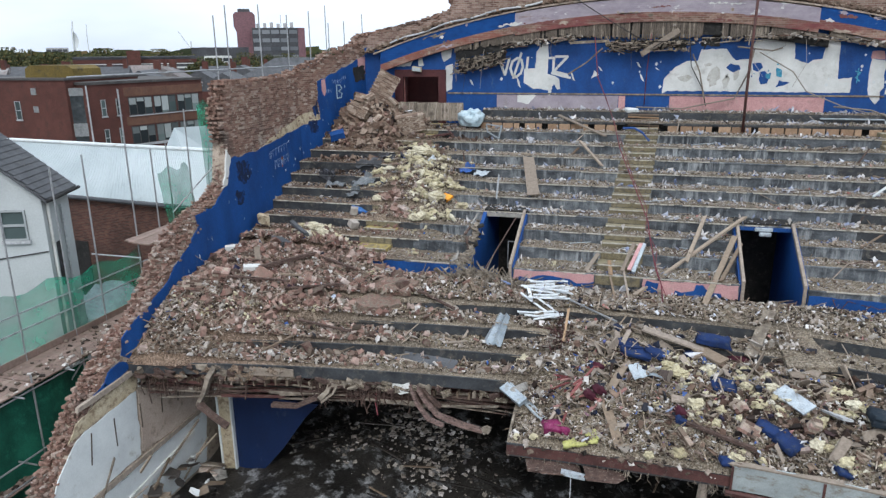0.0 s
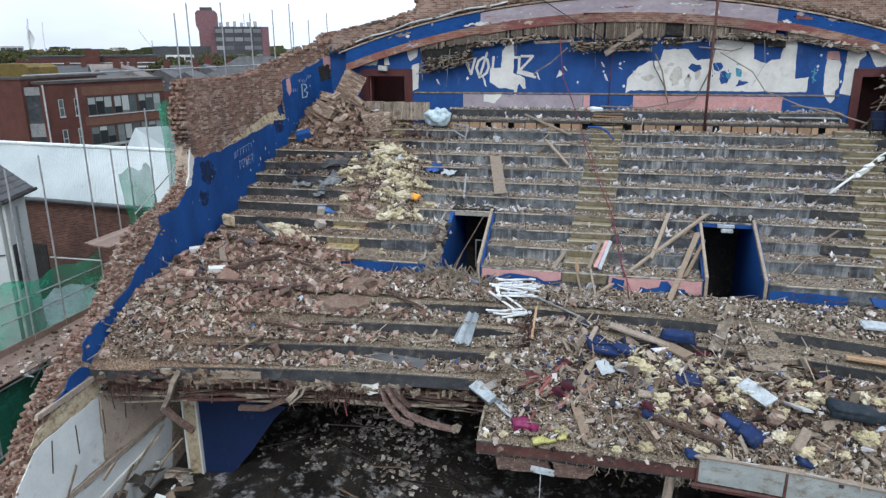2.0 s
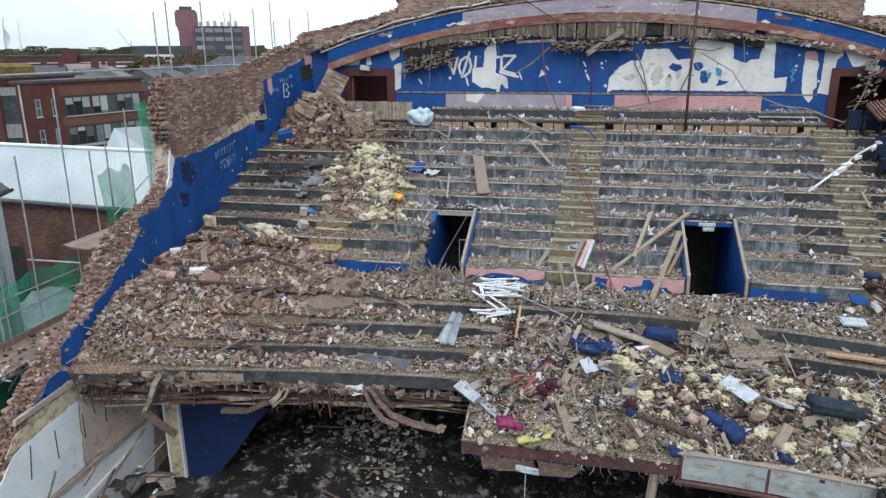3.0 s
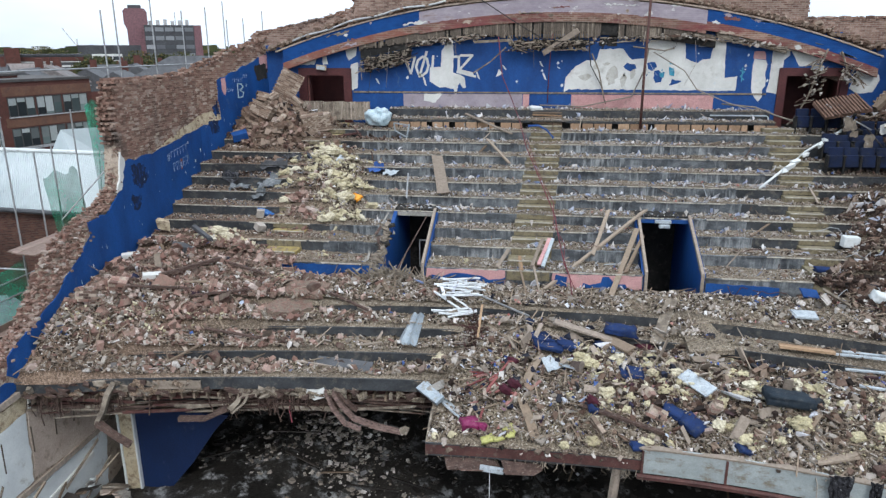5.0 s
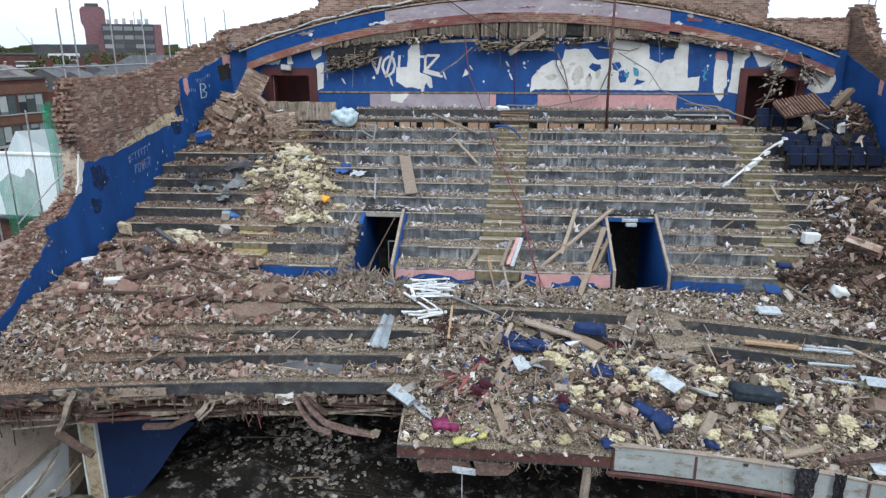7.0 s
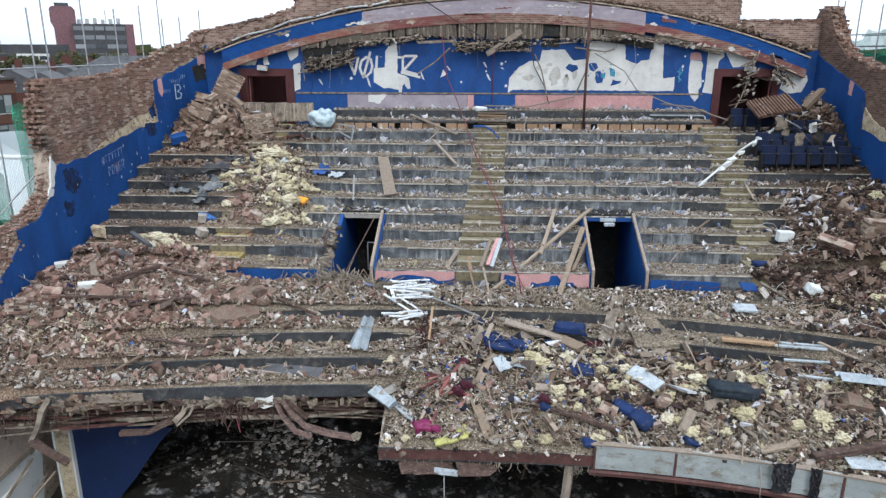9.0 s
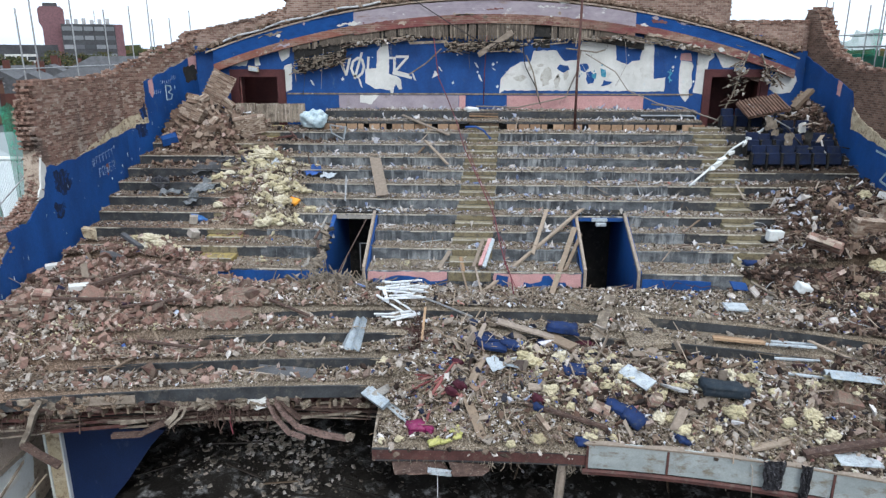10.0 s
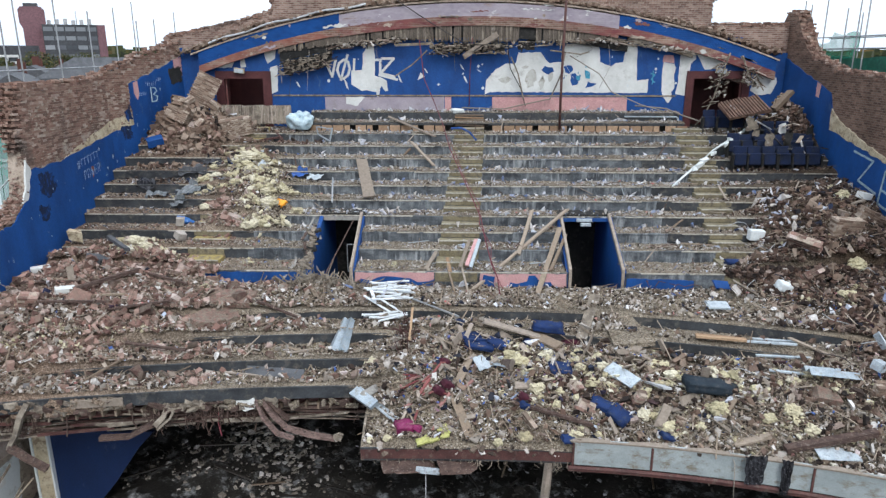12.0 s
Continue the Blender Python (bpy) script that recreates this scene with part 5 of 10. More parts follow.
XL = [-12.8 + 0.4 * i for i in range(26)]
g = Geo()
g.sheet([[(x, front_y(x) + 0.35, z) for x in XL + [BREAK_X]] for z in (6.32, 6.64)])
part("steel_beam", g, M_RUST, under, "red-oxide steel beam")
for zz in (6.67, 6.3):
    part("beam_flange", Geo().sheet([[(x, front_y(x) + 0.2 + o, zz) for x in XL + [BREAK_X]] for o in (0, 0.3)]), M_RUST, under)
# near-black soffit: the shade under the circle is put into its colour
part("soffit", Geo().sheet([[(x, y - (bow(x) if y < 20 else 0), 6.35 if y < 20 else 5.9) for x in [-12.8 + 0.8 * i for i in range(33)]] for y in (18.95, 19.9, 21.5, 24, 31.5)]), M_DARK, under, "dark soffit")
# dark brown timber that also carries the underside's shade in its colour
M_DARKTIMBER = worn("split_brown_timber", (0.038, 0.023, 0.019), (0.082, 0.052, 0.042), (0.15, 0.12, 0.105), 5, 40, 0.9, (0.55, 0.65), (1, 1, 4))
for i in range(90):
    x, l = ur.uniform(-12.2, -3.2), ur.uniform(0.5, 2.2)
    part("ceiling_lath", Geo().box((x, front_y(x) + ur.uniform(0.08, 0.34), 6.0 + 0.55 * ur.random()), (l, 0.03, ur.uniform(0.025, 0.08)), Euler((0, ur.gauss(0, 0.05), 0.0192 * -x + ur.gauss(0, 0.03))).to_matrix(), 0.04, ur), ur.choice((M_DARKTIMBER, M_RUST, M_DARKTIMBER, M_LATH)), under)
# joist ends and hanging laths along the torn edge
for i in range(34):
    x = -12.6 + i * 0.305
    part("joist_end", Geo().box((x, front_y(x) + 0.45, 6.5 + ur.uniform(-.03, .03)), (0.06, 0.7, 0.15), None, 0.06, ur), M_WOOD, under)
hang = Geo()
for i in range(420):
    x = ur.choice((ur.uniform(-12.7, -2.6), ur.gauss(-12.1, 0.25), ur.gauss(-10.9, 0.25), ur.gauss(-5.9, 0.3), ur.gauss(-6.6, 0.2), ur.gauss(-7.7, 0.2), ur.gauss(-5.2, 0.15)))
    if not -12.7 < x < -2.6:
        continue
    l = ur.uniform(0.12, 0.55) * (1.5 if ur.random() < 0.15 else 1)
    y = front_y(x) + ur.uniform(0.02, 0.4)
    p = [(x, y, 6.55), (x + ur.uniform(-.05, .05), y + ur.uniform(-.08, .03), 6.55 - l * 0.6), (x + ur.uniform(-.12, .12), y + ur.uniform(-.12, .05), 6.55 - l)]
    hang.tube(p, ur.uniform(0.006, 0.02), 4)
part("hanging_laths", hang, M_DARKTIMBER, under, "fringe of hanging laths and plaster rags", kind="stuff")




def rag(pts, w, mat, name, label=""):
    """A torn strip with thickness, bent along its points."""
    g = Geo()
    rows = []
    for i, p in enumerate(pts):
        a = Vector(p)
        d = (Vector(pts[min(i + 1, len(pts) - 1)]) - Vector(pts[max(i - 1, 0)])).normalized()
        s = d.cross(Vector((0, -1, 0.2))).normalized() * w / 2 * ur.uniform(0.75, 1.2)
        t = Vector((0, 0.07, 0))
        rows.append([tuple(a - s - t), tuple(a + s - t), tuple(a + s + t), tuple(a - s + t), tuple(a - s - t)])
    g.sheet(rows)
    g.add(rows[0][:4], [(0, 1, 2, 3)])
    g.add(rows[-1][:4], [(0, 1, 2, 3)])
    part(name, g, mat, under, label)


rag([(-10.5, 17.75, 7.0), (-10.6, 17.55, 6.75), (-10.75, 17.5, 6.3), (-10.95, 17.45, 5.95)], 0.13, M_LATH, "hanging_strip")
rag([(-10.95, 17.45, 5.98), (-10.5, 17.35, 5.75), (-10.0, 17.3, 5.5)], 0.13, M_DARKTIMBER, "bent_beam", "twisted red-painted beam end")
rag([(-7.35, 18.3, 6.75), (-7.45, 18.2, 6.45), (-7.65, 18.1, 6.25)], 0.13, M_LATH, "hanging_strip")
rag([(-7.15, 18.3, 6.7), (-7.3, 18.2, 6.4), (-7.6, 18.1, 6.15)], 0.07, M_LATH, "hanging_strip")
rag([(-9.0, 17.95, 5.95), (-8.3, 18.0, 5.98), (-7.7, 18.05, 6.3)], 0.12, M_DARKTIMBER, "bent_beam", "broken red-painted beam")
M_REDBEAM = worn("weathered_red_timber", (0.11, 0.07, 0.06), (0.18, 0.125, 0.11), (0.05, 0.035, 0.03), 4, 40, 0.9, (0.5, 0.6), (1, 1, 3))
rag([(-5.1, 18.55, 6.75), (-4.85, 18.45, 6.4), (-4.5, 18.4, 6.05), (-3.9, 18.4, 5.86), (-3.3, 18.4, 5.76)], 0.11, M_REDBEAM, "bent_beam", "splintered timber beam hanging down")
rag([(-5.25, 18.5, 6.75), (-5.05, 18.35, 6.35), (-4.7, 18.25, 5.98), (-4.3, 18.25, 5.84)], 0.06, M_REDBEAM, "bent_beam")
rag([(-4.95, 18.6, 6.75), (-4.75, 18.5, 6.5), (-4.45, 18.5, 6.22)], 0.06, M_DARKTIMBER, "bent_beam")
rag([(-3.3, 18.4, 5.76), (-3.2, 18.4, 5.82), (-3.12, 18.4, 5.78)], 0.14, M_LATH, "split_end")
rag([(-5.9, 18.55, 6.75), (-5.5, 18.5, 6.6), (-5.25, 18.5, 6.7)], 0.22, M_WHITE, "hanging_strip")
rag([(-10.1, 17.8, 6.72), (-8.9, 18.1, 6.75), (-8.2, 18.25, 6.72)], 0.2, M_DEBRIS, "hanging_strip")
part("timber_insert", Geo().box((-8.95, front_y(-8.95) - 0.045, 6.9), (1.2, 0.05, 0.2), Matrix.Rotation(0.165, 3, "Z")), M_GREYWOOD, under, "pale timber board let into the edge")
rc = Geo().tube([(-6.2, 18.5, 6.4), (-6.22, 18.45, 6.1), (-6.15, 18.4, 5.8)], 0.02, 6)
part("red_flex", rc, M_REDCABLE, under)
for i in range(150):
    x = ur.choice((ur.uniform(-12.5, -2.6), ur.uniform(-12.6, -8.4), ur.uniform(-12.6, -8.4), ur.gauss(-9.6, 0.5), ur.gauss(-7.0, 0.4), ur.gauss(-5.4, 0.5)))
    if not -12.6 < x < -2.6:
        continue
    y = front_y(x) - ur.uniform(-0.05, 0.05)
    part("edge_rag", Geo().box((x, y - 0.01, (6.66 if x > -8.4 else 6.82) + ur.uniform(-0.1, 0.1) * (1 if x > -8.4 else 1.8)), (ur.uniform(0.05, 0.3), 0.08, ur.uniform(0.04, 0.16)), Euler((ur.uniform(-.6, .6), ur.uniform(-.5, .5), 0.1)).to_matrix(), 0.28, ur), ur.choice((M_LATH, M_DEBRIS, M_DARKTIMBER)), under)

# front of the forward part: steel angle, torn edge, peeling parapet panels
g = Geo()
XR = [BREAK_X + 0.4 * i for i in range(39)]
g.sheet([[(x, front_y(x, False) - 0.03, z) for x in XR] for z in (6.06, 6.3)])
g.sheet([[(x, front_y(x, False) - 0.03 + o, 6.06) for x in XR] for o in (0, 0.3)])
part("steel_angle", g, M_RUST, under, "red-oxide steel edge angle")
# this soffit is near-black for the same painted-in shade
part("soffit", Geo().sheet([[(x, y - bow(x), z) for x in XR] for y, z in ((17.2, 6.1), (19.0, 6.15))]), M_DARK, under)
part("side_face", Geo().prism([(17.15, 6.0), (18.85, 6.0), (18.85, 6.75), (18.0, 6.72), (17.15, 6.35)], lambda a, b, d: (BREAK_X + d, a - 0.06, b), 0.06), M_LATH, under)
sv2, sf2 = [], []
for i in range(420):
    x = ur.uniform(BREAK_X + 0.05, 12.6) if ur.random() < 0.35 else ur.uniform(BREAK_X + 0.05, 2.6)
    s = 0.015 + 0.09 * ur.random() ** 2.5
    g0 = Geo().box((x, front_y(x, False) + ur.uniform(-0.07, 0.3), (6.36 if x < 2.4 else 6.62) - 0.16 * ur.random() ** 2), (s * 1.5, s, s * 0.7), Euler((ur.uniform(-.9, .9), ur.uniform(-.9, .9), ur.uniform(0, 3))).to_matrix(), 0.2, ur)
    n0 = len(sv2)
    sv2 += g0.v
    sf2 += [tuple(k + n0 for k in f) for f in g0.f]
tagged(new("edge_spill", solid("edge_spill", sv2, sf2, M_DUSTCHIP)), "dusty chips spilling over the front edge", "rubble", kind="stuff")
rg2 = Geo()
for i in range(90):
    x = ur.choice((ur.gauss(-1.6, 0.5), ur.gauss(0.4, 0.6), ur.gauss(2.2, 0.3), ur.uniform(-2.4, 9)))
    if not BREAK_X < x < 9:
        continue
    y = front_y(x, False) + ur.uniform(-0.04, 0.1)
    l = ur.uniform(0.06, 0.32)
    rg2.tube([(x, y, 6.05), (x + ur.uniform(-.04, .04), y - 0.02, 6.05 - l * 0.6), (x + ur.uniform(-.1, .1), y, 6.05 - l)], ur.uniform(0.005, 0.015), 4)
part("hanging_laths", rg2, M_LATH, under, "", kind="stuff")
parapet = thing("parapet", "peeling pale-painted parapet of the circle front", kind="structure")
for x, w in ((2.4, 1.7), (4.12, 3.2), (7.34, 3.2), (10.56, 2.4)):
    xs = [x + w * i / 8 for i in range(9)]
    g = Geo()
    rows = []
    for q in xs:
        yq = front_y(q, False) - 0.06
        rows.append([(q, yq, 6.02), (q, yq - 0.02, 6.62), (q, yq + 0.08, 6.64), (q, yq + 0.08, 6.02), (q, yq, 6.02)])
    g.sheet(rows)
    g.add(rows[0][:4], [(0, 1, 2, 3)])
    g.add(rows[-1][:4], [(3, 2, 1, 0)])
    part("panel", g, M_FASCIA, parapet)
    yq = front_y(x, False)
    part("rib", Geo().box((x, yq - 0.085, 6.3), (0.05, 0.02, 0.58)), M_RUST, parapet)
g = Geo()
g.sheet([[(q, front_y(q, False) - 0.1 + o, 6.65 + 0.03 * math.sin(q * 5) * (o > 0)) for q in [2.3 + 0.25 * i for i in range(44)]] for o in (0, 0.13)])
g.sheet([[(q, front_y(q, False) - 0.1, z) for q in [2.3 + 0.25 * i for i in range(44)]] for z in (6.615, 6.65)])
part("coping", g, M_GREYWOOD, parapet, "worn timber coping")
g = Geo()
g.sheet([[(q, front_y(q, False) - 0.1 - o, 6.02 - o) for q in [2.3 + 0.25 * i for i in range(44)]] for o in (0, 0.05)])
g.sheet([[(q, front_y(q, False) - 0.11, z) for q in [2.3 + 0.25 * i for i in range(44)]] for z in (5.88, 6.03)])
part("bottom_rail", g, M_RUST, parapet)

# stalls below
floor_s = Geo()
rows = []
for j in range(70):
    y = 9.0 + j * 0.3
    rows.append([(x, y, 2.15 + 0.35 * noise.noise((x * 0.35, y * 0.35, 1)) + 0.16 * noise.noise((x * 1.1, y * 1.1, 3)) + 0.07 * noise.noise((x * 3.1, y * 3.1, 7)) + max(0, (y - 20) * 0.09) + 0.9 * math.exp(-((x + 9) / 2.5) ** 2 - ((y - 19) / 2.5) ** 2) * 0.4) for x in [-12.9 + 0.26 * i for i in range(101)]])
floor_s.sheet(rows)
# base tones lowered: the overhang's shade is in the wet rubble's colour
M_WET = worn("shaded_wet_rubble", (0.01, 0.0095, 0.009), (0.032, 0.029, 0.026), (0.28, 0.285, 0.29), 0.7, 14, 0.4, (0.52, 0.66), bstr=0.8, grain=0.5)
single("floor", floor_s, M_WET, "wet stalls floor buried in rubble, shade put into its dark colour", kind="structure", smooth=True)
fv, ff2 = [], []
for i in range(9500):
    x, y = ur.uniform(-12.2, 12), ur.uniform(13.5, 25)
    s = (0.015 + 0.1 * ur.random() ** 2.6) * (2.2 if ur.random() < 0.03 else 1)
    g0 = Geo().box((x, y, 2.25 + max(0, (y - 20) * 0.09) + 0.35 * noise.noise((x * 0.35, y * 0.35, 1))), (s * 1.4, s, s * 0.4), Euler((ur.uniform(-.5, .5), ur.uniform(-.5, .5), ur.uniform(0, 3))).to_matrix(), 0.15, ur)
    n0 = len(fv)
    fv += g0.v
    ff2 += [tuple(k + n0 for k in f) for f in g0.f]
M_DARKDEBRIS = pieces("dark_debris", [(0, (0.012, 0.011, 0.01)), (0.6, (0.032, 0.028, 0.024)), (0.88, (0.07, 0.063, 0.056)), (0.97, (0.15, 0.155, 0.16)), (1, (0.3, 0.31, 0.32))], 0.7, 0.4, 12)
tagged(new("burnt_rubble", solid("burnt_rubble", fv, ff2, M_DARKDEBRIS)), "dark wet debris strewn over the stalls", "rubble", kind="stuff")
for i in range(30):
    x, y = ur.uniform(-10, 6), ur.uniform(14, 23)
    a, l = ur.uniform(0, 3.1), ur.uniform(0.6, 2.2)
    z = 2.45 + max(0, (y - 20) * 0.09) + 0.35 * noise.noise((x * 0.35, y * 0.35, 1))
    single("charred_batten", Geo().box((x, y, z), (l, 0.05, 0.04), Euler((0, ur.uniform(-.15, .15), a)).to_matrix(), 0.05, ur), ur.choice((M_WOOD, M_DARKDEBRIS, M_DARKDEBRIS)), "batten lying in the dark stalls", "batten", "charred battens")
# near-black wall paints the shaded depth under the circle
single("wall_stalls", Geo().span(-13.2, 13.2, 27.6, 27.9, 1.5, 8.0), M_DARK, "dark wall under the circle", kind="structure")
# partition and painted walls at the side
side = thing("stalls_side_wall", "pale panelled stalls wall with a blue partition", kind="structure")
# partition blue is darkened: the shade it stands in is in the paint
part("blue_partition", Geo().prism([(-11.65, 4.9), (-8.7, 4.9), (-9.2, 4.35), (-10.0, 3.2), (-11.0, 2.0), (-11.65, 2.0)], lambda a, b, d: (a, 20.0 + d, b), 0.12), worn("shaded_blue_paint", (0.0025, 0.0105, 0.044), (0.003, 0.015, 0.06), (0.03, 0.045, 0.08), 1.3, 25, 0.7, (0.6, 0.75), (1, 1, 0.5)), side, "blue partition, its shade put into the dark paint")
part("cream_pier", Geo().span(-12.1, -11.66, 19.9, 20.3, 2.0, 5.4), M_CREAM, side)
part("trim", Geo().span(-12.16, -12.1, 19.86, 20.3, 2.0, 5.2), M_PALE, side)
part("trim", Geo().span(-11.68, -11.63, 19.86, 19.99, 2.0, 4.9), M_PALE, side)


def on_side(a, b, d):
    return (-12.85 + d, a, b)


part("pale_panel", Geo().prism(ragged([(17.35, 6.15), (15.45, 5.98), (14.9, 5.7), (14.3, 5.0), (14.0, 4.2), (15.2, 4.1), (17.2, 4.25)], 0.04, 0.2, 41), on_side, 0.03), M_PALE, side)
part("cream_band", Geo().prism(ragged([(17.5, 6.62), (16.2, 6.58), (15.2, 6.3), (14.9, 5.95), (15.45, 6.0), (17.35, 6.17)], 0.03, 0.2, 42), on_side, 0.025), M_CREAM, side)
part("timber_plate", Geo().prism([(17.6, 6.85), (15.3, 6.72), (15.25, 6.6), (17.6, 6.68)], on_side, 0.1), M_GREYWOOD, side)
part("beige_panel", Geo().prism(ragged([(17.4, 6.2), (20.0, 5.9), (20.2, 4.1), (17.3, 4.3)], 0.03, 0.2, 43), on_side, 0.025), M_BEIGE, side)
part("pale_panel", Geo().prism(ragged([(17.5, 6.6), (19.6, 6.25), (19.4, 5.95), (17.45, 6.2)], 0.03, 0.2, 44), on_side, 0.04), M_PALE, side)
part("dado_rail", Geo().prism([(13.8, 4.1), (20.4, 4.25), (20.4, 4.1), (13.8, 3.95)], on_side, 0.07), M_GREYWOOD, side)
part("pale_panel", Geo().prism(ragged([(13.8, 3.9), (20.3, 4.05), (20.0, 2.3), (13.8, 2.2)], 0.04, 0.2, 45), on_side, 0.03), M_PALE, side)
part("sloping_rail", Geo().prism([(13.8, 3.0), (19.5, 3.7), (19.5, 3.55), (13.8, 2.85)], on_side, 0.09), M_WHITE, side)
for y in (15.6, 16.4, 17.4, 18.3, 19.1):
    part("crack_batten", Geo().prism([(y, 5.9 - 0.3 * (y % 0.7)), (y + 0.03, 5.9 - 0.3 * (y % 0.7)), (y - 0.15 + 0.4 * (y % 0.5), 5.0), (y - 0.18 + 0.4 * (y % 0.5), 5.0)], on_side, 0.045), M_BARK, side)
for i in range(60):
    y = ur.uniform(14.2, 19.5)
    x = -12.8 + abs(ur.gauss(0, 0.9)) + 0.1
    s = 0.08 + 0.36 * ur.random() ** 2
    single("wall_fragment", Geo().box((x, y, 2.5 + max(0, 0.5 - (x + 12.8) * 0.3) + ur.uniform(0, .15)), (s * 1.6, s, 0.04), Euler((ur.uniform(-.5, .5), ur.uniform(-.5, .5), ur.uniform(0, 3))).to_matrix(), 0.3, ur), ur.choice((M_PALE, M_BEIGE, M_WOOD, M_WOOD, M_CONC, M_LATH, M_DARKDEBRIS)), "broken piece of wall lining fallen on the stalls rubble", "wall fragment", "fallen wall pieces")
post = thing("splintered_post", "splintered pale post standing under the circle front", "post", at=(1.85, 17.25, 2.0))
part("shaft", Geo().tube([(1.85, 17.3, 2.1), (1.8, 17.28, 4.5), (1.9, 17.25, 6.0)], 0.11, 7), M_GREYWOOD, post)
part("hanging_board", Geo().box((-0.9, 16.95, 5.85), (0.55, 0.12, 0.1), Matrix.Rotation(0.1, 3, "Y")), M_PAPER, under)
for x in (-1.6, -1.1, -0.2):
    part("torn_lath", Geo().box((x, 17.05, 5.9), (0.8, 0.3, 0.05), Euler((0.3, 0.1, 0.2)).to_matrix(), 0.3, ur), M_DARKTIMBER, under)

# pale plaster fallen into the stalls
STALL_HEAPS = ((-6.9, 23.7, 0.7), (-5.9, 23.1, 0.5), (-8.5, 21.4, 1.1), (-5.5, 21.5, 1.0), (-3.2, 19.2, 0.9))
pv2, pf2 = [], []
for i in range(1500):
    cx, cy, cr2 = ur.choice(STALL_HEAPS)
    x, y = ur.gauss(cx, cr2), ur.gauss(cy, cr2 * 0.8)
    s = 0.015 + 0.12 * ur.random() ** 3
    g0 = Geo().box((x, y, 2.2 + max(0, (y - 20) * 0.09) + 0.35 * noise.noise((x * 0.35, y * 0.35, 1)) + 0.14 * ur.random()), (s * 1.3, s, s * 0.5), Euler((ur.gauss(0, .3), ur.gauss(0, .3), ur.uniform(0, 3))).to_matrix(), 0.2, ur)
    n0 = len(pv2)
    pv2 += g0.v
    pf2 += [tuple(k + n0 for k in f) for f in g0.f]
tagged(new("plaster_rubble", solid("plaster_rubble", pv2, pf2, M_PLASTER)), "pale wet plaster fallen into the stalls", "rubble", kind="stuff")

# broken timbers and laths leaning against the stalls wall
for i in range(10):
    y = ur.uniform(15.0, 19.6)
    x, z = -12.7 + abs(ur.gauss(0.25, 0.35)), ur.uniform(2.6, 4.4)
    l = ur.uniform(0.5, 2.0)
    single("leaning_lath", Geo().box((x, y, z), (0.05, l, ur.uniform(0.02, 0.08)), Euler((ur.gauss(0.35, 0.4), ur.gauss(0, 0.3), ur.gauss(0, 0.25))).to_matrix(), 0.06, ur), ur.choice((M_DARKTIMBER, M_WOOD, M_LATH, M_GREYWOOD)), "broken lath leaning against the stalls wall", "batten", "laths by the stalls wall")

# ---- ground and town ----
ground = single("ground", Geo().sheet([[(x, y, 1.95) for x in (-3500, -200, 0, 200, 3500)] for y in (-3000, -200, 0, 60, 3500)]), M_GROUND, "dark town ground", kind="structure")


def along(p, q, u, out=0.0):
    """A place u metres along the line p to q, moved out to its right-hand side."""
    d = (Vector(q) - Vector(p)).normalized()
    return Vector(p) + d * u + Vector((d.y, -d.x)) * out


def wall_box(g, p, q, u0, u1, z0, z1, o0, o1):
    a, b, c, d = along(p, q, u0, o0), along(p, q, u1, o0), along(p, q, u1, o1), along(p, q, u0, o1)
    vs = [(*r, z) for z in (z0, z1) for r in (a, b, c, d)]
    return g.add(vs, [(3, 2, 1, 0), (4, 5, 6, 7), (0, 1, 5, 4), (1, 2, 6, 5), (2, 3, 7, 6), (3, 0, 4, 7)])


# the paler pane tones put sky reflections into the base colour
M_PANE = pieces("reflection_toned_pane", [(0, (0.012, 0.016, 0.018)), (0.5, (0.025, 0.033, 0.035)), (0.85, (0.07, 0.1, 0.098)), (1, (0.17, 0.22, 0.21))], 0.08, 0.15, 0.8)
M_BLIND = pieces("window_blind", [(0, (0.05, 0.06, 0.06)), (0.4, (0.16, 0.19, 0.185)), (1, (0.34, 0.38, 0.37))], 0.7, 0.1, 3)
M_COPING = worn("dark_coping", (0.045, 0.042, 0.042), (0.065, 0.06, 0.058), (0.09, 0.083, 0.078), 0.6, 8, 0.8)
M_COPING2 = worn("grey_spandrel", (0.15, 0.16, 0.165), (0.2, 0.21, 0.215), (0.12, 0.125, 0.125), 0.6, 8, 0.7)
M_PALEFRAME = worn("window_frame_paint", (0.24, 0.26, 0.265), (0.31, 0.33, 0.335), (0.2, 0.21, 0.21), 2, 20, 0.6, grain=0.05)
M_MUSTARD = worn("mustard_felt", (0.085, 0.06, 0.014), (0.125, 0.09, 0.024), (0.06, 0.048, 0.024), 0.5, 6, 0.85)


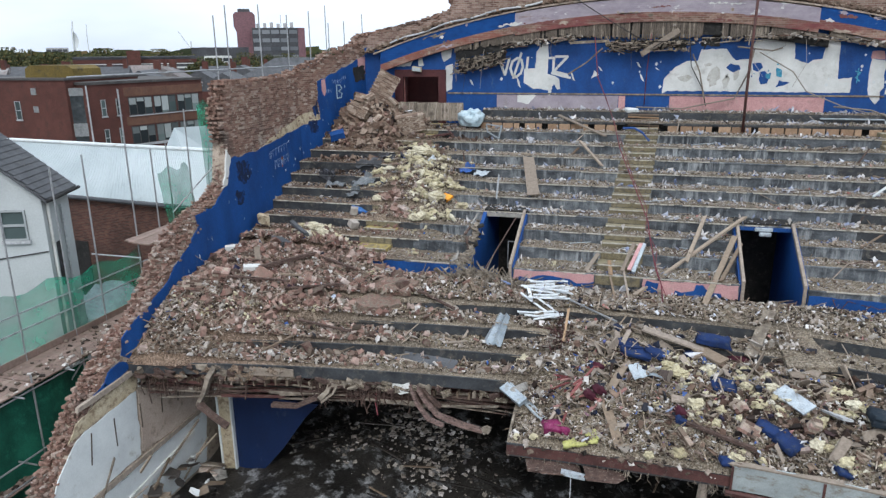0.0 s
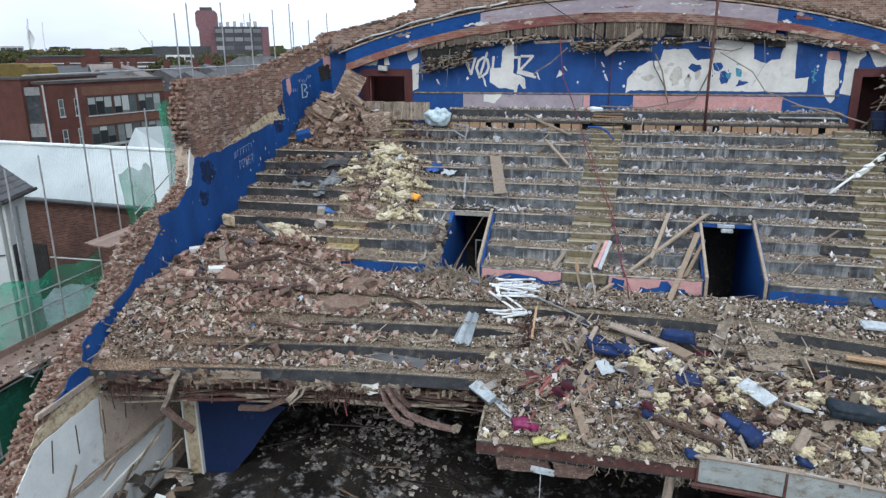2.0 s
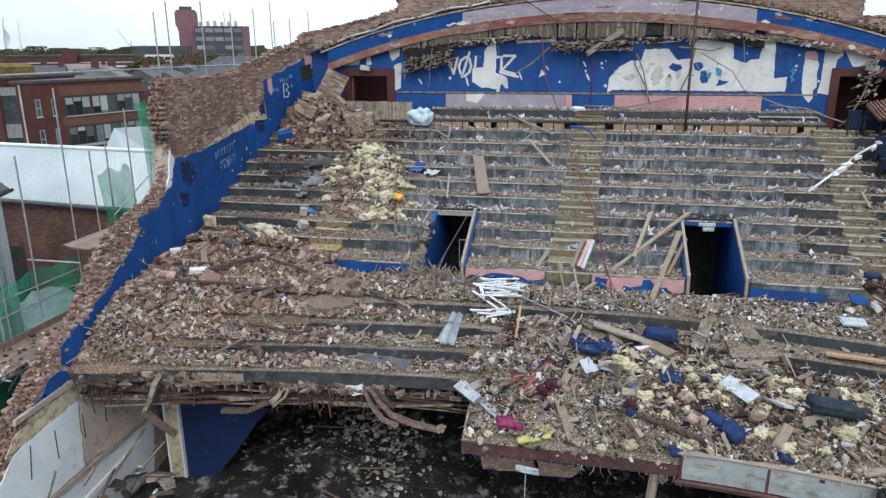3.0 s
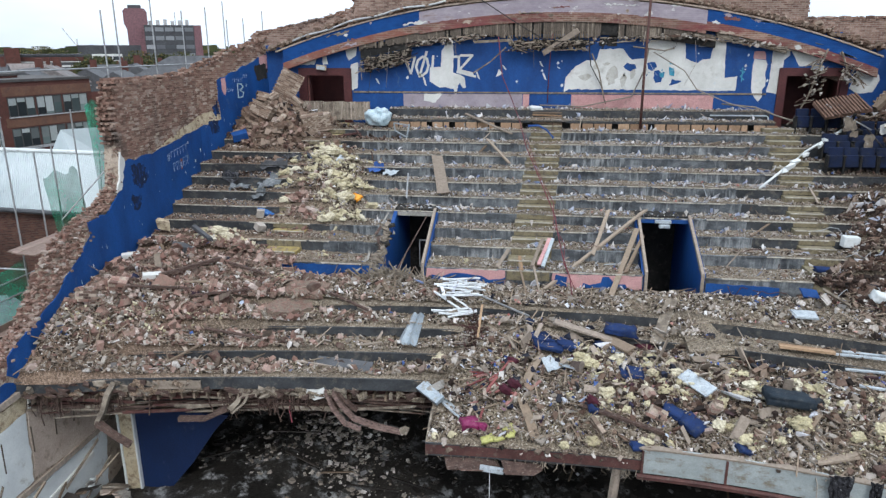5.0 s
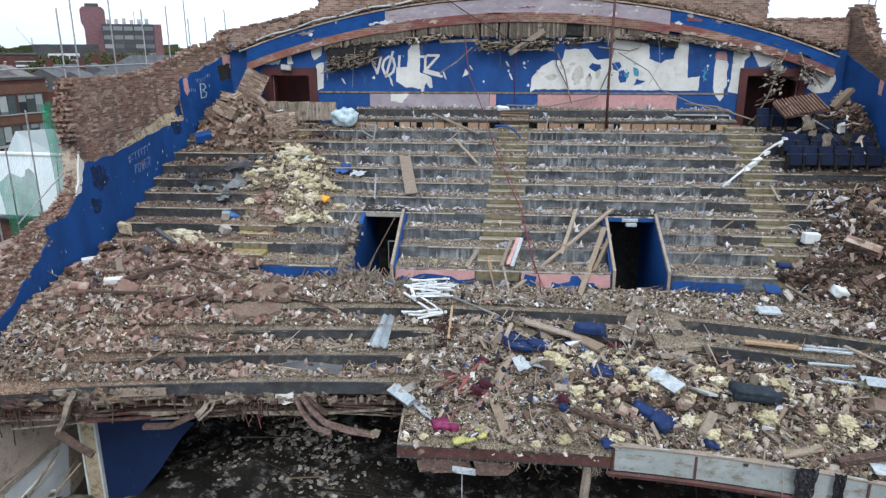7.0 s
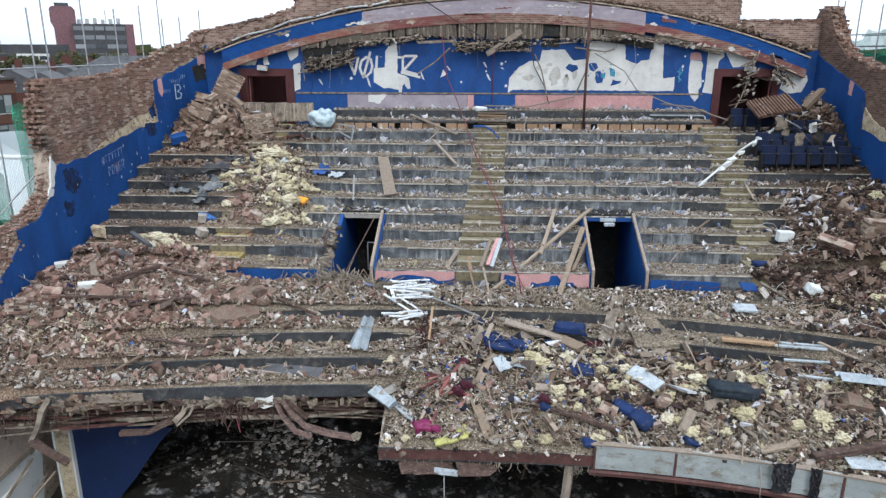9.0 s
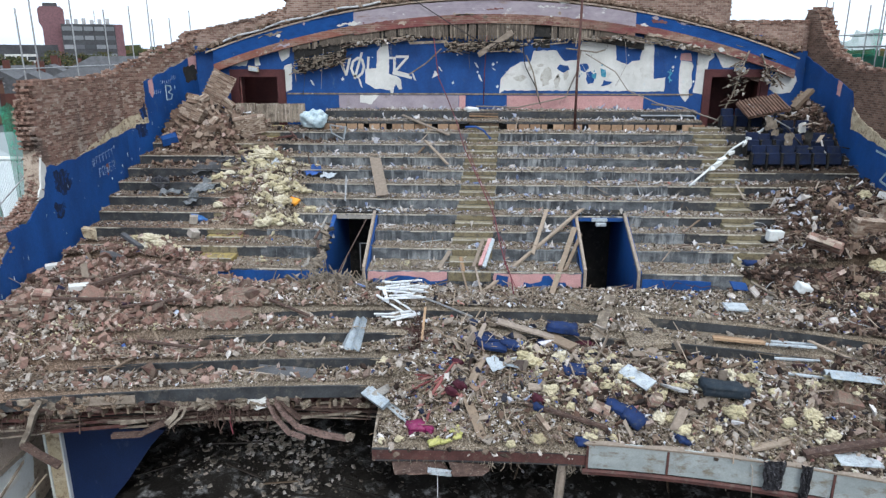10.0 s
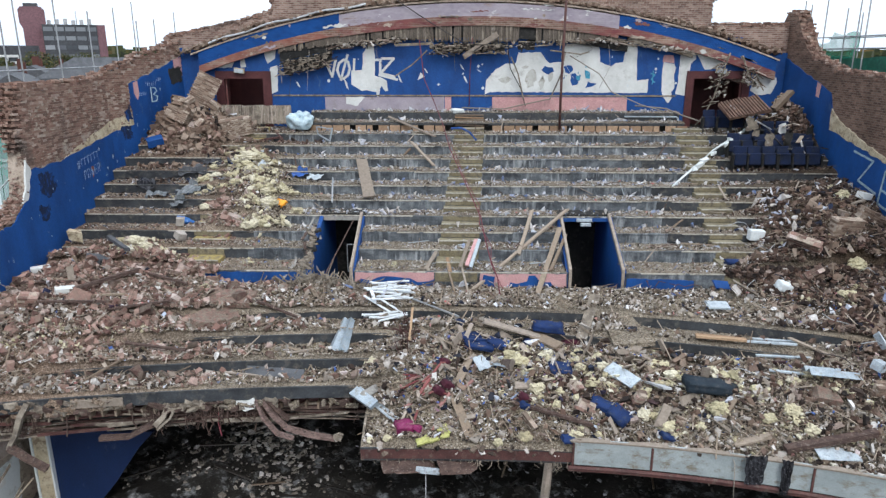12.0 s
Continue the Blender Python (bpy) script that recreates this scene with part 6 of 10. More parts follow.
def window(parent, p, q, u0, u1, z0, z1, bars=1, frame_mat=None):
    """A framed window set in a facade: glass behind a frame with mullions and a sill."""
    w = part("window", wall_box(Geo(), p, q, u0, u1, z0, z1, -0.25, 0.005), M_FARDARK, parent, "glazed window")
    fm = frame_mat or M_PALEFRAME
    t = 0.055
    for i in range(bars + 1):
        ua, ub = u0 + (u1 - u0) * i / (bars + 1), u0 + (u1 - u0) * (i + 1) / (bars + 1)
        part("pane", wall_box(Geo(), p, q, ua + 0.03, ub - 0.03, z0 + 0.05, z1 - 0.05, 0.007, 0.014), M_PANE, w)
        if bars > 1:
            part("blind", wall_box(Geo(), p, q, ua + 0.06, ub - 0.06, z1 - 0.1 - (z1 - z0) * (0.35, 0.8, 0.55, 0.2)[(i * 3 + int(u0 * 2)) % 4], z1 - 0.08, 0.0145, 0.018), M_BLIND, w)
    g = Geo()
    for a, b, c, d in ((u0, u0 + t, z0, z1), (u1 - t, u1, z0, z1), (u0 + t, u1 - t, z0, z0 + t), (u0 + t, u1 - t, z1 - t, z1)):
        wall_box(g, p, q, a, b, c, d, 0.02, 0.06)
    for i in range(bars):
        um = u0 + (u1 - u0) * (i + 1) / (bars + 1)
        wall_box(g, p, q, um - t / 2, um + t / 2, z0 + t, z1 - t, 0.02, 0.055)
    part("window_frame", g, fm, w)
    part("window_sill", wall_box(Geo(), p, q, u0 - 0.05, u1 + 0.05, z0 - 0.1, z0 - 0.005, 0.0, 0.12), M_GREY, w)
    if bars == 0:
        part("mid_rail", wall_box(Geo(), p, q, u0 + t, u1 - t, (z0 + z1) / 2 - 0.04, (z0 + z1) / 2 + 0.04, 0.02, 0.055), fm, w)
    return w


# white rendered house beside the scaffold
house = thing("house", "white rendered house with a dark slate roof", "house", at=(-20, 20, 2))
HU, HV = Vector((-0.93, -0.37)), Vector((-0.37, 0.93))
HC = Vector((-18.05, 20.28))


def hp(u, v, z):
    r = HC + HU * u + HV * v
    return (r.x, r.y, z)


WID, DEEP, EAVE, RIDGE = 6.4, 1.95, 10.85, 13.55
gw = Geo()
gab = [(0, 1.9), (WID, 1.9), (WID, EAVE), (WID / 2, RIDGE), (0, EAVE)]
gw.prism(gab, lambda a, b, d: hp(a, d, b), DEEP)
part("wall", gw, M_RENDER, house)
for s in (0, 1):
    rg = Geo()
    for i in range(20):
        f0, f1 = i / 20, (i + 1.12) / 20
        for j in range(12):
            v0 = -0.2 + (DEEP + 0.4) * (j + (0.5 if i % 2 else 0)) / 12
            v1 = min(v0 + (DEEP + 0.4) / 12 - 0.012, DEEP + 0.2)
            if v1 - v0 < 0.05:
                continue
            ua, ub = -0.25 + (WID / 2 + 0.25) * f0, -0.25 + (WID / 2 + 0.25) * min(f1, 1)
            za, zb = EAVE - 0.2 + (RIDGE + 0.08 - EAVE + 0.2) * f0, EAVE - 0.2 + (RIDGE + 0.08 - EAVE + 0.2) * min(f1, 1)
            if s:
                ua, ub = WID - ua, WID - ub
            rg.add([hp(ua, v0, za + 0.06), hp(ua, v1, za + 0.06), hp(ub, v1, zb + 0.03), hp(ub, v0, zb + 0.03), hp(ua, v0, za + 0.03), hp(ua, v1, za + 0.03)], [(0, 1, 2, 3), (4, 5, 1, 0)])
    part("roof", rg, M_SLATE, house, "dark slates in courses", kind="stuff")
    under = Geo()
    us = [-0.25, WID / 2] if not s else [WID + 0.25, WID / 2]
    under.add([hp(us[0], -0.2, EAVE - 0.2), hp(us[0], DEEP + 0.2, EAVE - 0.2), hp(us[1], DEEP + 0.2, RIDGE + 0.08), hp(us[1], -0.2, RIDGE + 0.08), hp(us[0], -0.2, EAVE - 0.3), hp(us[0], DEEP + 0.2, EAVE - 0.3), hp(us[1], DEEP + 0.2, RIDGE - 0.02), hp(us[1], -0.2, RIDGE - 0.02)], [(0, 1, 2, 3), (7, 6, 5, 4), (0, 4, 5, 1), (2, 6, 7, 3), (3, 7, 4, 0), (1, 5, 6, 2)])
    part("roof_deck", under, M_SLATE, house)
part("gutter", Geo().tube([hp(-0.3, -0.2, EAVE - 0.22), hp(-0.3, DEEP + 0.25, EAVE - 0.22)], 0.06), M_DARK, house)
part("drainpipe", Geo().tube([hp(-0.06, 0.25, EAVE - 0.3), hp(-0.06, 0.25, 2)], 0.05), M_WHITE, house)
part("drainpipe", Geo().tube([hp(-0.06, 1.2, EAVE - 0.6), hp(-0.06, 1.2, 2)], 0.04), M_GREY, house)
hq = HC + HU * 6
p0, p1 = tuple(hq), tuple(HC)
# the gable faces the road; the frontage is measured from its far end
window(house, p0, p1, 4.7, 5.47, 9.35, 10.33, 0)
window(house, p0, p1, 2.2, 3.1, 9.3, 10.3, 1)
part("window", Geo().add([hp(-0.02, 0.55, 7.6), hp(-0.02, 0.9, 7.6), hp(-0.02, 0.9, 9.1), hp(-0.02, 0.55, 9.1), hp(0.1, 0.55, 7.6), hp(0.1, 0.9, 7.6), hp(0.1, 0.9, 9.1), hp(0.1, 0.55, 9.1)], [(0, 1, 2, 3), (7, 6, 5, 4), (0, 4, 5, 1), (1, 5, 6, 2), (2, 6, 7, 3), (3, 7, 4, 0)]), M_GLASS, house)
dish = Geo()
dc = Vector(hp(1.6, -0.35, 11.3))
rings = [[tuple(dc + Vector((math.cos(a) * r * 0.9, 0.25 * r * r * 4 - 0.1 + math.sin(a) * r * 0.3, math.sin(a) * r))) for a in [k * math.pi / 8 for k in range(17)]] for r in (0.02, 0.12, 0.22, 0.28)]
dish.sheet(rings)
part("satellite_dish", dish, M_GREY, house, smooth=True)
part("cable", Geo().tube([hp(0.0, -0.03, 8.95), hp(1.5, -0.03, 8.75), hp(4, -0.03, 8.55)], 0.02, 6), M_CABLE, house)

# brick shed with a pale ribbed roof
shed = thing("shed", "low brick building with a pale ribbed sheet roof", "building", at=(-23, 29, 2))
EA, EB, RA, RB = Vector((-27.5, 28.85, 8.81)), Vector((-17.6, 27.75, 8.81)), Vector((-31.5, 31.2, 10.85)), Vector((-17.3, 29.7, 10.85))
N = 120
rows_b, rows_t = [], []
for i in range(N * 4 + 1):
    f = i / (N * 4)
    h = (0, 0, 0.035, 0.035)[i % 4]
    rows_b.append(tuple(EA.lerp(EB, f) + Vector((0, 0, h))))
    rows_t.append(tuple(RA.lerp(RB, f) + Vector((0, 0, h))))
part("roof", Geo().sheet([rows_b, rows_t]), M_ROOFMETAL, shed, "pale ribbed metal sheets")
part("roof", Geo().add([tuple(RA), tuple(RB), (-16.9, 36, 9.0), (-32, 37.5, 9.0)], [(0, 1, 2, 3)]), M_ROOFMETAL, shed)
part("ridge_cap", Geo().tube([RA + Vector((0, 0, .05)), RB + Vector((0, 0, .05))], 0.09), M_PALE, shed)
part("gutter", Geo().tube([EA + Vector((0.05, -0.1, -.06)), EB + Vector((0.05, -0.1, -.06))], 0.09), M_FARDARK, shed)
pa, pb = (-27.4, 29.0), (-17.6, 27.9)
part("wall", wall_box(Geo(), pa, pb, 0, 9.85, 1.9, 8.74, -0.3, 0), M_WALL_RED, shed)
part("door", wall_box(Geo(), pa, pb, 1.9, 2.9, 2.0, 6.6, 0.0, 0.03), M_DARK, shed)
part("wall", Geo().span(-17.9, -17.6, 28.2, 35.5, 1.9, 8.75), M_WALL_REDX, shed)
part("wall", Geo().span(-31.5, -17.9, 35.2, 35.5, 1.9, 8.9), M_WALL_RED, shed)

# small pale gabled roof behind the shed
annex = thing("annex", "pale hipped roof of a small outbuilding", "building", at=(-23, 36, 2))
g = Geo()
g.add([(-24.6, 35.0, 10.0), (-23.4, 34.4, 11.3), (-22.3, 35.6, 11.3), (-23.0, 38.0, 10.0), (-22.4, 34.0, 9.2), (-21.9, 36.6, 9.2)], [(0, 1, 2, 3), (1, 4, 5, 2), (0, 4, 1), (3, 2, 5)])
part("roof", g, M_ROOFMETAL, annex)
part("wall", Geo().span(-24.2, -22.4, 35.2, 37.4, 1.9, 9.9), M_WALL_RED, annex)

# brick office block of two wings
office = thing("office_block", "three-storey red brick office block with ribbon windows", "building", at=(-48, 58, 2))
OA, OB = (-49.2, 56.8), (-45.9, 69.9)
part("wall", wall_box(Geo(), OA, OB, 0, 13.5, 1.9, 12.25, -9, 0), M_OFFICE, office)
part("parapet", wall_box(Geo(), OA, OB, -0.1, 13.6, 12.25, 12.5, -9.1, 0.12), M_COPING, office)
for u0, u1, b in ((4.3, 7.0, 3), (7.2, 9.9, 3), (10.1, 12.9, 3)):
    for z0, z1 in ((9.15, 10.9), (6.35, 8.1), (3.4, 5.1)):
        window(office, OA, OB, u0, u1, z0, z1, b - 1, M_COPING)
for u0, u1 in ((1.35, 1.85), (2.95, 3.35)):
    window(office, OA, OB, u0, u1, 9.3, 10.85, 0)
    window(office, OA, OB, u0, u1, 6.45, 8.1, 0)
M_SPANDREL = worn("brown_spandrel", (0.1, 0.05, 0.034), (0.13, 0.068, 0.046), (0.085, 0.05, 0.04), 0.7, 12, 0.9)
for z0 in (8.2, 11.0):
    part("spandrel", wall_box(Geo(), OA, OB, 3.9, 13.5, z0, z0 + 0.85, 0, 0.03), M_SPANDREL, office)
part("string_course", wall_box(Geo(), OA, OB, 3.9, 13.5, 6.1, 6.3, 0, 0.08), M_GREY, office)
WA, WB = (-57.7, 55.9), (-50.6, 56.0)
part("wall", wall_box(Geo(), WA, WB, -3, 7.1, 1.9, 12.7, -10, 0), M_OFFICE, office)
part("parapet", wall_box(Geo(), WA, WB, -3.1, 7.2, 12.7, 12.9, -10.1, 0.1), M_COPING, office)
window(office, WA, WB, 1.1, 1.75, 9.1, 10.8, 0)
part("vent_grille", wall_box(Geo(), WA, WB, 3.2, 3.75, 11.4, 12.0, 0, 0.05), M_COPING2, office)
part("vent_grille", wall_box(Geo(), WA, WB, 3.2, 3.75, 9.8, 10.35, 0, 0.05), M_COPING2, office)
part("stair_glazing", wall_box(Geo(), WB, OA, 0.0, 1.6, 8.8, 11.3, -0.6, -0.3), M_GLASS, office)
part("stair_glazing", wall_box(Geo(), WB, OA, 0.0, 1.6, 3.0, 7.6, -0.6, -0.3), M_GLASS, office)
part("stair_panel", wall_box(Geo(), WB, OA, 0.0, 1.6, 7.6, 8.8, -0.62, -0.25), M_COPING2, office)
part("stair_panel", wall_box(Geo(), WB, OA, 0.0, 1.6, 11.3, 12.0, -0.62, -0.25), M_COPING2, office)
part("roof_drum", Geo().prism([(-56.5, 12.7), (-50.8, 12.7), (-50.9, 13.7), (-51.5, 14.0), (-55.8, 14.0), (-56.4, 13.7)], lambda a, b, d: (a, 57.5 + d, b), 3.5), M_MUSTARD, office, "mustard roof plant housing")
part("drainpipe", Geo().tube([(-48.9, 56.6, 12.2), (-48.9, 56.6, 2)], 0.07), M_GREY, office)


# tall block far off
def far_block(name, label, cx, cy, yaw, w, d, z0, z1, mat, bands=0, band_mat=None, cat="building"):
    t = thing(name, label, cat, at=(cx, cy, 1.9))
    R = Matrix.Rotation(radians(yaw), 3, "Z")
    part("body", Geo().box((cx, cy, (z0 + z1) / 2), (w, d, z1 - z0), R), mat, t)
    h = (z1 - z0) / max(bands, 1)
    for i in range(bands):
        zc = z0 + h * (i + 0.5)
        n = max(3, int(w / 3))
        for j in range(n):
            o = R @ Vector((-w / 2 + w * (j + 0.5) / n, -d / 2 - 0.05, 0))
            part("window", Geo().box((cx + o.x, cy + o.y, zc), (w / n * 0.86, 0.12, h * 0.45), R), band_mat or M_GLASS, t)
    return t, R


M_TOWERPANE = pieces("tower_panes", [(0, (0.03, 0.035, 0.04)), (0.4, (0.09, 0.1, 0.11)), (0.8, (0.17, 0.19, 0.2)), (1, (0.24, 0.26, 0.27))], 0.3, 0.1, 1)
tower, R = far_block("tower_block", "dark slab office tower with window bands", -144.3, 266.0, 29, 17.5, 12, 1.9, 24.0, M_FARDARK, 7, M_TOWERPANE)
part("end_wall", Geo().box((-136.3, 271.0, 13), (4.2, 12.4, 22.0), R), M_PURPLE, tower)
part("lift_shaft", Geo().box((-154.4, 260.5, 12), (6.4, 7, 22), R), M_PURPLE, tower)
part("lift_shaft", Geo().prism([(-3.2, 22.5), (3.2, 22.5), (4.1, 24.5), (4.1, 29.0), (3.2, 30.0), (-3.2, 30.0), (-4.1, 29.0), (-4.1, 24.5)], lambda a, b, d: (-154.4 + a * 0.87 - (d - 3.5) * 0.48, 260.5 + a * 0.48 + (d - 3.5) * 0.87, b), 7), M_PURPLE, tower)
part("roof_plant", Geo().box((-154.4, 260.5, 30.6), (4.5, 5, 1.2), R), M_FARDARK, tower)
for i in range(6):
    part("roof_plant", Geo().box((-150 + i * 2.3, 263.0 + i * 1.27, 24.9), (1.3, 2, 1.6 + (i % 3) * 0.5), R), M_GREY, tower)
part("mast", Geo().tube([(-142, 267, 24), (-142, 267, 29)], 0.15, 5), M_GREY, tower)
part("podium", Geo().box((-153, 240, 9), (20, 10, 15.3), Matrix.Rotation(radians(30), 3, "Z")), M_FARDARK, tower)
far_block("flats", "white-framed flats seen between trees", -136.5, 212.5, 32, 8.5, 8, 1.9, 13.8, M_WHITE, 5, M_GLASS)
hosp, R = far_block("long_building", "long red brick building with dark window bands", -107, 136, 39, 24, 10, 1.9, 14.0, M_FARDARK, 1, M_FARDARK)
for zz, mm in ((13.3, M_OFFICE), (12.75, M_WHITE), (10.9, M_OFFICE), (10.2, M_WHITE)):
    part("spandrel_band", Geo().box((-107, 136, zz), (24.2, 10.2, 0.75 if mm is M_OFFICE else 0.16), R), mm, hosp)
part("parapet", Geo().box((-107, 136, 11.9), (24.3, 10.3, 0.35), R), M_WHITE, hosp)
part("parapet", Geo().box((-107, 136, 14.1), (24.3, 10.3, 0.35), R), M_FARDARK, hosp)
part("stair_tower", Geo().box((-103.6, 131.0, 8.8), (2.6, 3, 13.3), R), M_OFFICE, hosp)
far_block("slate_hall", "slate-roofed hall beyond the wall", -32, 68, 30, 8, 7, 1.9, 12.8, M_GREY, 1, M_FARDARK)
hall = thing("hall_roof", "steep grey slate roof of a hall", "roof", at=(-32, 68, 12))
part("slates", Geo().add([(-36.5, 62.6, 12.8), (-28.5, 67.2, 12.8), (-28.4, 69.5, 14.5), (-34.6, 65.9, 14.5), (-31.5, 72.5, 12.8), (-38.5, 68.5, 12.8)], [(0, 1, 2, 3), (3, 2, 4, 5), (0, 3, 5), (1, 4, 2)]), M_SLATE, hall)

rng = random.Random(12)
# terraces of slate roofs between here and the distance
for i in range(80):
    a = radians(rng.uniform(22, 56))
    d = rng.uniform(95, 230)
    cx, cy = -d * math.sin(a), 3 + d * math.cos(a)
    zt = 15 - d * rng.uniform(0.013, 0.026)
    zt = min(zt, 13.2)
    w, dp, yaw = rng.uniform(6, 13), rng.uniform(6, 8), rng.choice((25, 30, 115, 120))
    t = thing("terrace_house", "distant terraced house with a pitched slate roof", "house", "distant terraced houses", at=(cx, cy, 1.9))
    R = Matrix.Rotation(radians(yaw), 3, "Z")
    part("wall", Geo().box((cx, cy, (zt - 2.2 + 1.9) / 2), (w, dp, zt - 2.2 - 1.9), R), rng.choice((M_OFFICE, M_RENDER, M_GREY, M_OFFICE)), t)
    rf = Geo()
    rf.prism([(-dp / 2 - 0.3, zt - 2.25), (dp / 2 + 0.3, zt - 2.25), (0, zt)], lambda q, b, e, R=R, cx=cx, cy=cy, w=w: tuple((R @ Vector((e - w / 2, q, 0))) + Vector((cx, cy, b))), w)
    part("roof", rf, rng.choice((M_SLATE, M_SLATE, M_TOWNROOF)), t)
    o = R @ Vector((w / 2 - 0.6, 0, 0))
    part("chimney", Geo().box((cx + o.x, cy + o.y, zt + 0.3), (0.6, 0.9, 1.6), R), M_OFFICE, t)


def tree(cx, cy, zb, zt, rad, seed, label):
    r = random.Random(seed)
    t = thing("tree", label, "tree", "trees in the town", at=(cx, cy, zb))
    g = Geo().tube([(cx, cy, zb), (cx + 0.2, cy, zb + (zt - zb) * 0.4), (cx, cy, zb + (zt - zb) * 0.75)], 0.035 * (zt - zb), 7)
    for i in range(6):
        a = r.uniform(0, 6.28)
        z = zb + (zt - zb) * r.uniform(0.35, 0.6)
        g.tube([(cx, cy, z), (cx + math.cos(a) * rad * 0.5, cy + math.sin(a) * rad * 0.5, z + (zt - zb) * 0.2), (cx + math.cos(a) * rad * 0.8, cy + math.sin(a) * rad * 0.8, z + (zt - zb) * 0.3)], 0.012 * (zt - zb), 5)
    part("trunk", g, M_BARK, t)
    n = 9000
    lobes = [(r.uniform(-.6, .6) * rad, r.uniform(-.6, .6) * rad, zb + (zt - zb) * r.uniform(0.42, 0.82), r.uniform(0.3, 0.55) * rad) for _ in range(12)]
    vs, fs = [], []
    for i in range(n):
        lx, ly, lz, lr = r.choice(lobes)
        d = Vector((r.gauss(0, 1), r.gauss(0, 1), r.gauss(0, 1))).normalized() * lr * r.uniform(0.55, 1.05)
        c = Vector((cx + lx, cy + ly, lz)) + d
        c.z = min(c.z, zt)
        u = Vector((r.gauss(0, 1), r.gauss(0, 1), r.gauss(0, 1))).normalized()
        v = u.orthogonal().normalized()
        s = rad * r.uniform(0.015, 0.04)
        vs += [c - u * s, c + v * s, c + u * s, c - v * s]
        fs.append((4 * i, 4 * i + 1, 4 * i + 2, 4 * i + 3))
    part("crown", solid("crown", [tuple(v) for v in vs], fs, M_LEAF), None, t)


def tree_at(az, dist, zt, rad, seed):
    a = radians(az)
    tree(-dist * math.sin(a), 3 + dist * math.cos(a), 1.9, zt, rad, seed, "broadleaf tree in early autumn colour")


for i, (az, dist, zt, rad) in enumerate([(47.5, 210, 16.5, 8), (44.5, 200, 15.2, 7), (41.2, 230, 16.2, 8.5), (38.5, 240, 16.0, 7), (46.2, 120, 13.2, 4.5), (48.5, 110, 13.4, 5), (33.4, 150, 15.0, 6), (31.2, 165, 14.8, 6), (35.2, 260, 15.5, 7), (29.8, 240, 14.5, 6), (27.6, 230, 14.4, 6), (43.0, 300, 16.4, 8), (36.6, 330, 16.4, 8), (26.5, 200, 13.5, 5)]):
    tree_at(az, dist, zt, rad, 50 + i)

# far woods and roofs out to the horizon
wv, wf, k = [], [], 0
for i in range(2600):
    a = radians(rng.uniform(8, 62) * (1 if rng.random() < 0.8 else -1))
    d = rng.uniform(350, 1900)
    c = Vector((-d * math.sin(a), d * math.cos(a), 1.9 + rng.uniform(1, 7)))
    s = rng.uniform(6, 16)
    for j in range(3):
        u = Vector((rng.gauss(0, 1), rng.gauss(0, 1), 0)).normalized()
        e = c + Vector((rng.uniform(-s, s), rng.uniform(-s, s), 0))
        h = rng.uniform(4, 9)
        wv += [e - u * s * 0.6, e + u * s * 0.6, e + u * s * 0.45 + Vector((0, 0, h)), e - u * s * 0.4 + Vector((0, 0, h * rng.uniform(0.8, 1.1)))]
        wf.append((k, k + 1, k + 2, k + 3))
        k += 4
tagged(new("far_woods", solid("far_woods", [tuple(v) for v in wv], wf, M_LEAF)), "far dark tree line along the horizon", "woods", kind="stuff")

spire = thing("mast_tower", "slender white sail-shaped tower on the horizon", "tower", at=(-1019, 1103, 1.9))
part("mast", Geo().tube([(-1019, 1103, 2), (-1019, 1103, 40), (-1017, 1106, 72)], 1.2, 6), M_PALE, spire)
sv = [[(-1019 + 9 * math.sin(math.pi * i / 8) * (1 if s else -0.4), 1103 + 5 * math.sin(math.pi * i / 8), 16 + 42 * i / 8) for i in range(9)] for s in (0, 1)]
part("sail", Geo().sheet(sv), M_PALE, spire)
for cx, cy, z, lean in ((-1000, 1118, 66, 2), (-459, 660, 36, -14)):
    c = thing("tower_crane", "thin pale tower crane on the horizon", "crane", "cranes on the horizon", at=(cx, cy, 1.9))
    part("mast", Geo().tube([(cx, cy, 2), (cx, cy, z * 0.72)], 0.7, 4), M_PALE, c)
    part("jib", Geo().tube([(cx, cy, z * 0.5), (cx + lean, cy, z)], 0.6, 4), M_PALE, c)
far_block("flats", "pale distant block of flats", -416, 436, 40, 14, 10, 1.9, 19.0, M_GREY, 4, M_FARDARK)

# ---- scaffold along the side wall ----
def scaffold(name, label, x_out, x_in, outer, inner, side):
    t = thing(name, label, "scaffold", at=(x_out, outer[0][0], 1.95))
    for y, z in outer:
        part("standard", Geo().tube([(x_out, y, 1.95), (x_out, y, z)], 0.026), M_STEEL, t)
    for y, z in inner:
        part("standard", Geo().tube([(x_in, y, 1.95), (x_in, y, z)], 0.026), M_STEEL, t)
    return t


sc = scaffold("scaffold", "galvanised tube scaffold with board lifts and green netting", -16.4, -15.1,
              [(14.4, 12.0), (15.6, 11.2), (17.3, 14.1), (19.18, 11.9), (20.46, 12.1), (22.4, 13.95), (23.6, 11.85), (24.45, 11.95), (25.7, 13.05), (27.6, 13.4)],
              [(16.2, 6.9), (18.0, 6.9), (26.2, 16.35), (27.0, 16.75), (29.4, 16.9), (31.75, 16.6), (33.9, 16.85), (35.7, 17.2), (36.0, 16.4), (37.9, 16.55), (40.4, 17.0)], -1)
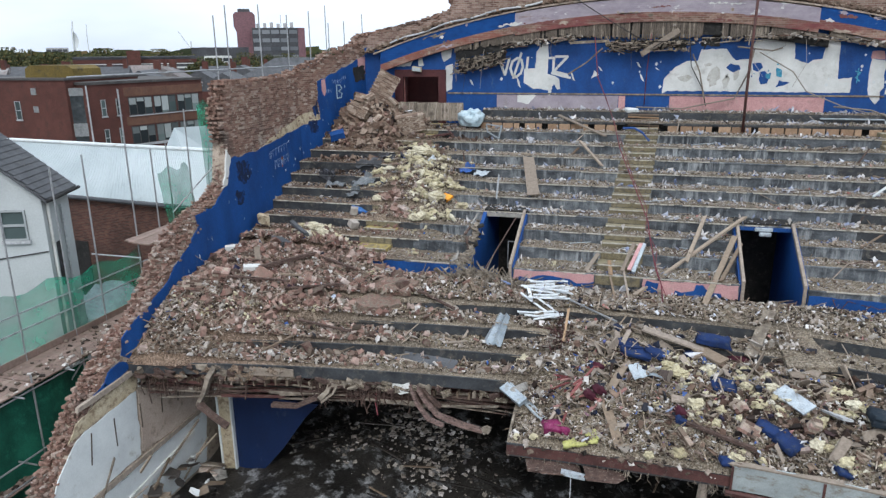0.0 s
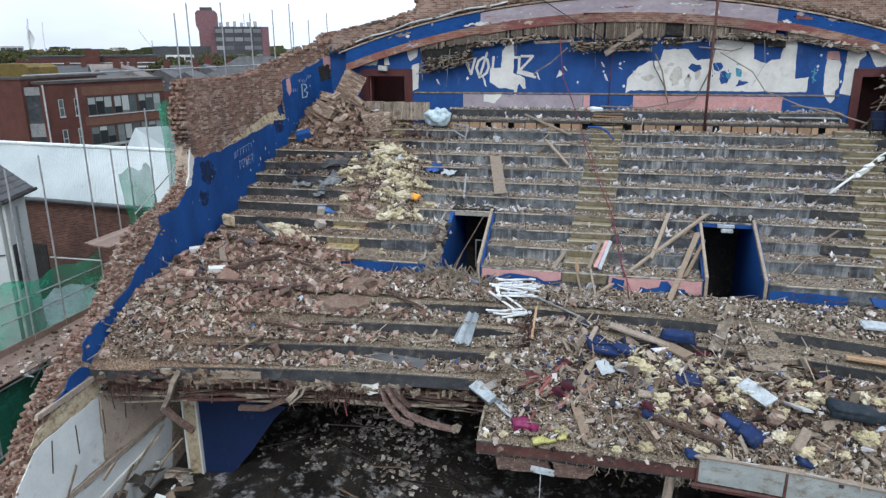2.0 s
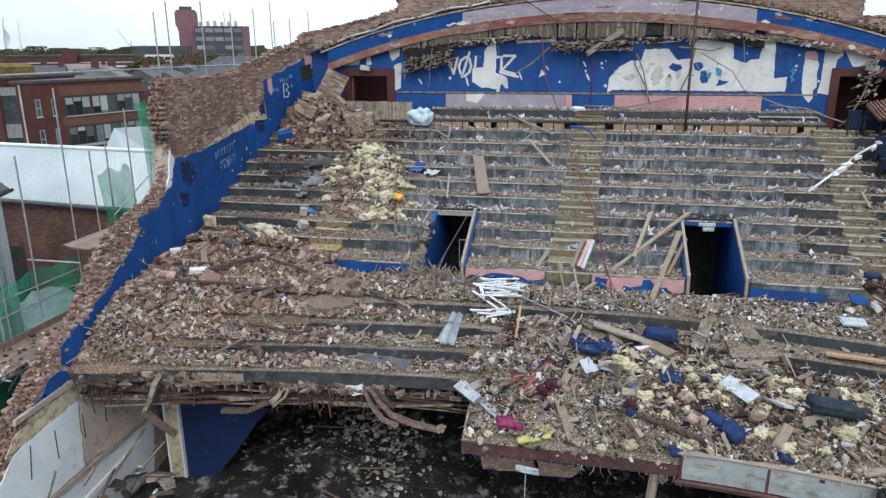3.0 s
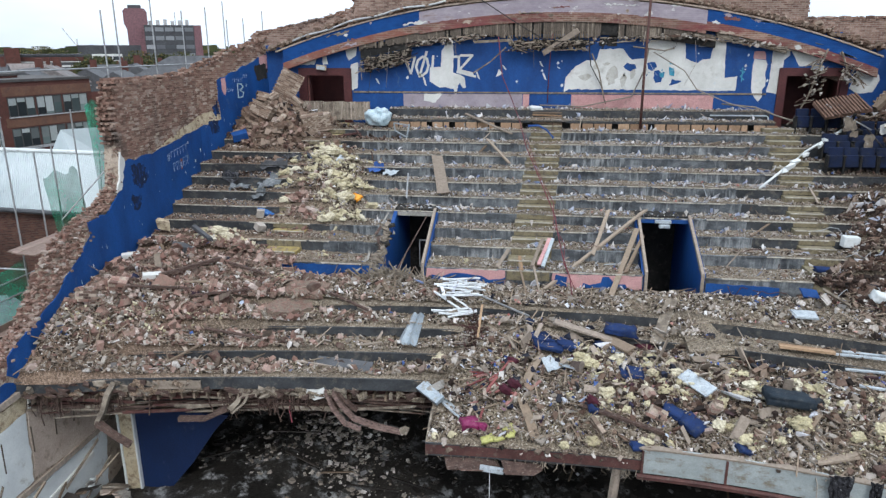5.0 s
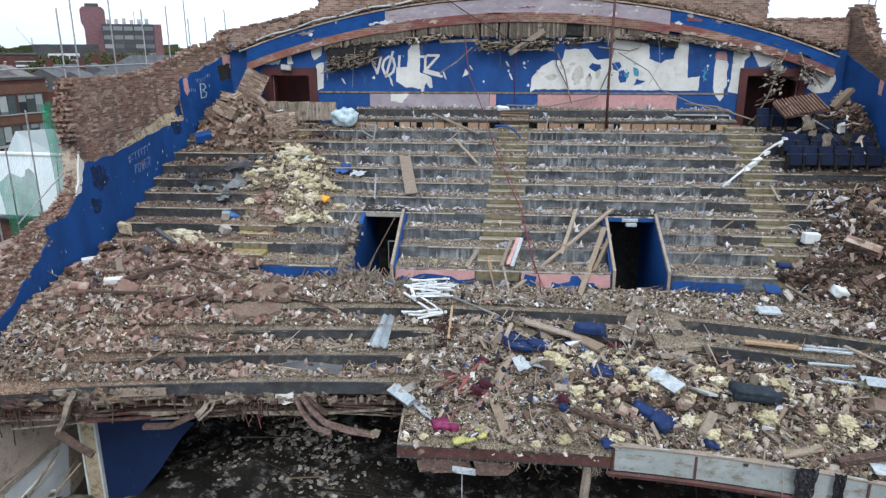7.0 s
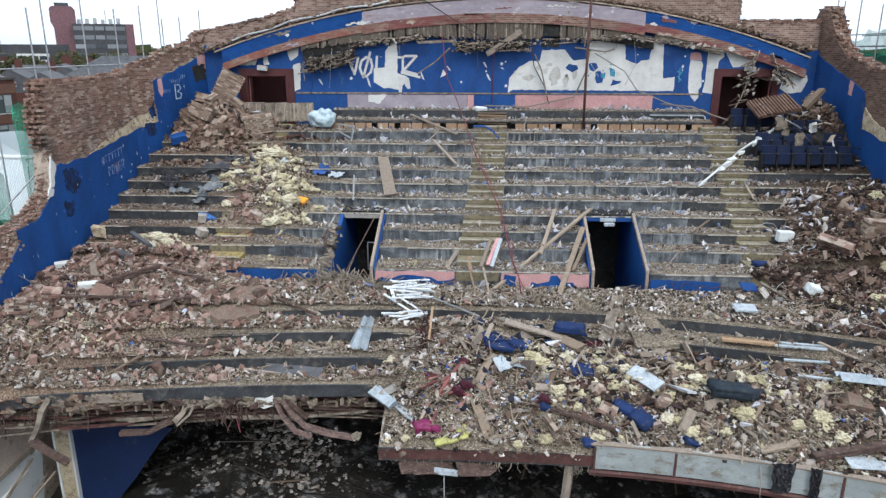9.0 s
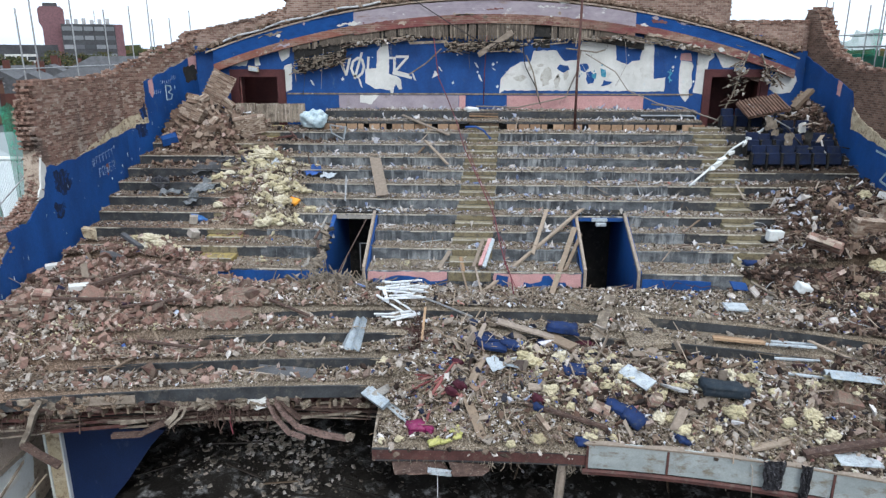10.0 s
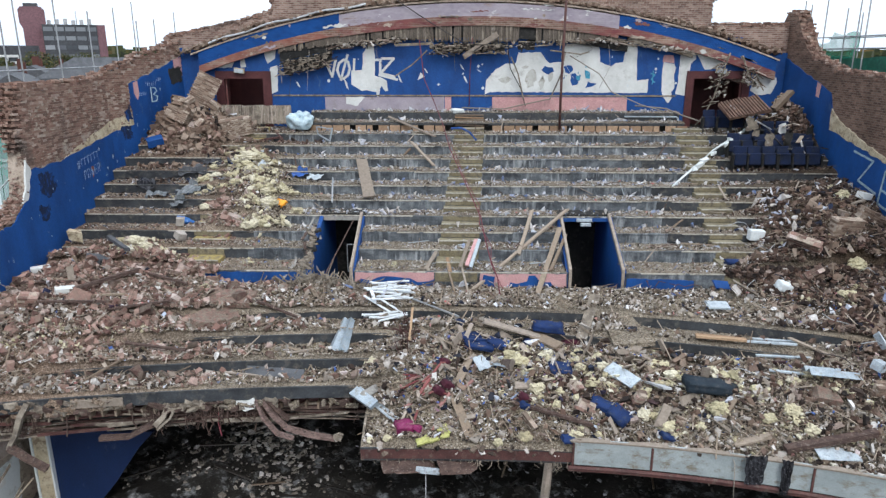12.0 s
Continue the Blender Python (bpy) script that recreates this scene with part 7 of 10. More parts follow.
for x, y0, y1, z in ((-15.1, 19.0, 40.5, 14.45), (-16.44, 13, 28, 8.05), (-16.44, 13, 28, 7.55), (-16.44, 13, 24, 6.6), (-15.06, 13, 18.3, 4.7), (-15.06, 13, 18.0, 4.1), (-15.06, 13, 18.2, 6.5)):
    part("ledger", Geo().tube([(x, y0, z), (x, y1, z)], 0.025), M_STEEL, sc)
for y in (14.4, 15.6, 17.3, 19.2, 20.5, 22.4, 23.6, 25.7):
    for z in (6.55, 8.9 if y > 20 else 4.6):
        part("transom", Geo().tube([(-16.6, y, z), (-14.75, y, z)], 0.025), M_STEEL, sc)
for y0, y1, z0, z1 in ((15.6, 17.3, 6.6, 4.2), (17.0, 18.0, 4.2, 6.5), (22.4, 24.4, 6.7, 8.6), (24.4, 25.7, 9.4, 11.2)):
    part("brace", Geo().tube([(-16.38, y0, z0), (-15.1, y1, z1)], 0.025), M_STEEL, sc)
M_BOARD = pieces("scaffold_board", [(0, (0.15, 0.105, 0.088)), (0.5, (0.215, 0.155, 0.13)), (1, (0.27, 0.205, 0.17))], 0.9, 0.35, 10, 0.5)
for i in range(6):
    for y0, y1 in ((12.5, 16.2), (16.25, 20.2), (20.25, 24.0)):
        part("deck_board", Geo().box((-16.3 + i * 0.235, (y0 + y1) / 2, 6.63 + rng.uniform(0, 0.012)), (0.225, y1 - y0, 0.04)), M_BOARD, sc)
for i in range(6):
    part("deck_board", Geo().box((-16.3 + i * 0.235, 24.0 + rng.uniform(-.2, .2), 9.0 + rng.uniform(0, 0.012)), (0.225, 4.6, 0.04)), M_BOARD, sc)
    part("deck_board", Geo().box((-16.3 + i * 0.235, 14.6, 4.05), (0.225, 3.9, 0.04)), M_BOARD, sc)
part("toe_board", Geo().span(-16.42, -16.38, 12.5, 24, 6.66, 6.86), M_BOARD, sc)


dv, df = [], []
for i in range(1000):
    low = rng.random() < 0.3
    x, y = -16.35 + 1.35 * rng.random() ** 0.7, (rng.uniform(12.6, 16.4) if low else rng.uniform(12.5, 23.9))
    s = 0.012 + 0.1 * rng.random() ** 4
    g0 = Geo().box((x, y, (4.07 if low else 6.66) + s * 0.25), (s * 1.4, s, s * 0.6), Euler((rng.gauss(0, .3), rng.gauss(0, .3), rng.uniform(0, 3))).to_matrix(), 0.2, rng)
    n0 = len(dv)
    dv += g0.v
    df += [tuple(k + n0 for k in f) for f in g0.f]
tagged(new("deck_rubble", solid("deck_rubble", dv, df, M_DUSTCHIP)), "brick chips and dust lying on the scaffold boards", "rubble", kind="stuff")


def net(pts_top, pts_bot, n=24, m=8, sag=0.06, seed=1):
    r = random.Random(seed)
    rows = []
    for j in range(m + 1):
        row = []
        for i in range(n + 1):
            a, b = Vector(pts_top[0]).lerp(Vector(pts_top[1]), i / n), Vector(pts_bot[0]).lerp(Vector(pts_bot[1]), i / n)
            p = a.lerp(b, j / m)
            p.x += sag * (math.sin(i * 1.9 + seed) * 0.6 + math.sin(i * 0.7 + j * 0.5 + seed) + r.uniform(-.3, .3))
            p.z += (0.12 * math.sin(i * 1.3 + seed) if j == 0 else 0)
            row.append(tuple(p))
        rows.append(row)
    # nets 3 and 8 hang in shade, painted by the dark material
    part("netting", Geo().sheet(rows), M_NETDARK if seed in (3, 8) else M_NET, sc, "green debris netting", smooth=True)


net(((-16.5, 13, 8.75), (-16.5, 22.6, 8.45)), ((-16.5, 13, 6.7), (-16.5, 22.6, 6.7)), seed=2)
net(((-16.5, 12.5, 6.5), (-16.5, 18.6, 6.5)), ((-16.5, 12.5, 2.2), (-16.5, 18.6, 2.2)), seed=3)
net(((-16.45, 24.0, 11.0), (-16.45, 25.8, 11.0)), ((-16.45, 24.2, 8.7), (-16.45, 25.8, 9.2)), 10, seed=4)
net(((-16.45, 26.7, 13.2), (-16.45, 27.8, 13.2)), ((-16.45, 26.7, 9.6), (-16.45, 27.6, 9.6)), 8, seed=5)
net(((-15.3, 13, 6.4), (-15.3, 18.4, 6.4)), ((-15.3, 13, 2.2), (-15.3, 18.4, 2.2)), seed=8)
# pale blue sheeting laid over the yard beyond the net
yard = thing("sheeted_stack", "pale blue sheeting over a stack in the yard", "stack", at=(-18.6, 24, 2))
rows = [[(-20.6 + 0.26 * i, 22.5 + 0.3 * j, 6.05 + 0.1 * math.sin(i * 1.7 + j) + 0.08 * math.sin(j * 2.1) - 0.06 * i) for i in range(13)] for j in range(12)]
part("sheeting", Geo().sheet(rows), M_PAPER, yard, smooth=True)
part("stack", Geo().span(-20.5, -17.6, 22.6, 25.7, 1.95, 5.0), M_GREY, yard)

# scaffold beyond the other wall
sr = scaffold("scaffold", "galvanised tube scaffold rising behind the brick wall", 16.2, 14.9, [(31.0, 15.5), (33.5, 16.6), (28.5, 16.8)], [(37.0, 16.85), (35.8, 17.2), (35.2, 17.0), (33.85, 17.9), (32.2, 16.7), (31.3, 18.4), (30.7, 18.4), (34.0, 15.3), (28.6, 17.5), (26, 17.5)], 1)
for z in (15.6, 15.15):
    part("ledger", Geo().tube([(14.9, 26, z + 0.05), (14.9, 36, z)], 0.025), M_STEEL, sr)
    part("ledger", Geo().tube([(16.2, 26, z + 0.05), (16.2, 36, z)], 0.025), M_STEEL, sr)
rows = [[(14.95 + 0.05 * math.sin(i * 1.7 + j), 31.2 + i * 0.25, (15.75 if i < 9 else 15.4) - 1.0 * j / 6 + 0.06 * math.sin(i)) for i in range(17)] for j in range(7)]
part("netting", Geo().sheet(rows), M_NET, sr, "green debris netting", smooth=True)
rows = [[(15.0 + 0.05 * math.sin(i * 1.7 + j), 26 + i * 0.5, 14.85 - 3 * j / 6 + 0.04 * math.sin(i * 1.1)) for i in range(22)] for j in range(7)]
part("sheeting", Geo().sheet(rows), M_NETDARK, sr, "dark green sheeting", smooth=True)

# ---- rubble ----
MOUNDS = [(-10.7, 30.2, 1.4, 1.3, 0.45), (-11.5, 31.2, 0.8, 1.1, 0.35), (-9.3, 30.6, 1.0, 0.9, 0.2), (-8.6, 20.2, 2.2, 1.3, 0.07), (-12.2, 21.9, 1.5, 1.6, 0.42), (-10.9, 20.6, 2.4, 1.8, 0.24), (-6.0, 20.3, 2.6, 1.2, 0.05), (-10.0, 22.9, 1.6, 0.8, 0.15),
          (-12.2, 18.6, 1.4, 1.3, 0.3), (-7.0, 21.7, 3.0, 0.8, 0.2), (-8.2, 26.2, 1.1, 2.2, 0.16), (-7.0, 27.0, 0.9, 1.5, 0.12), (-4.4, 22.1, 0.9, 0.6, 0.28), (-2.4, 22.0, 1.2, 0.6, 0.12)]
MOUNDS += [(-7.9, 27.9, 0.8, 0.8, 0.24), (-7.0, 26.5, 0.8, 0.9, 0.24), (-6.5, 25.3, 0.45, 0.7, 0.2), (-10.2, 23.6, 0.9, 0.5, 0.2), (-10.6, 22.2, 2.0, 0.6, 0.42), (-8.0, 22.3, 1.2, 0.5, 0.2)]
MOUNDS += [(4.6, 22.0, 1.1, 0.6, 0.18), (2.0, 18.6, 2.2, 1.1, 0.36), (5.5, 18.0, 2.8, 1.1, 0.38), (9.5, 17.6, 2.8, 1.3, 0.36), (-1.2, 18.8, 1.3, 1.6, 0.3), (0.5, 20.2, 1.6, 0.8, 0.07),
          (12.5, 25.0, 1.5, 1.7, 0.65), (11.2, 23.4, 1.8, 1.3, 0.6), (12.9, 28.2, 0.6, 1.2, 0.08), (12.4, 21.2, 1.8, 1.5, 0.55), (10.4, 25.6, 1.0, 1.4, 0.22),
          (12.2, 30.4, 0.9, 0.8, 0.85), (7.6, 21.9, 1.5, 0.5, 0.14), (9.0, 22.6, 1.3, 0.8, 0.25), (3.9, 20.8, 0.5, 1.0, 0.16)]


def mound(x, y):
    h = np.zeros_like(x)
    for mx, my, rx, ry, mh in MOUNDS:
        h = h + mh * np.exp(-((x - mx) / rx) ** 2 - ((y - my) / ry) ** 2)
    return h


def wob(x, y, s, k):
    """Cheap smooth unevenness."""
    return (np.sin(x * s + 1.7 * k) * np.sin(y * s * 1.13 + 2.3 * k + x * s * 0.31) + np.sin(x * s * 2.3 + y * s * 1.9 + k) * 0.5 + np.sin(x * s * 4.1 - y * s * 3.3 + 2 * k) * 0.3) / 1.8


def bare(x, y):
    """tread_z for arrays."""
    z = np.full(x.shape, LOW[-1][1])
    yb = y + bow(x)
    for yy, zz in reversed(LOW):
        z = np.where(yb >= yy, zz, z)
    for yy, zz in reversed(UP):
        z = np.where(y >= yy, zz, z)
    mid = (x > -6.3) & (x < 8.5)
    z = np.where((y >= 30.76) & mid, 12.36, z)
    return np.where((y >= 31.5) & mid, 12.68, z)


def behind(x, y):
    """Distance behind the nosing of the tread that a place lies on (none on the aisle and the top landing)."""
    d = np.zeros(x.shape)
    yb = y + bow(x)
    for yy, _ in reversed(LOW[1:]):
        d = np.where((yb >= yy) & (yb < LOW[0][0]), yb - yy, d)
    for yy, _ in reversed(UP):
        d = np.where((y >= yy) & (y < 30.7), y - yy, d)
    return d


def layer(x, y):
    """Thickness of the rubble that lies on the concrete."""
    m = mound(x, y)
    fill = np.clip((m - 0.06) / 0.22, 0, 1) * np.where((y < 22.9) | (y > 23.0), 1.0, 0.0)
    t = fill * np.clip(behind(x, y), 0, 0.78) / 0.78 * 0.35 + 0.035 + 0.03 * wob(x, y, 1.3, 1) + 0.02 * wob(x, y, 5.1, 2) + 0.012 * wob(x, y, 13.0, 3)
    t = t + np.where(y + bow(x) < 22.9, 0.03, 0.0) + m * (1 + 0.25 * wob(x, y, 4.0, 4) + 0.15 * wob(x, y, 9.0, 5))
    return np.maximum(t, -0.02)


lv, lf, ln = [], [], 0
dx = 0.07


def lay_strip(x0, x1, yf, yr, zt, zl, curved, ny):
    """Rubble on one tread, heaped a little against the riser behind and spilling over the nosing where it is deep."""
    global ln
    xs = np.arange(x0, x1 + dx, dx)
    off = bow(xs) if curved else np.zeros_like(xs)
    cols = []
    yn = yf - off
    deep = layer(xs, yn)
    spill = np.clip((deep - 0.12) / 0.2, 0, 1) * 0.35
    cols.append((yn - 0.02 - 0.3 * spill, np.where(spill > 0, zl + (zt - zl) * (1 - spill) * 0.9 + deep * 0.7 * spill, zt - 0.03)))
    for j in range(ny):
        f = j / (ny - 1)
        y = yf + 0.015 + (yr - yf + 0.02) * f - off
        t = layer(xs, y) * min(1.0, 0.35 + 2.2 * f) + 0.035 * max(0.0, f - 0.6)
        cols.append((y, zt + t - 0.012))
    ys, zs = np.stack([c[0] for c in cols]), np.stack([c[1] for c in cols])
    w, h = len(xs), len(cols)
    lv.append(np.stack([np.broadcast_to(xs, (h, w)), ys, zs], -1).reshape(-1, 3))
    i = (np.arange(h - 1)[:, None] * w + np.arange(w - 1)[None]).ravel() + ln
    lf.append(np.stack([i, i + 1, i + w + 1, i + w], -1))
    ln += w * h


for k, (y0, z0) in enumerate(UP):
    zl = UP[k + 1][1] if k + 1 < len(UP) else FLOOR_Z
    yr = UP[k - 1][0] if k else 30.76
    xl, xr = float(left_x(y0)), float(right_x(y0))
    spans = [(xl, xr)] if y0 > VOM_Y - 0.1 else [(xl, VOM[0][0] - 0.13), (VOM[0][1] + 0.13, VOM[1][0] - 0.13), (VOM[1][1] + 0.13, xr)]
    for a, b in spans:
        lay_strip(a, b, y0, yr, z0, zl, False, 11)
lay_strip(float(left_x(31)), -6.3, 30.76, 32.25, 12.0, 11.9, False, 14)
lay_strip(8.5, float(right_x(31)), 30.76, 32.25, 12.0, 11.9, False, 14)
lay_strip(-6.3, 8.5, 30.78, 31.5, 12.36, 12.2, False, 8)
lay_strip(-6.3, 8.5, 31.52, 32.28, 12.68, 12.4, False, 8)
lay_strip(-12.9, 13.1, 21.1, 22.92, 8.2, 7.83, True, 26)
for k in range(1, len(LOW)):
    lay_strip(-12.9 if k <= 3 else BREAK_X + 0.02, 13.1, LOW[k][0], LOW[k - 1][0], LOW[k][1], LOW[k + 1][1] if k + 1 < len(LOW) else LOW[k][1] - 0.15, True, 11)
rubble = tagged(new("rubble_bed", solid("rubble_bed", np.concatenate(lv), np.concatenate(lf), M_DEBRIS)), "layer of dusty tan rubble lying on the terrace", "rubble", kind="stuff")
rubble.data.shade_smooth()

RNG = np.random.default_rng(7)


def turns(n, flat=0.0):
    """Random rotation matrices; flat keeps pieces near level."""
    a = RNG.uniform(0, 2 * np.pi, n)
    tx, ty = RNG.normal(0, 1, n) * (1.0 - flat) * 1.2 + RNG.normal(0, 0.15, n), RNG.normal(0, 1, n) * (1.0 - flat) * 1.2 + RNG.normal(0, 0.15, n)
    ca, sa, cx, sx, cy, sy = np.cos(a), np.sin(a), np.cos(tx), np.sin(tx), np.cos(ty), np.sin(ty)
    z, o = np.zeros(n), np.ones(n)
    rz = np.stack([ca, -sa, z, sa, ca, z, z, z, o], -1).reshape(-1, 3, 3)
    rx = np.stack([o, z, z, z, cx, -sx, z, sx, cx], -1).reshape(-1, 3, 3)
    ry = np.stack([cy, z, sy, z, o, z, -sy, z, cy], -1).reshape(-1, 3, 3)
    return rz @ rx @ ry


CUBE = np.array([[x, y, z] for z in (-1, 1) for x, y in ((-1, -1), (1, -1), (1, 1), (-1, 1))], float) / 2
CUBE_F = np.array([(3, 2, 1, 0), (4, 5, 6, 7), (0, 1, 5, 4), (1, 2, 6, 5), (2, 3, 7, 6), (3, 0, 4, 7)])


def allowed(x, y):
    """On the terrace, off the stairwells."""
    yb = y + bow(x)
    ok = (x > left_x(y) + 0.1) & (x < right_x(y) - 0.1) & (y < 32.2) & (yb > 17.2)
    ok &= ~((yb < 18.85) & (x < BREAK_X + 0.05))
    for a, b in VOM:
        ok &= ~((x > a - 0.12) & (x < b + 0.12) & (y > 22.75) & (y < VOM_Y))
    return ok


def near_nosing(x, y):
    """Distance behind the nosing of the tread that a place lies on."""
    d = np.full(x.shape, 9.0)
    yb = y + bow(x)
    for yy, _ in UP:
        d = np.where(y >= yy, np.minimum(d, y - yy), d)
    for yy, _ in LOW:
        d = np.where((yb >= yy) & (y < 22.9), np.minimum(d, yb - yy), d)
    return d


def scatter(n, weight):
    """n places on the terrace, with a likelihood weight(x, y) between 0 and 1."""
    px, py = np.zeros(0), np.zeros(0)
    for _ in range(60):
        x, y = RNG.uniform(-13.8, 13.5, 40000), RNG.uniform(15.2, 32.2, 40000)
        k = allowed(x, y) & (RNG.random(40000) < weight(x, y) * swept(x, y)) & ((near_nosing(x, y) > 0.05) | (mound(x, y) > 0.15))
        px, py = np.concatenate([px, x[k]]), np.concatenate([py, y[k]])
        if len(px) >= n:
            break
    return px[:n], py[:n]


def swept(x, y):
    """Stretches of the lower rows where little rubble stuck."""
    yb = y + bow(x)
    w = np.ones(x.shape)
    w = np.where((x > 4.5) & (x < 9.3) & (yb > 19.75) & (yb < 21.08), 0.12, w)
    w = np.where((x > 0.9) & (x < 3.3) & (yb > 20.3) & (yb < 21.08), 0.35, w)
    w = np.where((x > -6.2) & (x < -2.6) & (yb > 18.8) & (yb < 21.08), 0.5, w)
    w = np.where((x > 1.0) & (x < 8) & (yb > 21.1) & (yb < 22.9), 0.5, w)
    return w


def ground_z(x, y):
    return bare(x, y) + np.maximum(layer(x, y), 0.0) - 0.012


CHIP = np.array([[0.5, 0, 0], [-0.25, 0.43, 0], [-0.25, -0.43, 0], [0, 0, 0.5], [0, 0, -0.5]])
CHIP_F = np.array([(0, 1, 3), (1, 2, 3), (2, 0, 3), (1, 0, 4), (2, 1, 4), (0, 2, 4)])


def heap(name, label, mat, n, weight, size, flat=0.0, sink=0.15, jit=0.18, shard=False, at=None):
    """Many loose pieces as one uncountable heap. size(n): lengths, widths and heights; at: places found already."""
    x, y = scatter(n, weight) if at is None else at[:2]
    n = len(x)
    s = size(n) * np.where(y > 22.95, np.where(mound(x, y) > 0.12, 1.0, 0.62), 1.0)[:, None]
    form, faces = (CHIP, CHIP_F) if shard else (CUBE, CUBE_F)
    v = np.broadcast_to(form, (n, len(form), 3)) + RNG.uniform(-jit, jit, (n, len(form), 3))
    v = v * s[:, None, :]
    v = np.einsum("nij,nkj->nki", turns(n, flat), v)
    low = -v[:, :, 2].min(1)
    z = (ground_z(x, y) if at is None else at[2]) + low - sink * (low * 2)
    v = v + np.stack([x, y, z], -1)[:, None, :]
    f = faces[None] + (np.arange(n) * len(form))[:, None, None]
    return tagged(new(name, solid(name, v.reshape(-1, 3), f.reshape(-1, faces.shape[1]), mat)), label, "rubble", kind="stuff")


def spot(x, y, *zones):
    w = np.zeros_like(x)
    for mx, my, rx, ry, h in zones:
        w = np.maximum(w, h * np.exp(-((x - mx) / rx) ** 2 - ((y - my) / ry) ** 2))
    return w


def sizes(lo, hi, ratio=(0.6, 0.45), power=2.0):
    def make(n):
        a = lo + (hi - lo) * RNG.random(n) ** power
        return np.stack([a, a * ratio[0] * RNG.uniform(0.6, 1.4, n), a * ratio[1] * RNG.uniform(0.5, 1.5, n)], -1)
    return make


def low_part(x, y):
    return np.where(y + bow(x) < 22.9, 1.0, 0.0)


def clumpy(x, y, s, k):
    return np.clip(0.55 + 0.7 * wob(x, y, s, k), 0.05, 1)


SPLINT = pieces("dry_splinters", [(0, (0.09, 0.07, 0.05)), (0.4, (0.2, 0.165, 0.125)), (0.75, (0.31, 0.27, 0.215)), (1, (0.48, 0.46, 0.42))], 0.9, 0.2, 20)
heap("fine_splinters", "fine dry splinters and straw-like shreds over the terrace", SPLINT, 38000, lambda x, y: clumpy(x, y, 2.4, 14) * (0.7 + 0.3 * low_part(x, y) + mound(x, y)) * np.where(x > 9.3, 0.4, 1.0), lambda n: np.stack([0.05 + 0.2 * RNG.random(n) ** 2, RNG.uniform(0.006, 0.018, n), RNG.uniform(0.005, 0.012, n)], -1), 0.75, -0.05, 0.1)
heap("broken_boards", "broken board ends and plaster slabs mixed into the heaps", M_GREYWOOD, 300, lambda x, y: spot(x, y, (3, 18.6, 4, 1.4, 1), (9.5, 18.4, 3.0, 1.6, 0.4), (11.5, 23, 1.8, 2.5, 0.3), (-8, 20.8, 4.5, 1.6, 0.35), (-0.5, 19.5, 1.5, 1.5, 0.7)), sizes(0.12, 0.5, (0.35, 0.07), 1.8), 0.45, 0.05, 0.12)
heap("dark_scraps", "dark and blue-grey torn scraps over the upper rows", pieces("slate_scrap", [(0, (0.012, 0.014, 0.018)), (0.5, (0.035, 0.04, 0.05)), (0.8, (0.07, 0.085, 0.11)), (1, (0.2, 0.21, 0.22))], 0.7, 0.3, 20), 1000, lambda x, y: spot(x, y, (-10.0, 27.2, 1.6, 0.9, 1), (-11.0, 25.8, 1.2, 1.2, 0.3)), sizes(0.05, 0.3, (0.6, 0.15), 2.2), 0.5, 0.0, 0.3, True)
heap("dark_scraps", "dark scraps and splintered bits around the broken seats", M_BROWN, 700, lambda x, y: spot(x, y, (11.4, 29.2, 1.6, 1.2, 1), (9.6, 28.6, 0.7, 0.8, 0.4)), sizes(0.04, 0.22, (0.5, 0.35), 1.8), 0.2, 0.0, 0.25)
heap("dark_scraps", "dark cloth, felt and burnt scraps in the heaps", pieces("dark_scrap", [(0, (0.006, 0.008, 0.02)), (0.4, (0.02, 0.02, 0.022)), (0.7, (0.006, 0.014, 0.04)), (0.85, (0.035, 0.012, 0.018)), (1, (0.07, 0.06, 0.05))], 0.85, 0.3, 20), 420, lambda x, y: spot(x, y, (3, 18.8, 4, 1.5, 1), (9.0, 18.6, 3.0, 1.6, 0.8), (11.5, 24, 1.8, 3, 0.7), (0.5, 20.2, 1.6, 0.9, 0.8), (-8, 21, 4.5, 1.6, 0.2), (-9.5, 28.5, 2, 1, 0.3)), sizes(0.05, 0.26, (0.6, 0.25), 1.8), 0.4, 0.15, 0.22)
heap("rubble_chips", "small tan and brown rubble chips over the terrace", M_DUSTCHIP, 44000, lambda x, y: clumpy(x, y, 2.1, 1) * (0.35 + 0.65 * low_part(x, y) + mound(x, y)) * np.where(x > 9.8, 0.25, 1.0), lambda n: sizes(0.02, 0.1)(n), 0.3)
M_STRAW = pieces("straw_crumbs", [(0, (0.06, 0.048, 0.03)), (0.3, (0.18, 0.155, 0.105)), (0.65, (0.33, 0.295, 0.215)), (0.9, (0.46, 0.43, 0.36)), (1, (0.64, 0.64, 0.61))], 0.95, 0.25, 30)
# near-black tones for crumbs added as the rubble's shaded gaps
M_DARKCRUMB = pieces("earth_crumbs", [(0, (0.008, 0.007, 0.006)), (0.5, (0.026, 0.02, 0.015)), (0.85, (0.06, 0.045, 0.034)), (1, (0.1, 0.08, 0.06))], 0.95, 0.25, 30)
heap("straw_crumbs", "pale straw-coloured crumbs and fibres over the terrace", M_STRAW, 58000, lambda x, y: clumpy(x, y, 3.3, 24) * np.where(x > 9.6, 0.2, np.where(x < -9.0, 0.25, 1.0)) * (0.9 - np.where(x < -4.0, 0.55, 0.3) * low_part(x, y)), lambda n: sizes(0.015, 0.085, (0.6, 0.5), 2.0)(n), 0.5, 0.0, 0.2, True)
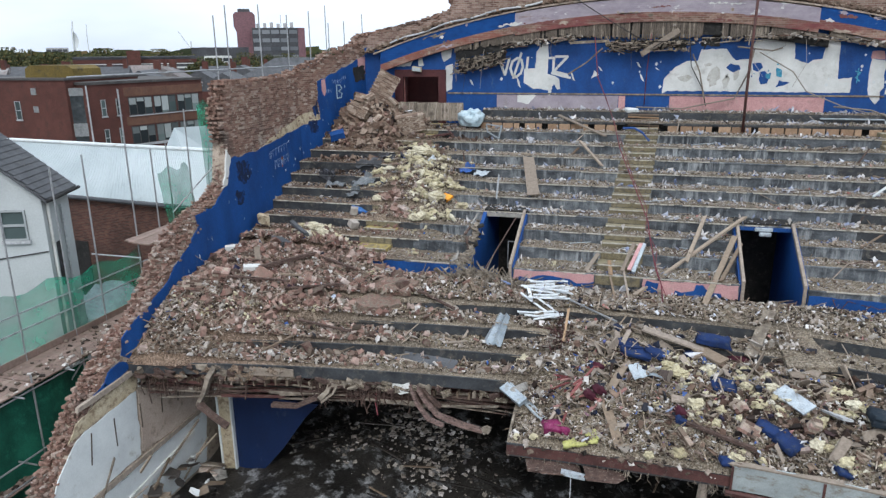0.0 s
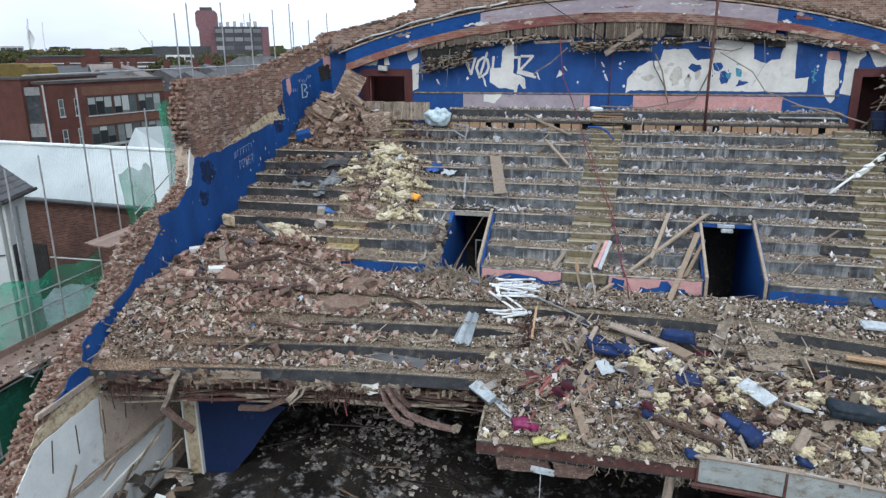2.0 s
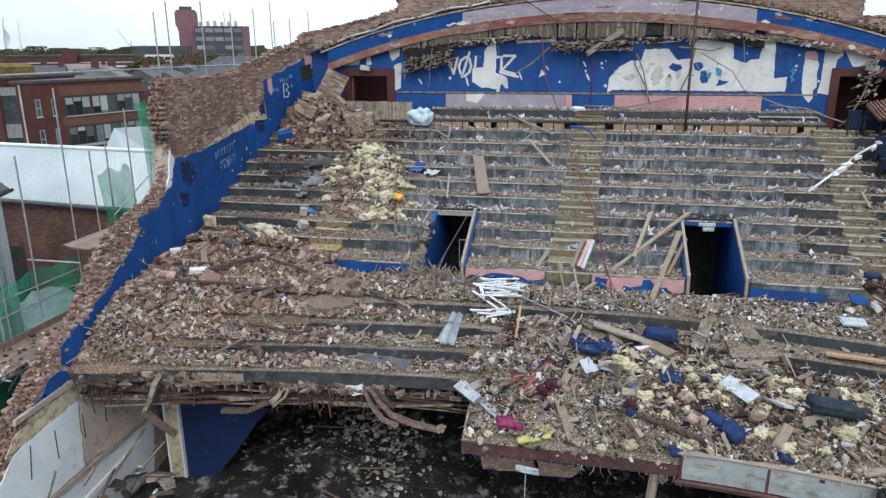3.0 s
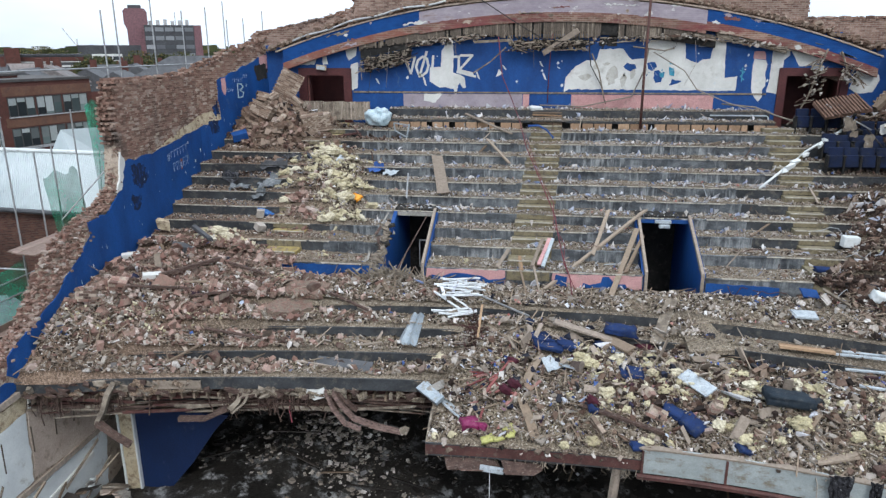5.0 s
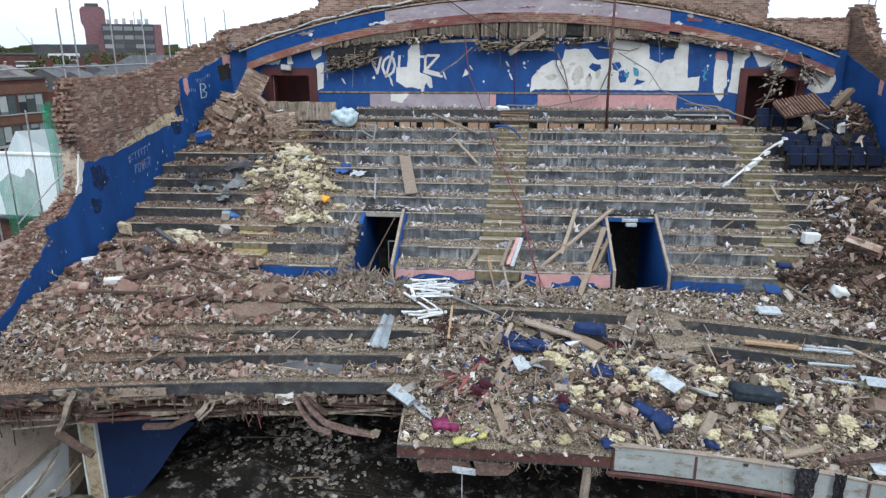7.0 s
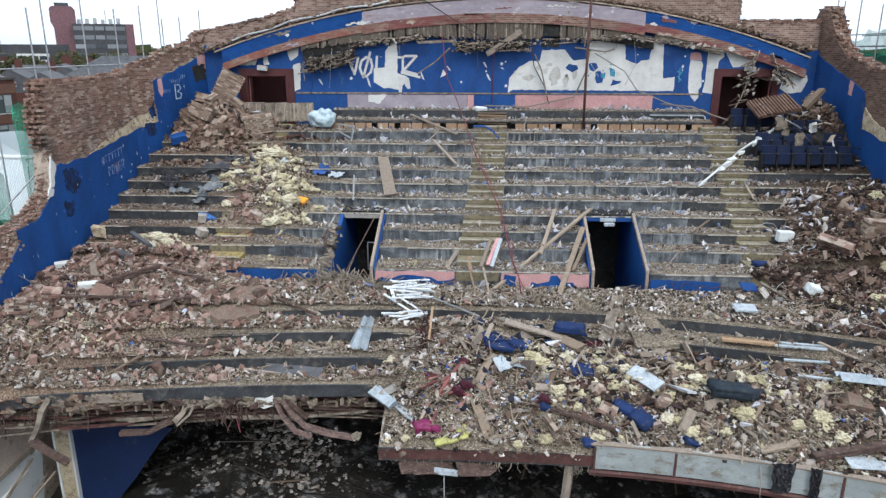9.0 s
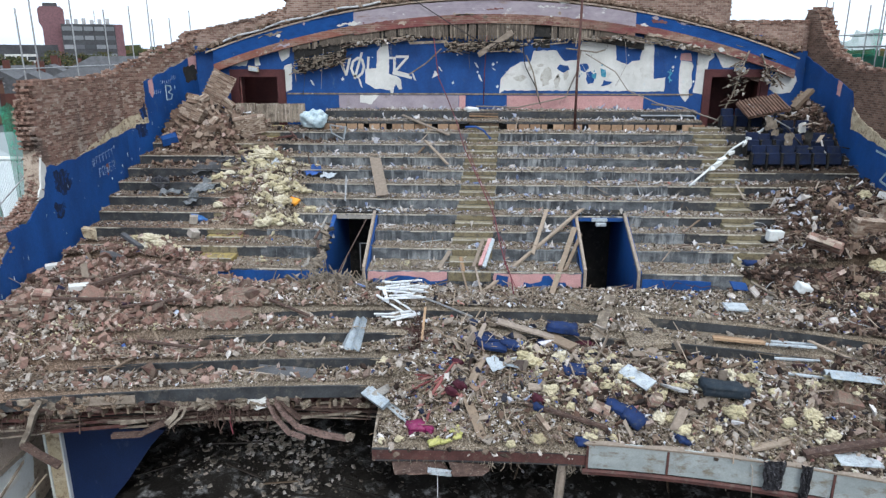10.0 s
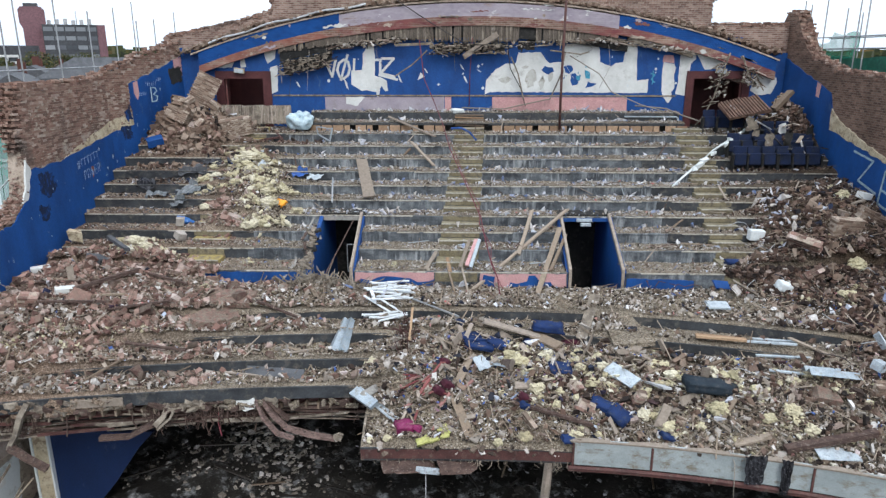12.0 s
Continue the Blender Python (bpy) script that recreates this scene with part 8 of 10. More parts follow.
# added for contrast: dark pieces where rubble gaps would be in shade
heap("earth_crumbs", "near-black crumbs standing in for shaded gaps over the terrace", M_DARKCRUMB, 30000, lambda x, y: clumpy(x, y, 4.1, 31) ** 2 * (0.35 + 0.65 * low_part(x, y) + 0.5 * mound(x, y)), lambda n: sizes(0.02, 0.13, (0.6, 0.4), 2.2)(n), 0.45, 0.0, 0.22, True)
heap("paper_flakes", "white flakes of paper and plaster over the terrace", pieces("white_flakes", [(0, (0.42, 0.43, 0.43)), (0.6, (0.6, 0.61, 0.61)), (0.8, (0.3, 0.36, 0.46)), (1, (0.7, 0.7, 0.69))], 0.8, 0.15, 20), 6500, lambda x, y: clumpy(x, y, 1.6, 41) ** 3 * (0.6 + 0.4 * low_part(x, y)) * np.where(np.abs(x) > 9, 0.4, 1.0), lambda n: sizes(0.02, 0.13, (0.55, 0.25), 2.4)(n), 0.4, -0.05, 0.25, True)
heap("brick_shards", "sharp red brick shards against the side wall", M_BRICK, 9000, lambda x, y: spot(x, y, (-12.0, 21.5, 2.8, 2.2, 1), (-9.5, 20.6, 3.0, 2.0, 0.5), (-8.2, 25.2, 0.8, 1.3, 0.4), (-5.5, 20.5, 2.8, 1.5, 0.1)), sizes(0.03, 0.17, (0.7, 0.55), 2.2), 0.2, 0.1, 0.22, True)
heap("brick_rubble", "heap of broken red bricks against the side wall", M_BRICK, 7000, lambda x, y: spot(x, y, (-12.0, 21.5, 2.6, 1.9, 1), (-9.5, 20.6, 3.6, 2.0, 0.5), (-8.2, 25.2, 0.8, 1.3, 0.45), (-10.3, 22.6, 2.2, 0.8, 0.9), (-5.5, 20.5, 2.5, 1.5, 0.08)) * clumpy(x, y, 3.0, 3), sizes(0.03, 0.2, (0.65, 0.45), 2.8), 0.25, 0.2, 0.27)
heap("brick_rubble", "heap of broken stock bricks in the upper corner", M_OLDBRICK, 1000, lambda x, y: spot(x, y, (-10.9, 29.9, 1.2, 1.3, 1), (-9.4, 29.6, 1.5, 1.0, 0.5), (-9.6, 28.4, 1.3, 0.8, 0.25)), sizes(0.05, 0.28, (0.65, 0.5), 1.6), 0.2, 0.2, 0.2)
heap("brick_rubble", "dusty tan bricks and lumps in the heap along the wall", M_OLDBRICK, 800, lambda x, y: spot(x, y, (12.3, 24.4, 1.6, 1.8, 1), (11.0, 22.6, 2.0, 1.3, 0.9), (12.0, 20.2, 1.8, 1.4, 1)) * clumpy(x, y, 2.0, 51), sizes(0.05, 0.24, (0.6, 0.4), 2.0), 0.2, 0.1, 0.28)
heap("khaki_lumps", "khaki clods and felt lumps in the heap along the wall", pieces("khaki_clods", [(0, (0.02, 0.015, 0.01)), (0.5, (0.07, 0.05, 0.034)), (0.85, (0.15, 0.115, 0.08)), (1, (0.3, 0.27, 0.22))], 0.95, 0.4, 22), 2600, lambda x, y: spot(x, y, (12.3, 24.4, 1.6, 1.8, 1), (11.0, 22.6, 2.0, 1.3, 0.9), (12.0, 20.2, 1.8, 1.4, 0.6)), sizes(0.03, 0.2, (0.7, 0.45), 2.4), 0.15, 0.1, 0.3, True)
heap("brick_rubble", "heap of brown broken bricks along the wall", M_BROWN, 11000, lambda x, y: spot(x, y, (12.3, 24.4, 1.6, 1.8, 1), (11.2, 22.8, 1.9, 1.5, 0.9), (12.4, 20.6, 1.8, 1.8, 0.9), (10, 25.2, 1.2, 1.8, 0.4), (9.3, 22.9, 1.2, 0.8, 0.8), (11.5, 18.2, 2.2, 1.8, 0.9), (12.4, 30.2, 0.9, 0.9, 0.8)), sizes(0.04, 0.2, (0.6, 0.4), 2.0), 0.2, 0.2, 0.2)
heap("brick_rubble", "broken bricks mixed into the heap by the front edge", M_OLDBRICK, 900, lambda x, y: spot(x, y, (5.5, 18.1, 4.5, 1.3, 0.8), (9.5, 18.4, 3.0, 1.6, 0.8), (1.5, 18.6, 2.5, 1.2, 0.35)) * clumpy(x, y, 2.6, 6), sizes(0.04, 0.2, (0.6, 0.45), 2.0), 0.2, 0.2, 0.26)
heap("brick_rubble", "dark broken bricks and clods mixed into the heap by the front edge", M_BROWN, 1900, lambda x, y: spot(x, y, (4.5, 18.3, 4.5, 1.4, 0.8), (9.5, 18.2, 3.0, 1.8, 0.9), (12.0, 19, 1.5, 2.0, 0.9)) * clumpy(x, y, 2.2, 16), sizes(0.03, 0.2, (0.6, 0.4), 2.4), 0.2, 0.15, 0.28)
heap("coloured_scraps", "blue, pink and pale scraps of paint and plastic in the front heap", pieces("paint_scraps", [(0, (0.012, 0.05, 0.2)), (0.25, (0.05, 0.12, 0.34)), (0.32, (0.24, 0.1, 0.1)), (0.55, (0.34, 0.19, 0.17)), (0.6, (0.35, 0.4, 0.44)), (0.85, (0.5, 0.53, 0.55)), (1, (0.1, 0.012, 0.04))], 0.7, 0.25, 20), 2600, lambda x, y: spot(x, y, (2.5, 18.6, 3.0, 1.2, 1), (0.5, 19.6, 2.0, 1.0, 0.6), (7.5, 18.3, 3.0, 1.3, 0.8), (-0.8, 18.4, 1.0, 0.8, 0.7), (6.5, 20.6, 2.5, 0.6, 0.35), (9.5, 21.9, 2.0, 0.7, 0.6)), sizes(0.02, 0.16, (0.6, 0.3), 2.6), 0.35, 0.0, 0.28, True)
heap("khaki_crumbs", "fine khaki crumbs filling the heaps on the lower rows", pieces("khaki_crumbs", [(0, (0.03, 0.026, 0.016)), (0.35, (0.12, 0.1, 0.062)), (0.7, (0.23, 0.2, 0.13)), (1, (0.38, 0.35, 0.25))], 0.95, 0.25, 24), 36000, lambda x, y: spot(x, y, (-5.0, 20.4, 3.2, 1.9, 0.9), (2.0, 18.4, 4.0, 1.8, 1), (8.0, 18.4, 2.0, 1.6, 0.4), (-0.5, 20.0, 2.5, 2.0, 0.8), (5.0, 21.8, 4.5, 0.8, 0.6)) * clumpy(x, y, 2.3, 61), sizes(0.015, 0.08, (0.6, 0.5), 2.0), 0.4, 0.0, 0.25, True)
heap("twig_tangle", "tangle of grey twigs and laths fallen before the stairwell", M_LATH, 420, lambda x, y: spot(x, y, (-4.3, 22.3, 0.8, 0.4, 1), (-3.4, 22.2, 0.8, 0.3, 0.4)), lambda n: np.stack([0.15 + 0.5 * RNG.random(n) ** 1.6, RNG.uniform(0.012, 0.035, n), RNG.uniform(0.01, 0.025, n)], -1), 0.45, -0.1, 0.12)


def spilt(x0, x1, n):
    """Places on the slope where rubble spills from the lowest upper row into the aisle."""
    yf, zt = UP[-1]
    x = RNG.uniform(x0, x1, n)
    deep = layer(x, np.full(n, yf))
    k = np.clip((deep - 0.12) / 0.2, 0, 1) * 0.35
    keep = k > 0.02
    x, deep, k = x[keep], deep[keep], k[keep]
    f = RNG.random(len(x))
    foot_y, foot_z = yf - 0.02 - 0.3 * k, FLOOR_Z + (zt - FLOOR_Z) * (1 - k) * 0.9 + deep * 0.7 * k
    return x, foot_y + (yf + 0.015 - foot_y) * f, foot_z + (zt + deep * 0.35 - foot_z) * f


heap("brick_rubble", "broken bricks spilling from the lowest row into the aisle", M_BRICK, 1500, None, sizes(0.04, 0.2, (0.65, 0.5), 2.2), 0.1, 0.25, 0.27, at=spilt(-12.4, -6.9, 1500))
heap("brick_rubble", "dark lumps spilling from the lowest row into the aisle", M_BROWN, 1600, None, sizes(0.04, 0.2, (0.65, 0.5), 2.2), 0.1, 0.25, 0.27, at=spilt(7.6, 12.8, 1600))
heap("stone_lumps", "larger broken lumps of red brickwork in the rubble", M_BRICK, 60, lambda x, y: spot(x, y, (-12.0, 20.6, 1.6, 1.5, 1), (-9.0, 20.3, 3.0, 1.6, 0.5), (-8.3, 24.8, 0.7, 0.9, 0.5)), sizes(0.16, 0.42, (0.7, 0.5), 1.8), 0.25, 0.25, 0.25)
heap("brick_rubble", "red and burnt brick halves among the corner heap", M_BRICK, 320, lambda x, y: spot(x, y, (-10.9, 29.8, 1.2, 1.2, 1), (-9.3, 29.3, 1.3, 0.9, 0.7), (-7.8, 29.6, 1.2, 0.7, 0.4)), sizes(0.06, 0.26, (0.6, 0.45), 1.8), 0.1, 0.05, 0.2)
heap("brick_rubble", "dark clods and split laths among the corner heap", M_BROWN, 900, lambda x, y: spot(x, y, (-10.9, 29.8, 1.4, 1.3, 0.8), (-9.0, 29.2, 1.6, 1.0, 0.8), (-7.6, 29.7, 1.4, 0.7, 0.6), (-11.2, 28.2, 0.8, 1.0, 0.7)), sizes(0.05, 0.3, (0.5, 0.3), 2.0), 0.15, 0.0, 0.22)
heap("stone_lumps", "large broken lumps of brick and mortar in the corner", M_OLDBRICK, 90, lambda x, y: spot(x, y, (-10.9, 29.7, 1.0, 1.0, 1), (-10.2, 28.6, 1.0, 0.6, 0.4)) , sizes(0.16, 0.34, (0.75, 0.65), 1.5), 0.1, 0.2, 0.22)
heap("plaster_rubble", "pale broken plaster pieces over the terrace", M_PLASTER, 6500, lambda x, y: clumpy(x, y, 1.7, 8) * np.where(x > 9.3, 0.35, 1.0) * (0.25 + 0.5 * low_part(x, y) + 0.6 * mound(x, y)), sizes(0.03, 0.18, (0.7, 0.25), 3.0), 0.5, 0.15, 0.28)
heap("timber_splinters", "splintered laths and sticks over the terrace", M_WOOD, 6500, lambda x, y: clumpy(x, y, 1.5, 5) * (0.25 + 0.75 * low_part(x, y) + mound(x, y)), lambda n: np.stack([0.12 + 0.55 * RNG.random(n) ** 2.5, RNG.uniform(0.012, 0.035, n), RNG.uniform(0.008, 0.02, n)], -1), 0.8, 0.0, 0.1)
heap("paper_scraps", "blue, white and grey plastic and paper scraps", M_SCRAP, 6500, lambda x, y: clumpy(x, y, 1.9, 9) * (0.3 + 0.5 * spot(x, y, (3.5, 26, 4.5, 3.5, 1), (0.5, 20, 3, 2, 1), (6, 20, 4, 1.4, 0.8), (-6, 28, 3, 2, 0.7))), sizes(0.02, 0.13, (0.7, 0.12), 2.5), 0.5, 0.1, 0.3)
heap("paper_litter", "torn white and blue papers caught along the rows", pieces("torn_paper", [(0, (0.5, 0.52, 0.54)), (0.35, (0.36, 0.4, 0.46)), (0.5, (0.08, 0.14, 0.3)), (0.62, (0.42, 0.4, 0.36)), (1, (0.6, 0.61, 0.61))], 0.8, 0.25, 20, 0.5), 3600, lambda x, y: clumpy(x, y, 1.2, 21) ** 2 * np.where((y > 23.0) & (y < 30.7) & (x > -5.5) & (x < 10.5), np.where((y > 25.1) & (y < 28.2), 1.0, 0.55), np.where((y > 31) & (x > -5.8) & (x < 8.3), 0.9, np.where((x > 8) & (y > 23) & (y < 29), 0.14, 0.04))), lambda n: sizes(0.06, 0.42, (0.5, 0.3), 2.4)(n), 0.3, -0.05, 0.34, True)
# pale litter caught along the nosings of the middle rows
heap("pale_litter", "pale litter lying along the middle rows", M_PLASTER, 17000, lambda x, y: np.where((y > 23) & (y < 30.7) & (x > -6) & (x < 8.6), 1.0, np.where((y > 30.7) & (x > -6) & (x < 8.4), 0.9, 0.02)) * clumpy(x, y, 2.9, 11), sizes(0.02, 0.1, (0.5, 0.25), 2.5), 0.5, 0.1, 0.28)


def tufts(name, label, mat, n, weight, lo, hi, per=22):
    """Torn soft lumps: dented spheres."""
    bm = bmesh.new()
    bmesh.ops.create_icosphere(bm, subdivisions=2, radius=1.0)
    bv = np.array([v.co[:] for v in bm.verts])
    bf = np.array([[v.index for v in f.verts] for f in bm.faces])
    bm.free()
    cx, cy = scatter(max(6, n // per), weight)
    k = RNG.integers(0, len(cx), n)
    x, y = cx[k] + RNG.normal(0, 0.15, n), cy[k] + RNG.normal(0, 0.1, n)
    ok = allowed(x, y)
    x, y = x[ok], y[ok]
    n = len(x)
    s = lo + (hi - lo) * RNG.random(n) ** 2.4
    dent = 1 + RNG.normal(0, 0.24, (n, len(bv)))
    for f, a in ((2.2, 0.3), (4.5, 0.2), (8.0, 0.12)):
        w = RNG.normal(0, f, (n, 3))
        dent = dent + a * np.sin(np.einsum("vj,nj->nv", bv, w) + RNG.uniform(0, 6.28, n)[:, None])
    v = bv[None] * dent[:, :, None] * np.stack([s, s * RNG.uniform(0.6, 1.2, n), s * RNG.uniform(0.35, 0.7, n)], -1)[:, None, :]
    v = np.einsum("nij,nkj->nki", turns(n, 0.5), v)
    g = ground_z(x, y)
    v = v + np.stack([x, y, g + s * 0.3 + 0.1 * RNG.random(n) ** 2], -1)[:, None, :]
    f = bf[None] + (np.arange(n) * len(bv))[:, None, None]
    return tagged(new(name, solid(name, v.reshape(-1, 3), f.reshape(-1, 3), mat)), label, "insulation", kind="stuff")


tufts("insulation_tufts", "torn yellow insulation wool strewn down the rows", M_INSUL, 1500, lambda x, y: spot(x, y, (-7.7, 27.9, 1.0, 0.6, 1), (-6.9, 26.4, 0.9, 0.9, 0.7), (-7.0, 25.0, 0.5, 0.6, 0.5), (-10.2, 23.7, 0.9, 0.4, 0.5), (-8.5, 27.0, 1.4, 1.0, 0.2), (-5.9, 27.4, 0.8, 0.8, 0.15), (-2.9, 23.4, 0.4, 0.2, 0.5)), 0.01, 0.05)
tufts("insulation_tufts", "torn yellow insulation wool mixed into the heap", M_INSUL, 900, lambda x, y: spot(x, y, (2.5, 19.3, 1.6, 0.9, 0.8), (5.0, 18.0, 2.8, 0.9, 0.7), (7.8, 17.9, 1.5, 1.0, 0.6), (10.6, 21.8, 1.8, 1.5, 0.3), (12.2, 24.5, 1.2, 2, 0.2), (-0.6, 17.8, 0.6, 0.4, 0.5), (0.5, 19.5, 2.5, 1.5, 0.05)), 0.01, 0.07)
tufts("insulation_tufts", "small tufts of yellow wool on the lower rows", M_INSUL, 420, lambda x, y: spot(x, y, (-10.5, 19.2, 2.0, 0.8, 0.8), (-8.0, 22.0, 3.5, 1.2, 0.25), (-5, 20, 4, 1.5, 0.06)), 0.01, 0.06)
tufts("insulation_tufts", "pale clods of torn wool matted over the rows", M_WOOL, 480, lambda x, y: spot(x, y, (-7.8, 27.9, 0.75, 0.5, 1), (-7.3, 27.0, 0.6, 0.5, 0.8), (-6.8, 26.2, 0.6, 0.6, 0.9), (-6.5, 25.2, 0.35, 0.5, 0.8), (-10.2, 23.6, 0.7, 0.35, 0.9), (-8.8, 27.4, 0.8, 0.4, 0.3)), 0.02, 0.13, 5)
tufts("insulation_tufts", "pale clods of torn wool mixed into the front heap", M_WOOL, 300, lambda x, y: spot(x, y, (2.6, 18.9, 1.0, 0.7, 1), (1.3, 19.2, 0.7, 0.4, 0.6), (4.2, 18.2, 1.4, 0.7, 0.9), (6.5, 17.9, 1.6, 0.7, 0.7), (9.0, 18.0, 1.5, 0.8, 0.35)), 0.02, 0.12, 4)

# ---- loose things on the terrace ----
tr = random.Random(77)


def gz(x, y):
    return float(ground_z(np.array([float(x)]), np.array([float(y)]))[0])


def settle(x, y):
    """Things on the lower rows lie with the rows as these swing forward."""
    return y - float(extra_bow(x)) * min(1.0, max(0.0, (22.2 - y) / 1.1))


def rest_z(x, y, over):
    """Height on which a board rests: the rubble, or the line of the nosings where it spans several rows."""
    yb = y + bow(x)
    line = 12 - (30 - y) * RISE / ROW if y > 22.9 else (8.2 - (21.1 - yb) * 0.475 if yb < 21.1 else 8.2)
    return max(gz(x, y), line + 0.02) if over else gz(x, y)


def plank(name, label, p, q, w, t, mat, category="plank", group="", lift=0.0, bend=0.0, split=True):
    """A board from p to q (x, y, height over the rubble), with uneven sides and broken ends."""
    over = abs(p[1] - q[1]) > 0.5
    p, q = (p[0], settle(p[0], p[1]), *p[2:]), (q[0], settle(q[0], q[1]), *q[2:])
    a = Vector((p[0], p[1], rest_z(p[0], p[1], over) + t / 2 + lift + (p[2] if len(p) > 2 else 0)))
    b = Vector((q[0], q[1], rest_z(q[0], q[1], over) + t / 2 + lift + (q[2] if len(q) > 2 else 0)))
    d = (b - a).normalized()
    s = d.cross(Vector((0, 0, 1))).normalized()
    u = s.cross(d)
    n = 5
    rows = []
    for i in range(n + 1):
        c = a.lerp(b, i / n) + u * bend * math.sin(math.pi * i / n)
        ww = w / 2 * tr.uniform(0.94, 1.04)
        e = d * (tr.uniform(-0.06, 0.06) if i in (0, n) and split else 0)
        e2 = d * (tr.uniform(-0.06, 0.06) if i in (0, n) and split else 0)
        r = [c - s * ww - u * t / 2 + e, c + s * ww - u * t / 2 + e2, c + s * ww + u * t / 2 + e2, c - s * ww + u * t / 2 + e]
        rows.append([tuple(v) for v in r] + [tuple(r[0])])
    g = Geo().sheet(rows)
    g.add(rows[0][:4], [(0, 1, 2, 3)])
    g.add(rows[-1][:4], [(3, 2, 1, 0)])
    return single(name, g, mat, label, category, group)


def slab_thing(name, label, x, y, size, rot, mat, category, lift=0.0, jit=0.05, group="", bevel=0.0):
    g = Geo().box((0, 0, 0), size, Euler([radians(a) for a in rot]).to_matrix(), jit, tr)
    low = -min(v[2] for v in g.v)
    y = settle(x, y)
    z = gz(x, y) + low * 0.85 + lift
    g.v = [(v[0] + x, v[1] + y, v[2] + z) for v in g.v]
    return single(name, g, mat, label, category, group, bevel=bevel)


def masonry_block(label, x, y, nx, ny, nz, rot, red=False, lift=0.0, face=None):
    """A lump of wall that fell in one piece: mortar core with its bricks in bond."""
    y = settle(x, y)
    t = thing("masonry_block", label, "masonry", "fallen lumps of brickwork")
    m = Euler([radians(a) for a in rot]).to_matrix()
    L, W, H = nx * 0.225, ny * 0.1125, nz * 0.075
    corners = [m @ Vector((sx * L / 2, sy * W / 2, sz * H / 2)) for sx in (-1, 1) for sy in (-1, 1) for sz in (-1, 1)]
    c = Vector((x, y, gz(x, y) - min(v.z for v in corners) * 0.8 + lift))
    t.location = c
    t.rotation_euler = Euler([radians(a) for a in rot])
    core = part("mortar_core", Geo().box((0, 0, 0), (L - 0.03, W - 0.03, H - 0.02), None, 0.03, tr).mesh("mortar_core", M_MORTAR), None)
    core.parent = t
    meshes = red_mesh if red else brick_mesh
    for k in range(nz):
        for j in range(ny):
            for i in range(nx):
                if 0 < k < nz - 1 and 0 < j < ny - 1 and 0 < i < nx - 1:
                    continue
                edge = (i in (0, nx - 1)) + (j in (0, ny - 1)) + (k in (0, nz - 1))
                if edge >= 2 and tr.random() < 0.22:
                    continue
                b = new("brick", meshes[0])
                b.parent = t
                o = 0.1125 * ((k % 2) - 0.5)
                b.location = (-L / 2 + 0.1125 + i * 0.225 + o * 0.6, -W / 2 + 0.056 + j * 0.1125, -H / 2 + 0.0375 + k * 0.075)
                b.rotation_euler = (tr.gauss(0, 0.02), tr.gauss(0, 0.02), math.pi / 2 + tr.gauss(0, 0.02))
    return t


# fallen lumps of brickwork in the upper corner
masonry_block("tilted slab of fallen stock brickwork in the corner", -10.6, 31.2, 4, 2, 23, (-10, 29, 14), lift=0.3)
masonry_block("fallen lump of stock brickwork with a raw end", -8.85, 29.85, 5, 4, 9, (12, -8, 18))
masonry_block("fallen lump of stock brickwork on the rubble heap", -11.0, 29.7, 4, 4, 7, (-18, 22, -12), lift=0.1)
masonry_block("small fallen lump of brickwork on the heap", -10.2, 29.6, 2, 2, 4, (25, -35, 70))
masonry_block("small fallen lump of brickwork on the heap", -11.3, 30.5, 2, 3, 5, (-25, 15, 30), lift=0.15)
masonry_block("small fallen lump of brickwork on the heap", -9.9, 30.5, 2, 3, 4, (10, 40, 10), lift=0.1)
masonry_block("small fallen lump of brickwork on the heap", -10.9, 30.6, 2, 3, 5, (15, -25, 50))
M_SLABRED = worn("pink_brick_face", (0.12, 0.068, 0.054), (0.165, 0.1, 0.08), (0.135, 0.112, 0.088), 3.5, 30, 0.93, (0.42, 0.6), bstr=0.8, grain=0.4)
for sx, sy, sr in ((-6.5, 21.05, 6), (-6.75, 20.45, 34)):
    g = Geo()
    a = radians(sr)
    out = ragged([(-0.6, -0.24), (0.5, -0.32), (0.62, 0.2), (-0.25, 0.36), (-0.66, 0.16)], 0.07, 0.1, sr)
    g.prism(out, lambda u, v, d, sx=sx, sy=sy, a=a: (sx + u * math.cos(a) - v * math.sin(a), sy + u * math.sin(a) + v * math.cos(a), rest_z(sx, sy, True) + 0.13 + v * 0.3 - d), 0.14)
    single("brick_slab", g, M_SLABRED, "flat slab of pinkish brickwork lying in the rubble", "slab", "fallen brick slabs")
masonry_block("rounded lump of red brickwork in the rubble", -11.55, 19.95, 2, 3, 4, (15, 10, 20), True)
masonry_block("rounded lump of red brickwork in the rubble", -12.1, 19.3, 2, 3, 4, (-12, 20, 70), True)
masonry_block("fallen panel of perforated red bricks", 9.95, 23.1, 4, 2, 8, (52, 12, -38), True)
masonry_block("fallen panel of perforated red bricks", 9.95, 22.45, 3, 2, 5, (45, -15, 25), True)
masonry_block("dark upright lump of fallen brickwork", 11.3, 23.5, 4, 3, 8, (10, 5, 8))
masonry_block("fallen lump of brown brickwork", 12.2, 23.9, 4, 2, 5, (15, 25, 15))
rib_slab = thing("ribbed_slab", "fallen brown ribbed ceiling slab lying over the seats", "slab", at=(10.45, 30.0, 12.9))
M_RIB = worn("brown_ribbed_tile", (0.09, 0.05, 0.036), (0.15, 0.09, 0.066), (0.05, 0.034, 0.028), 3, 30, 0.9, (0.5, 0.62))
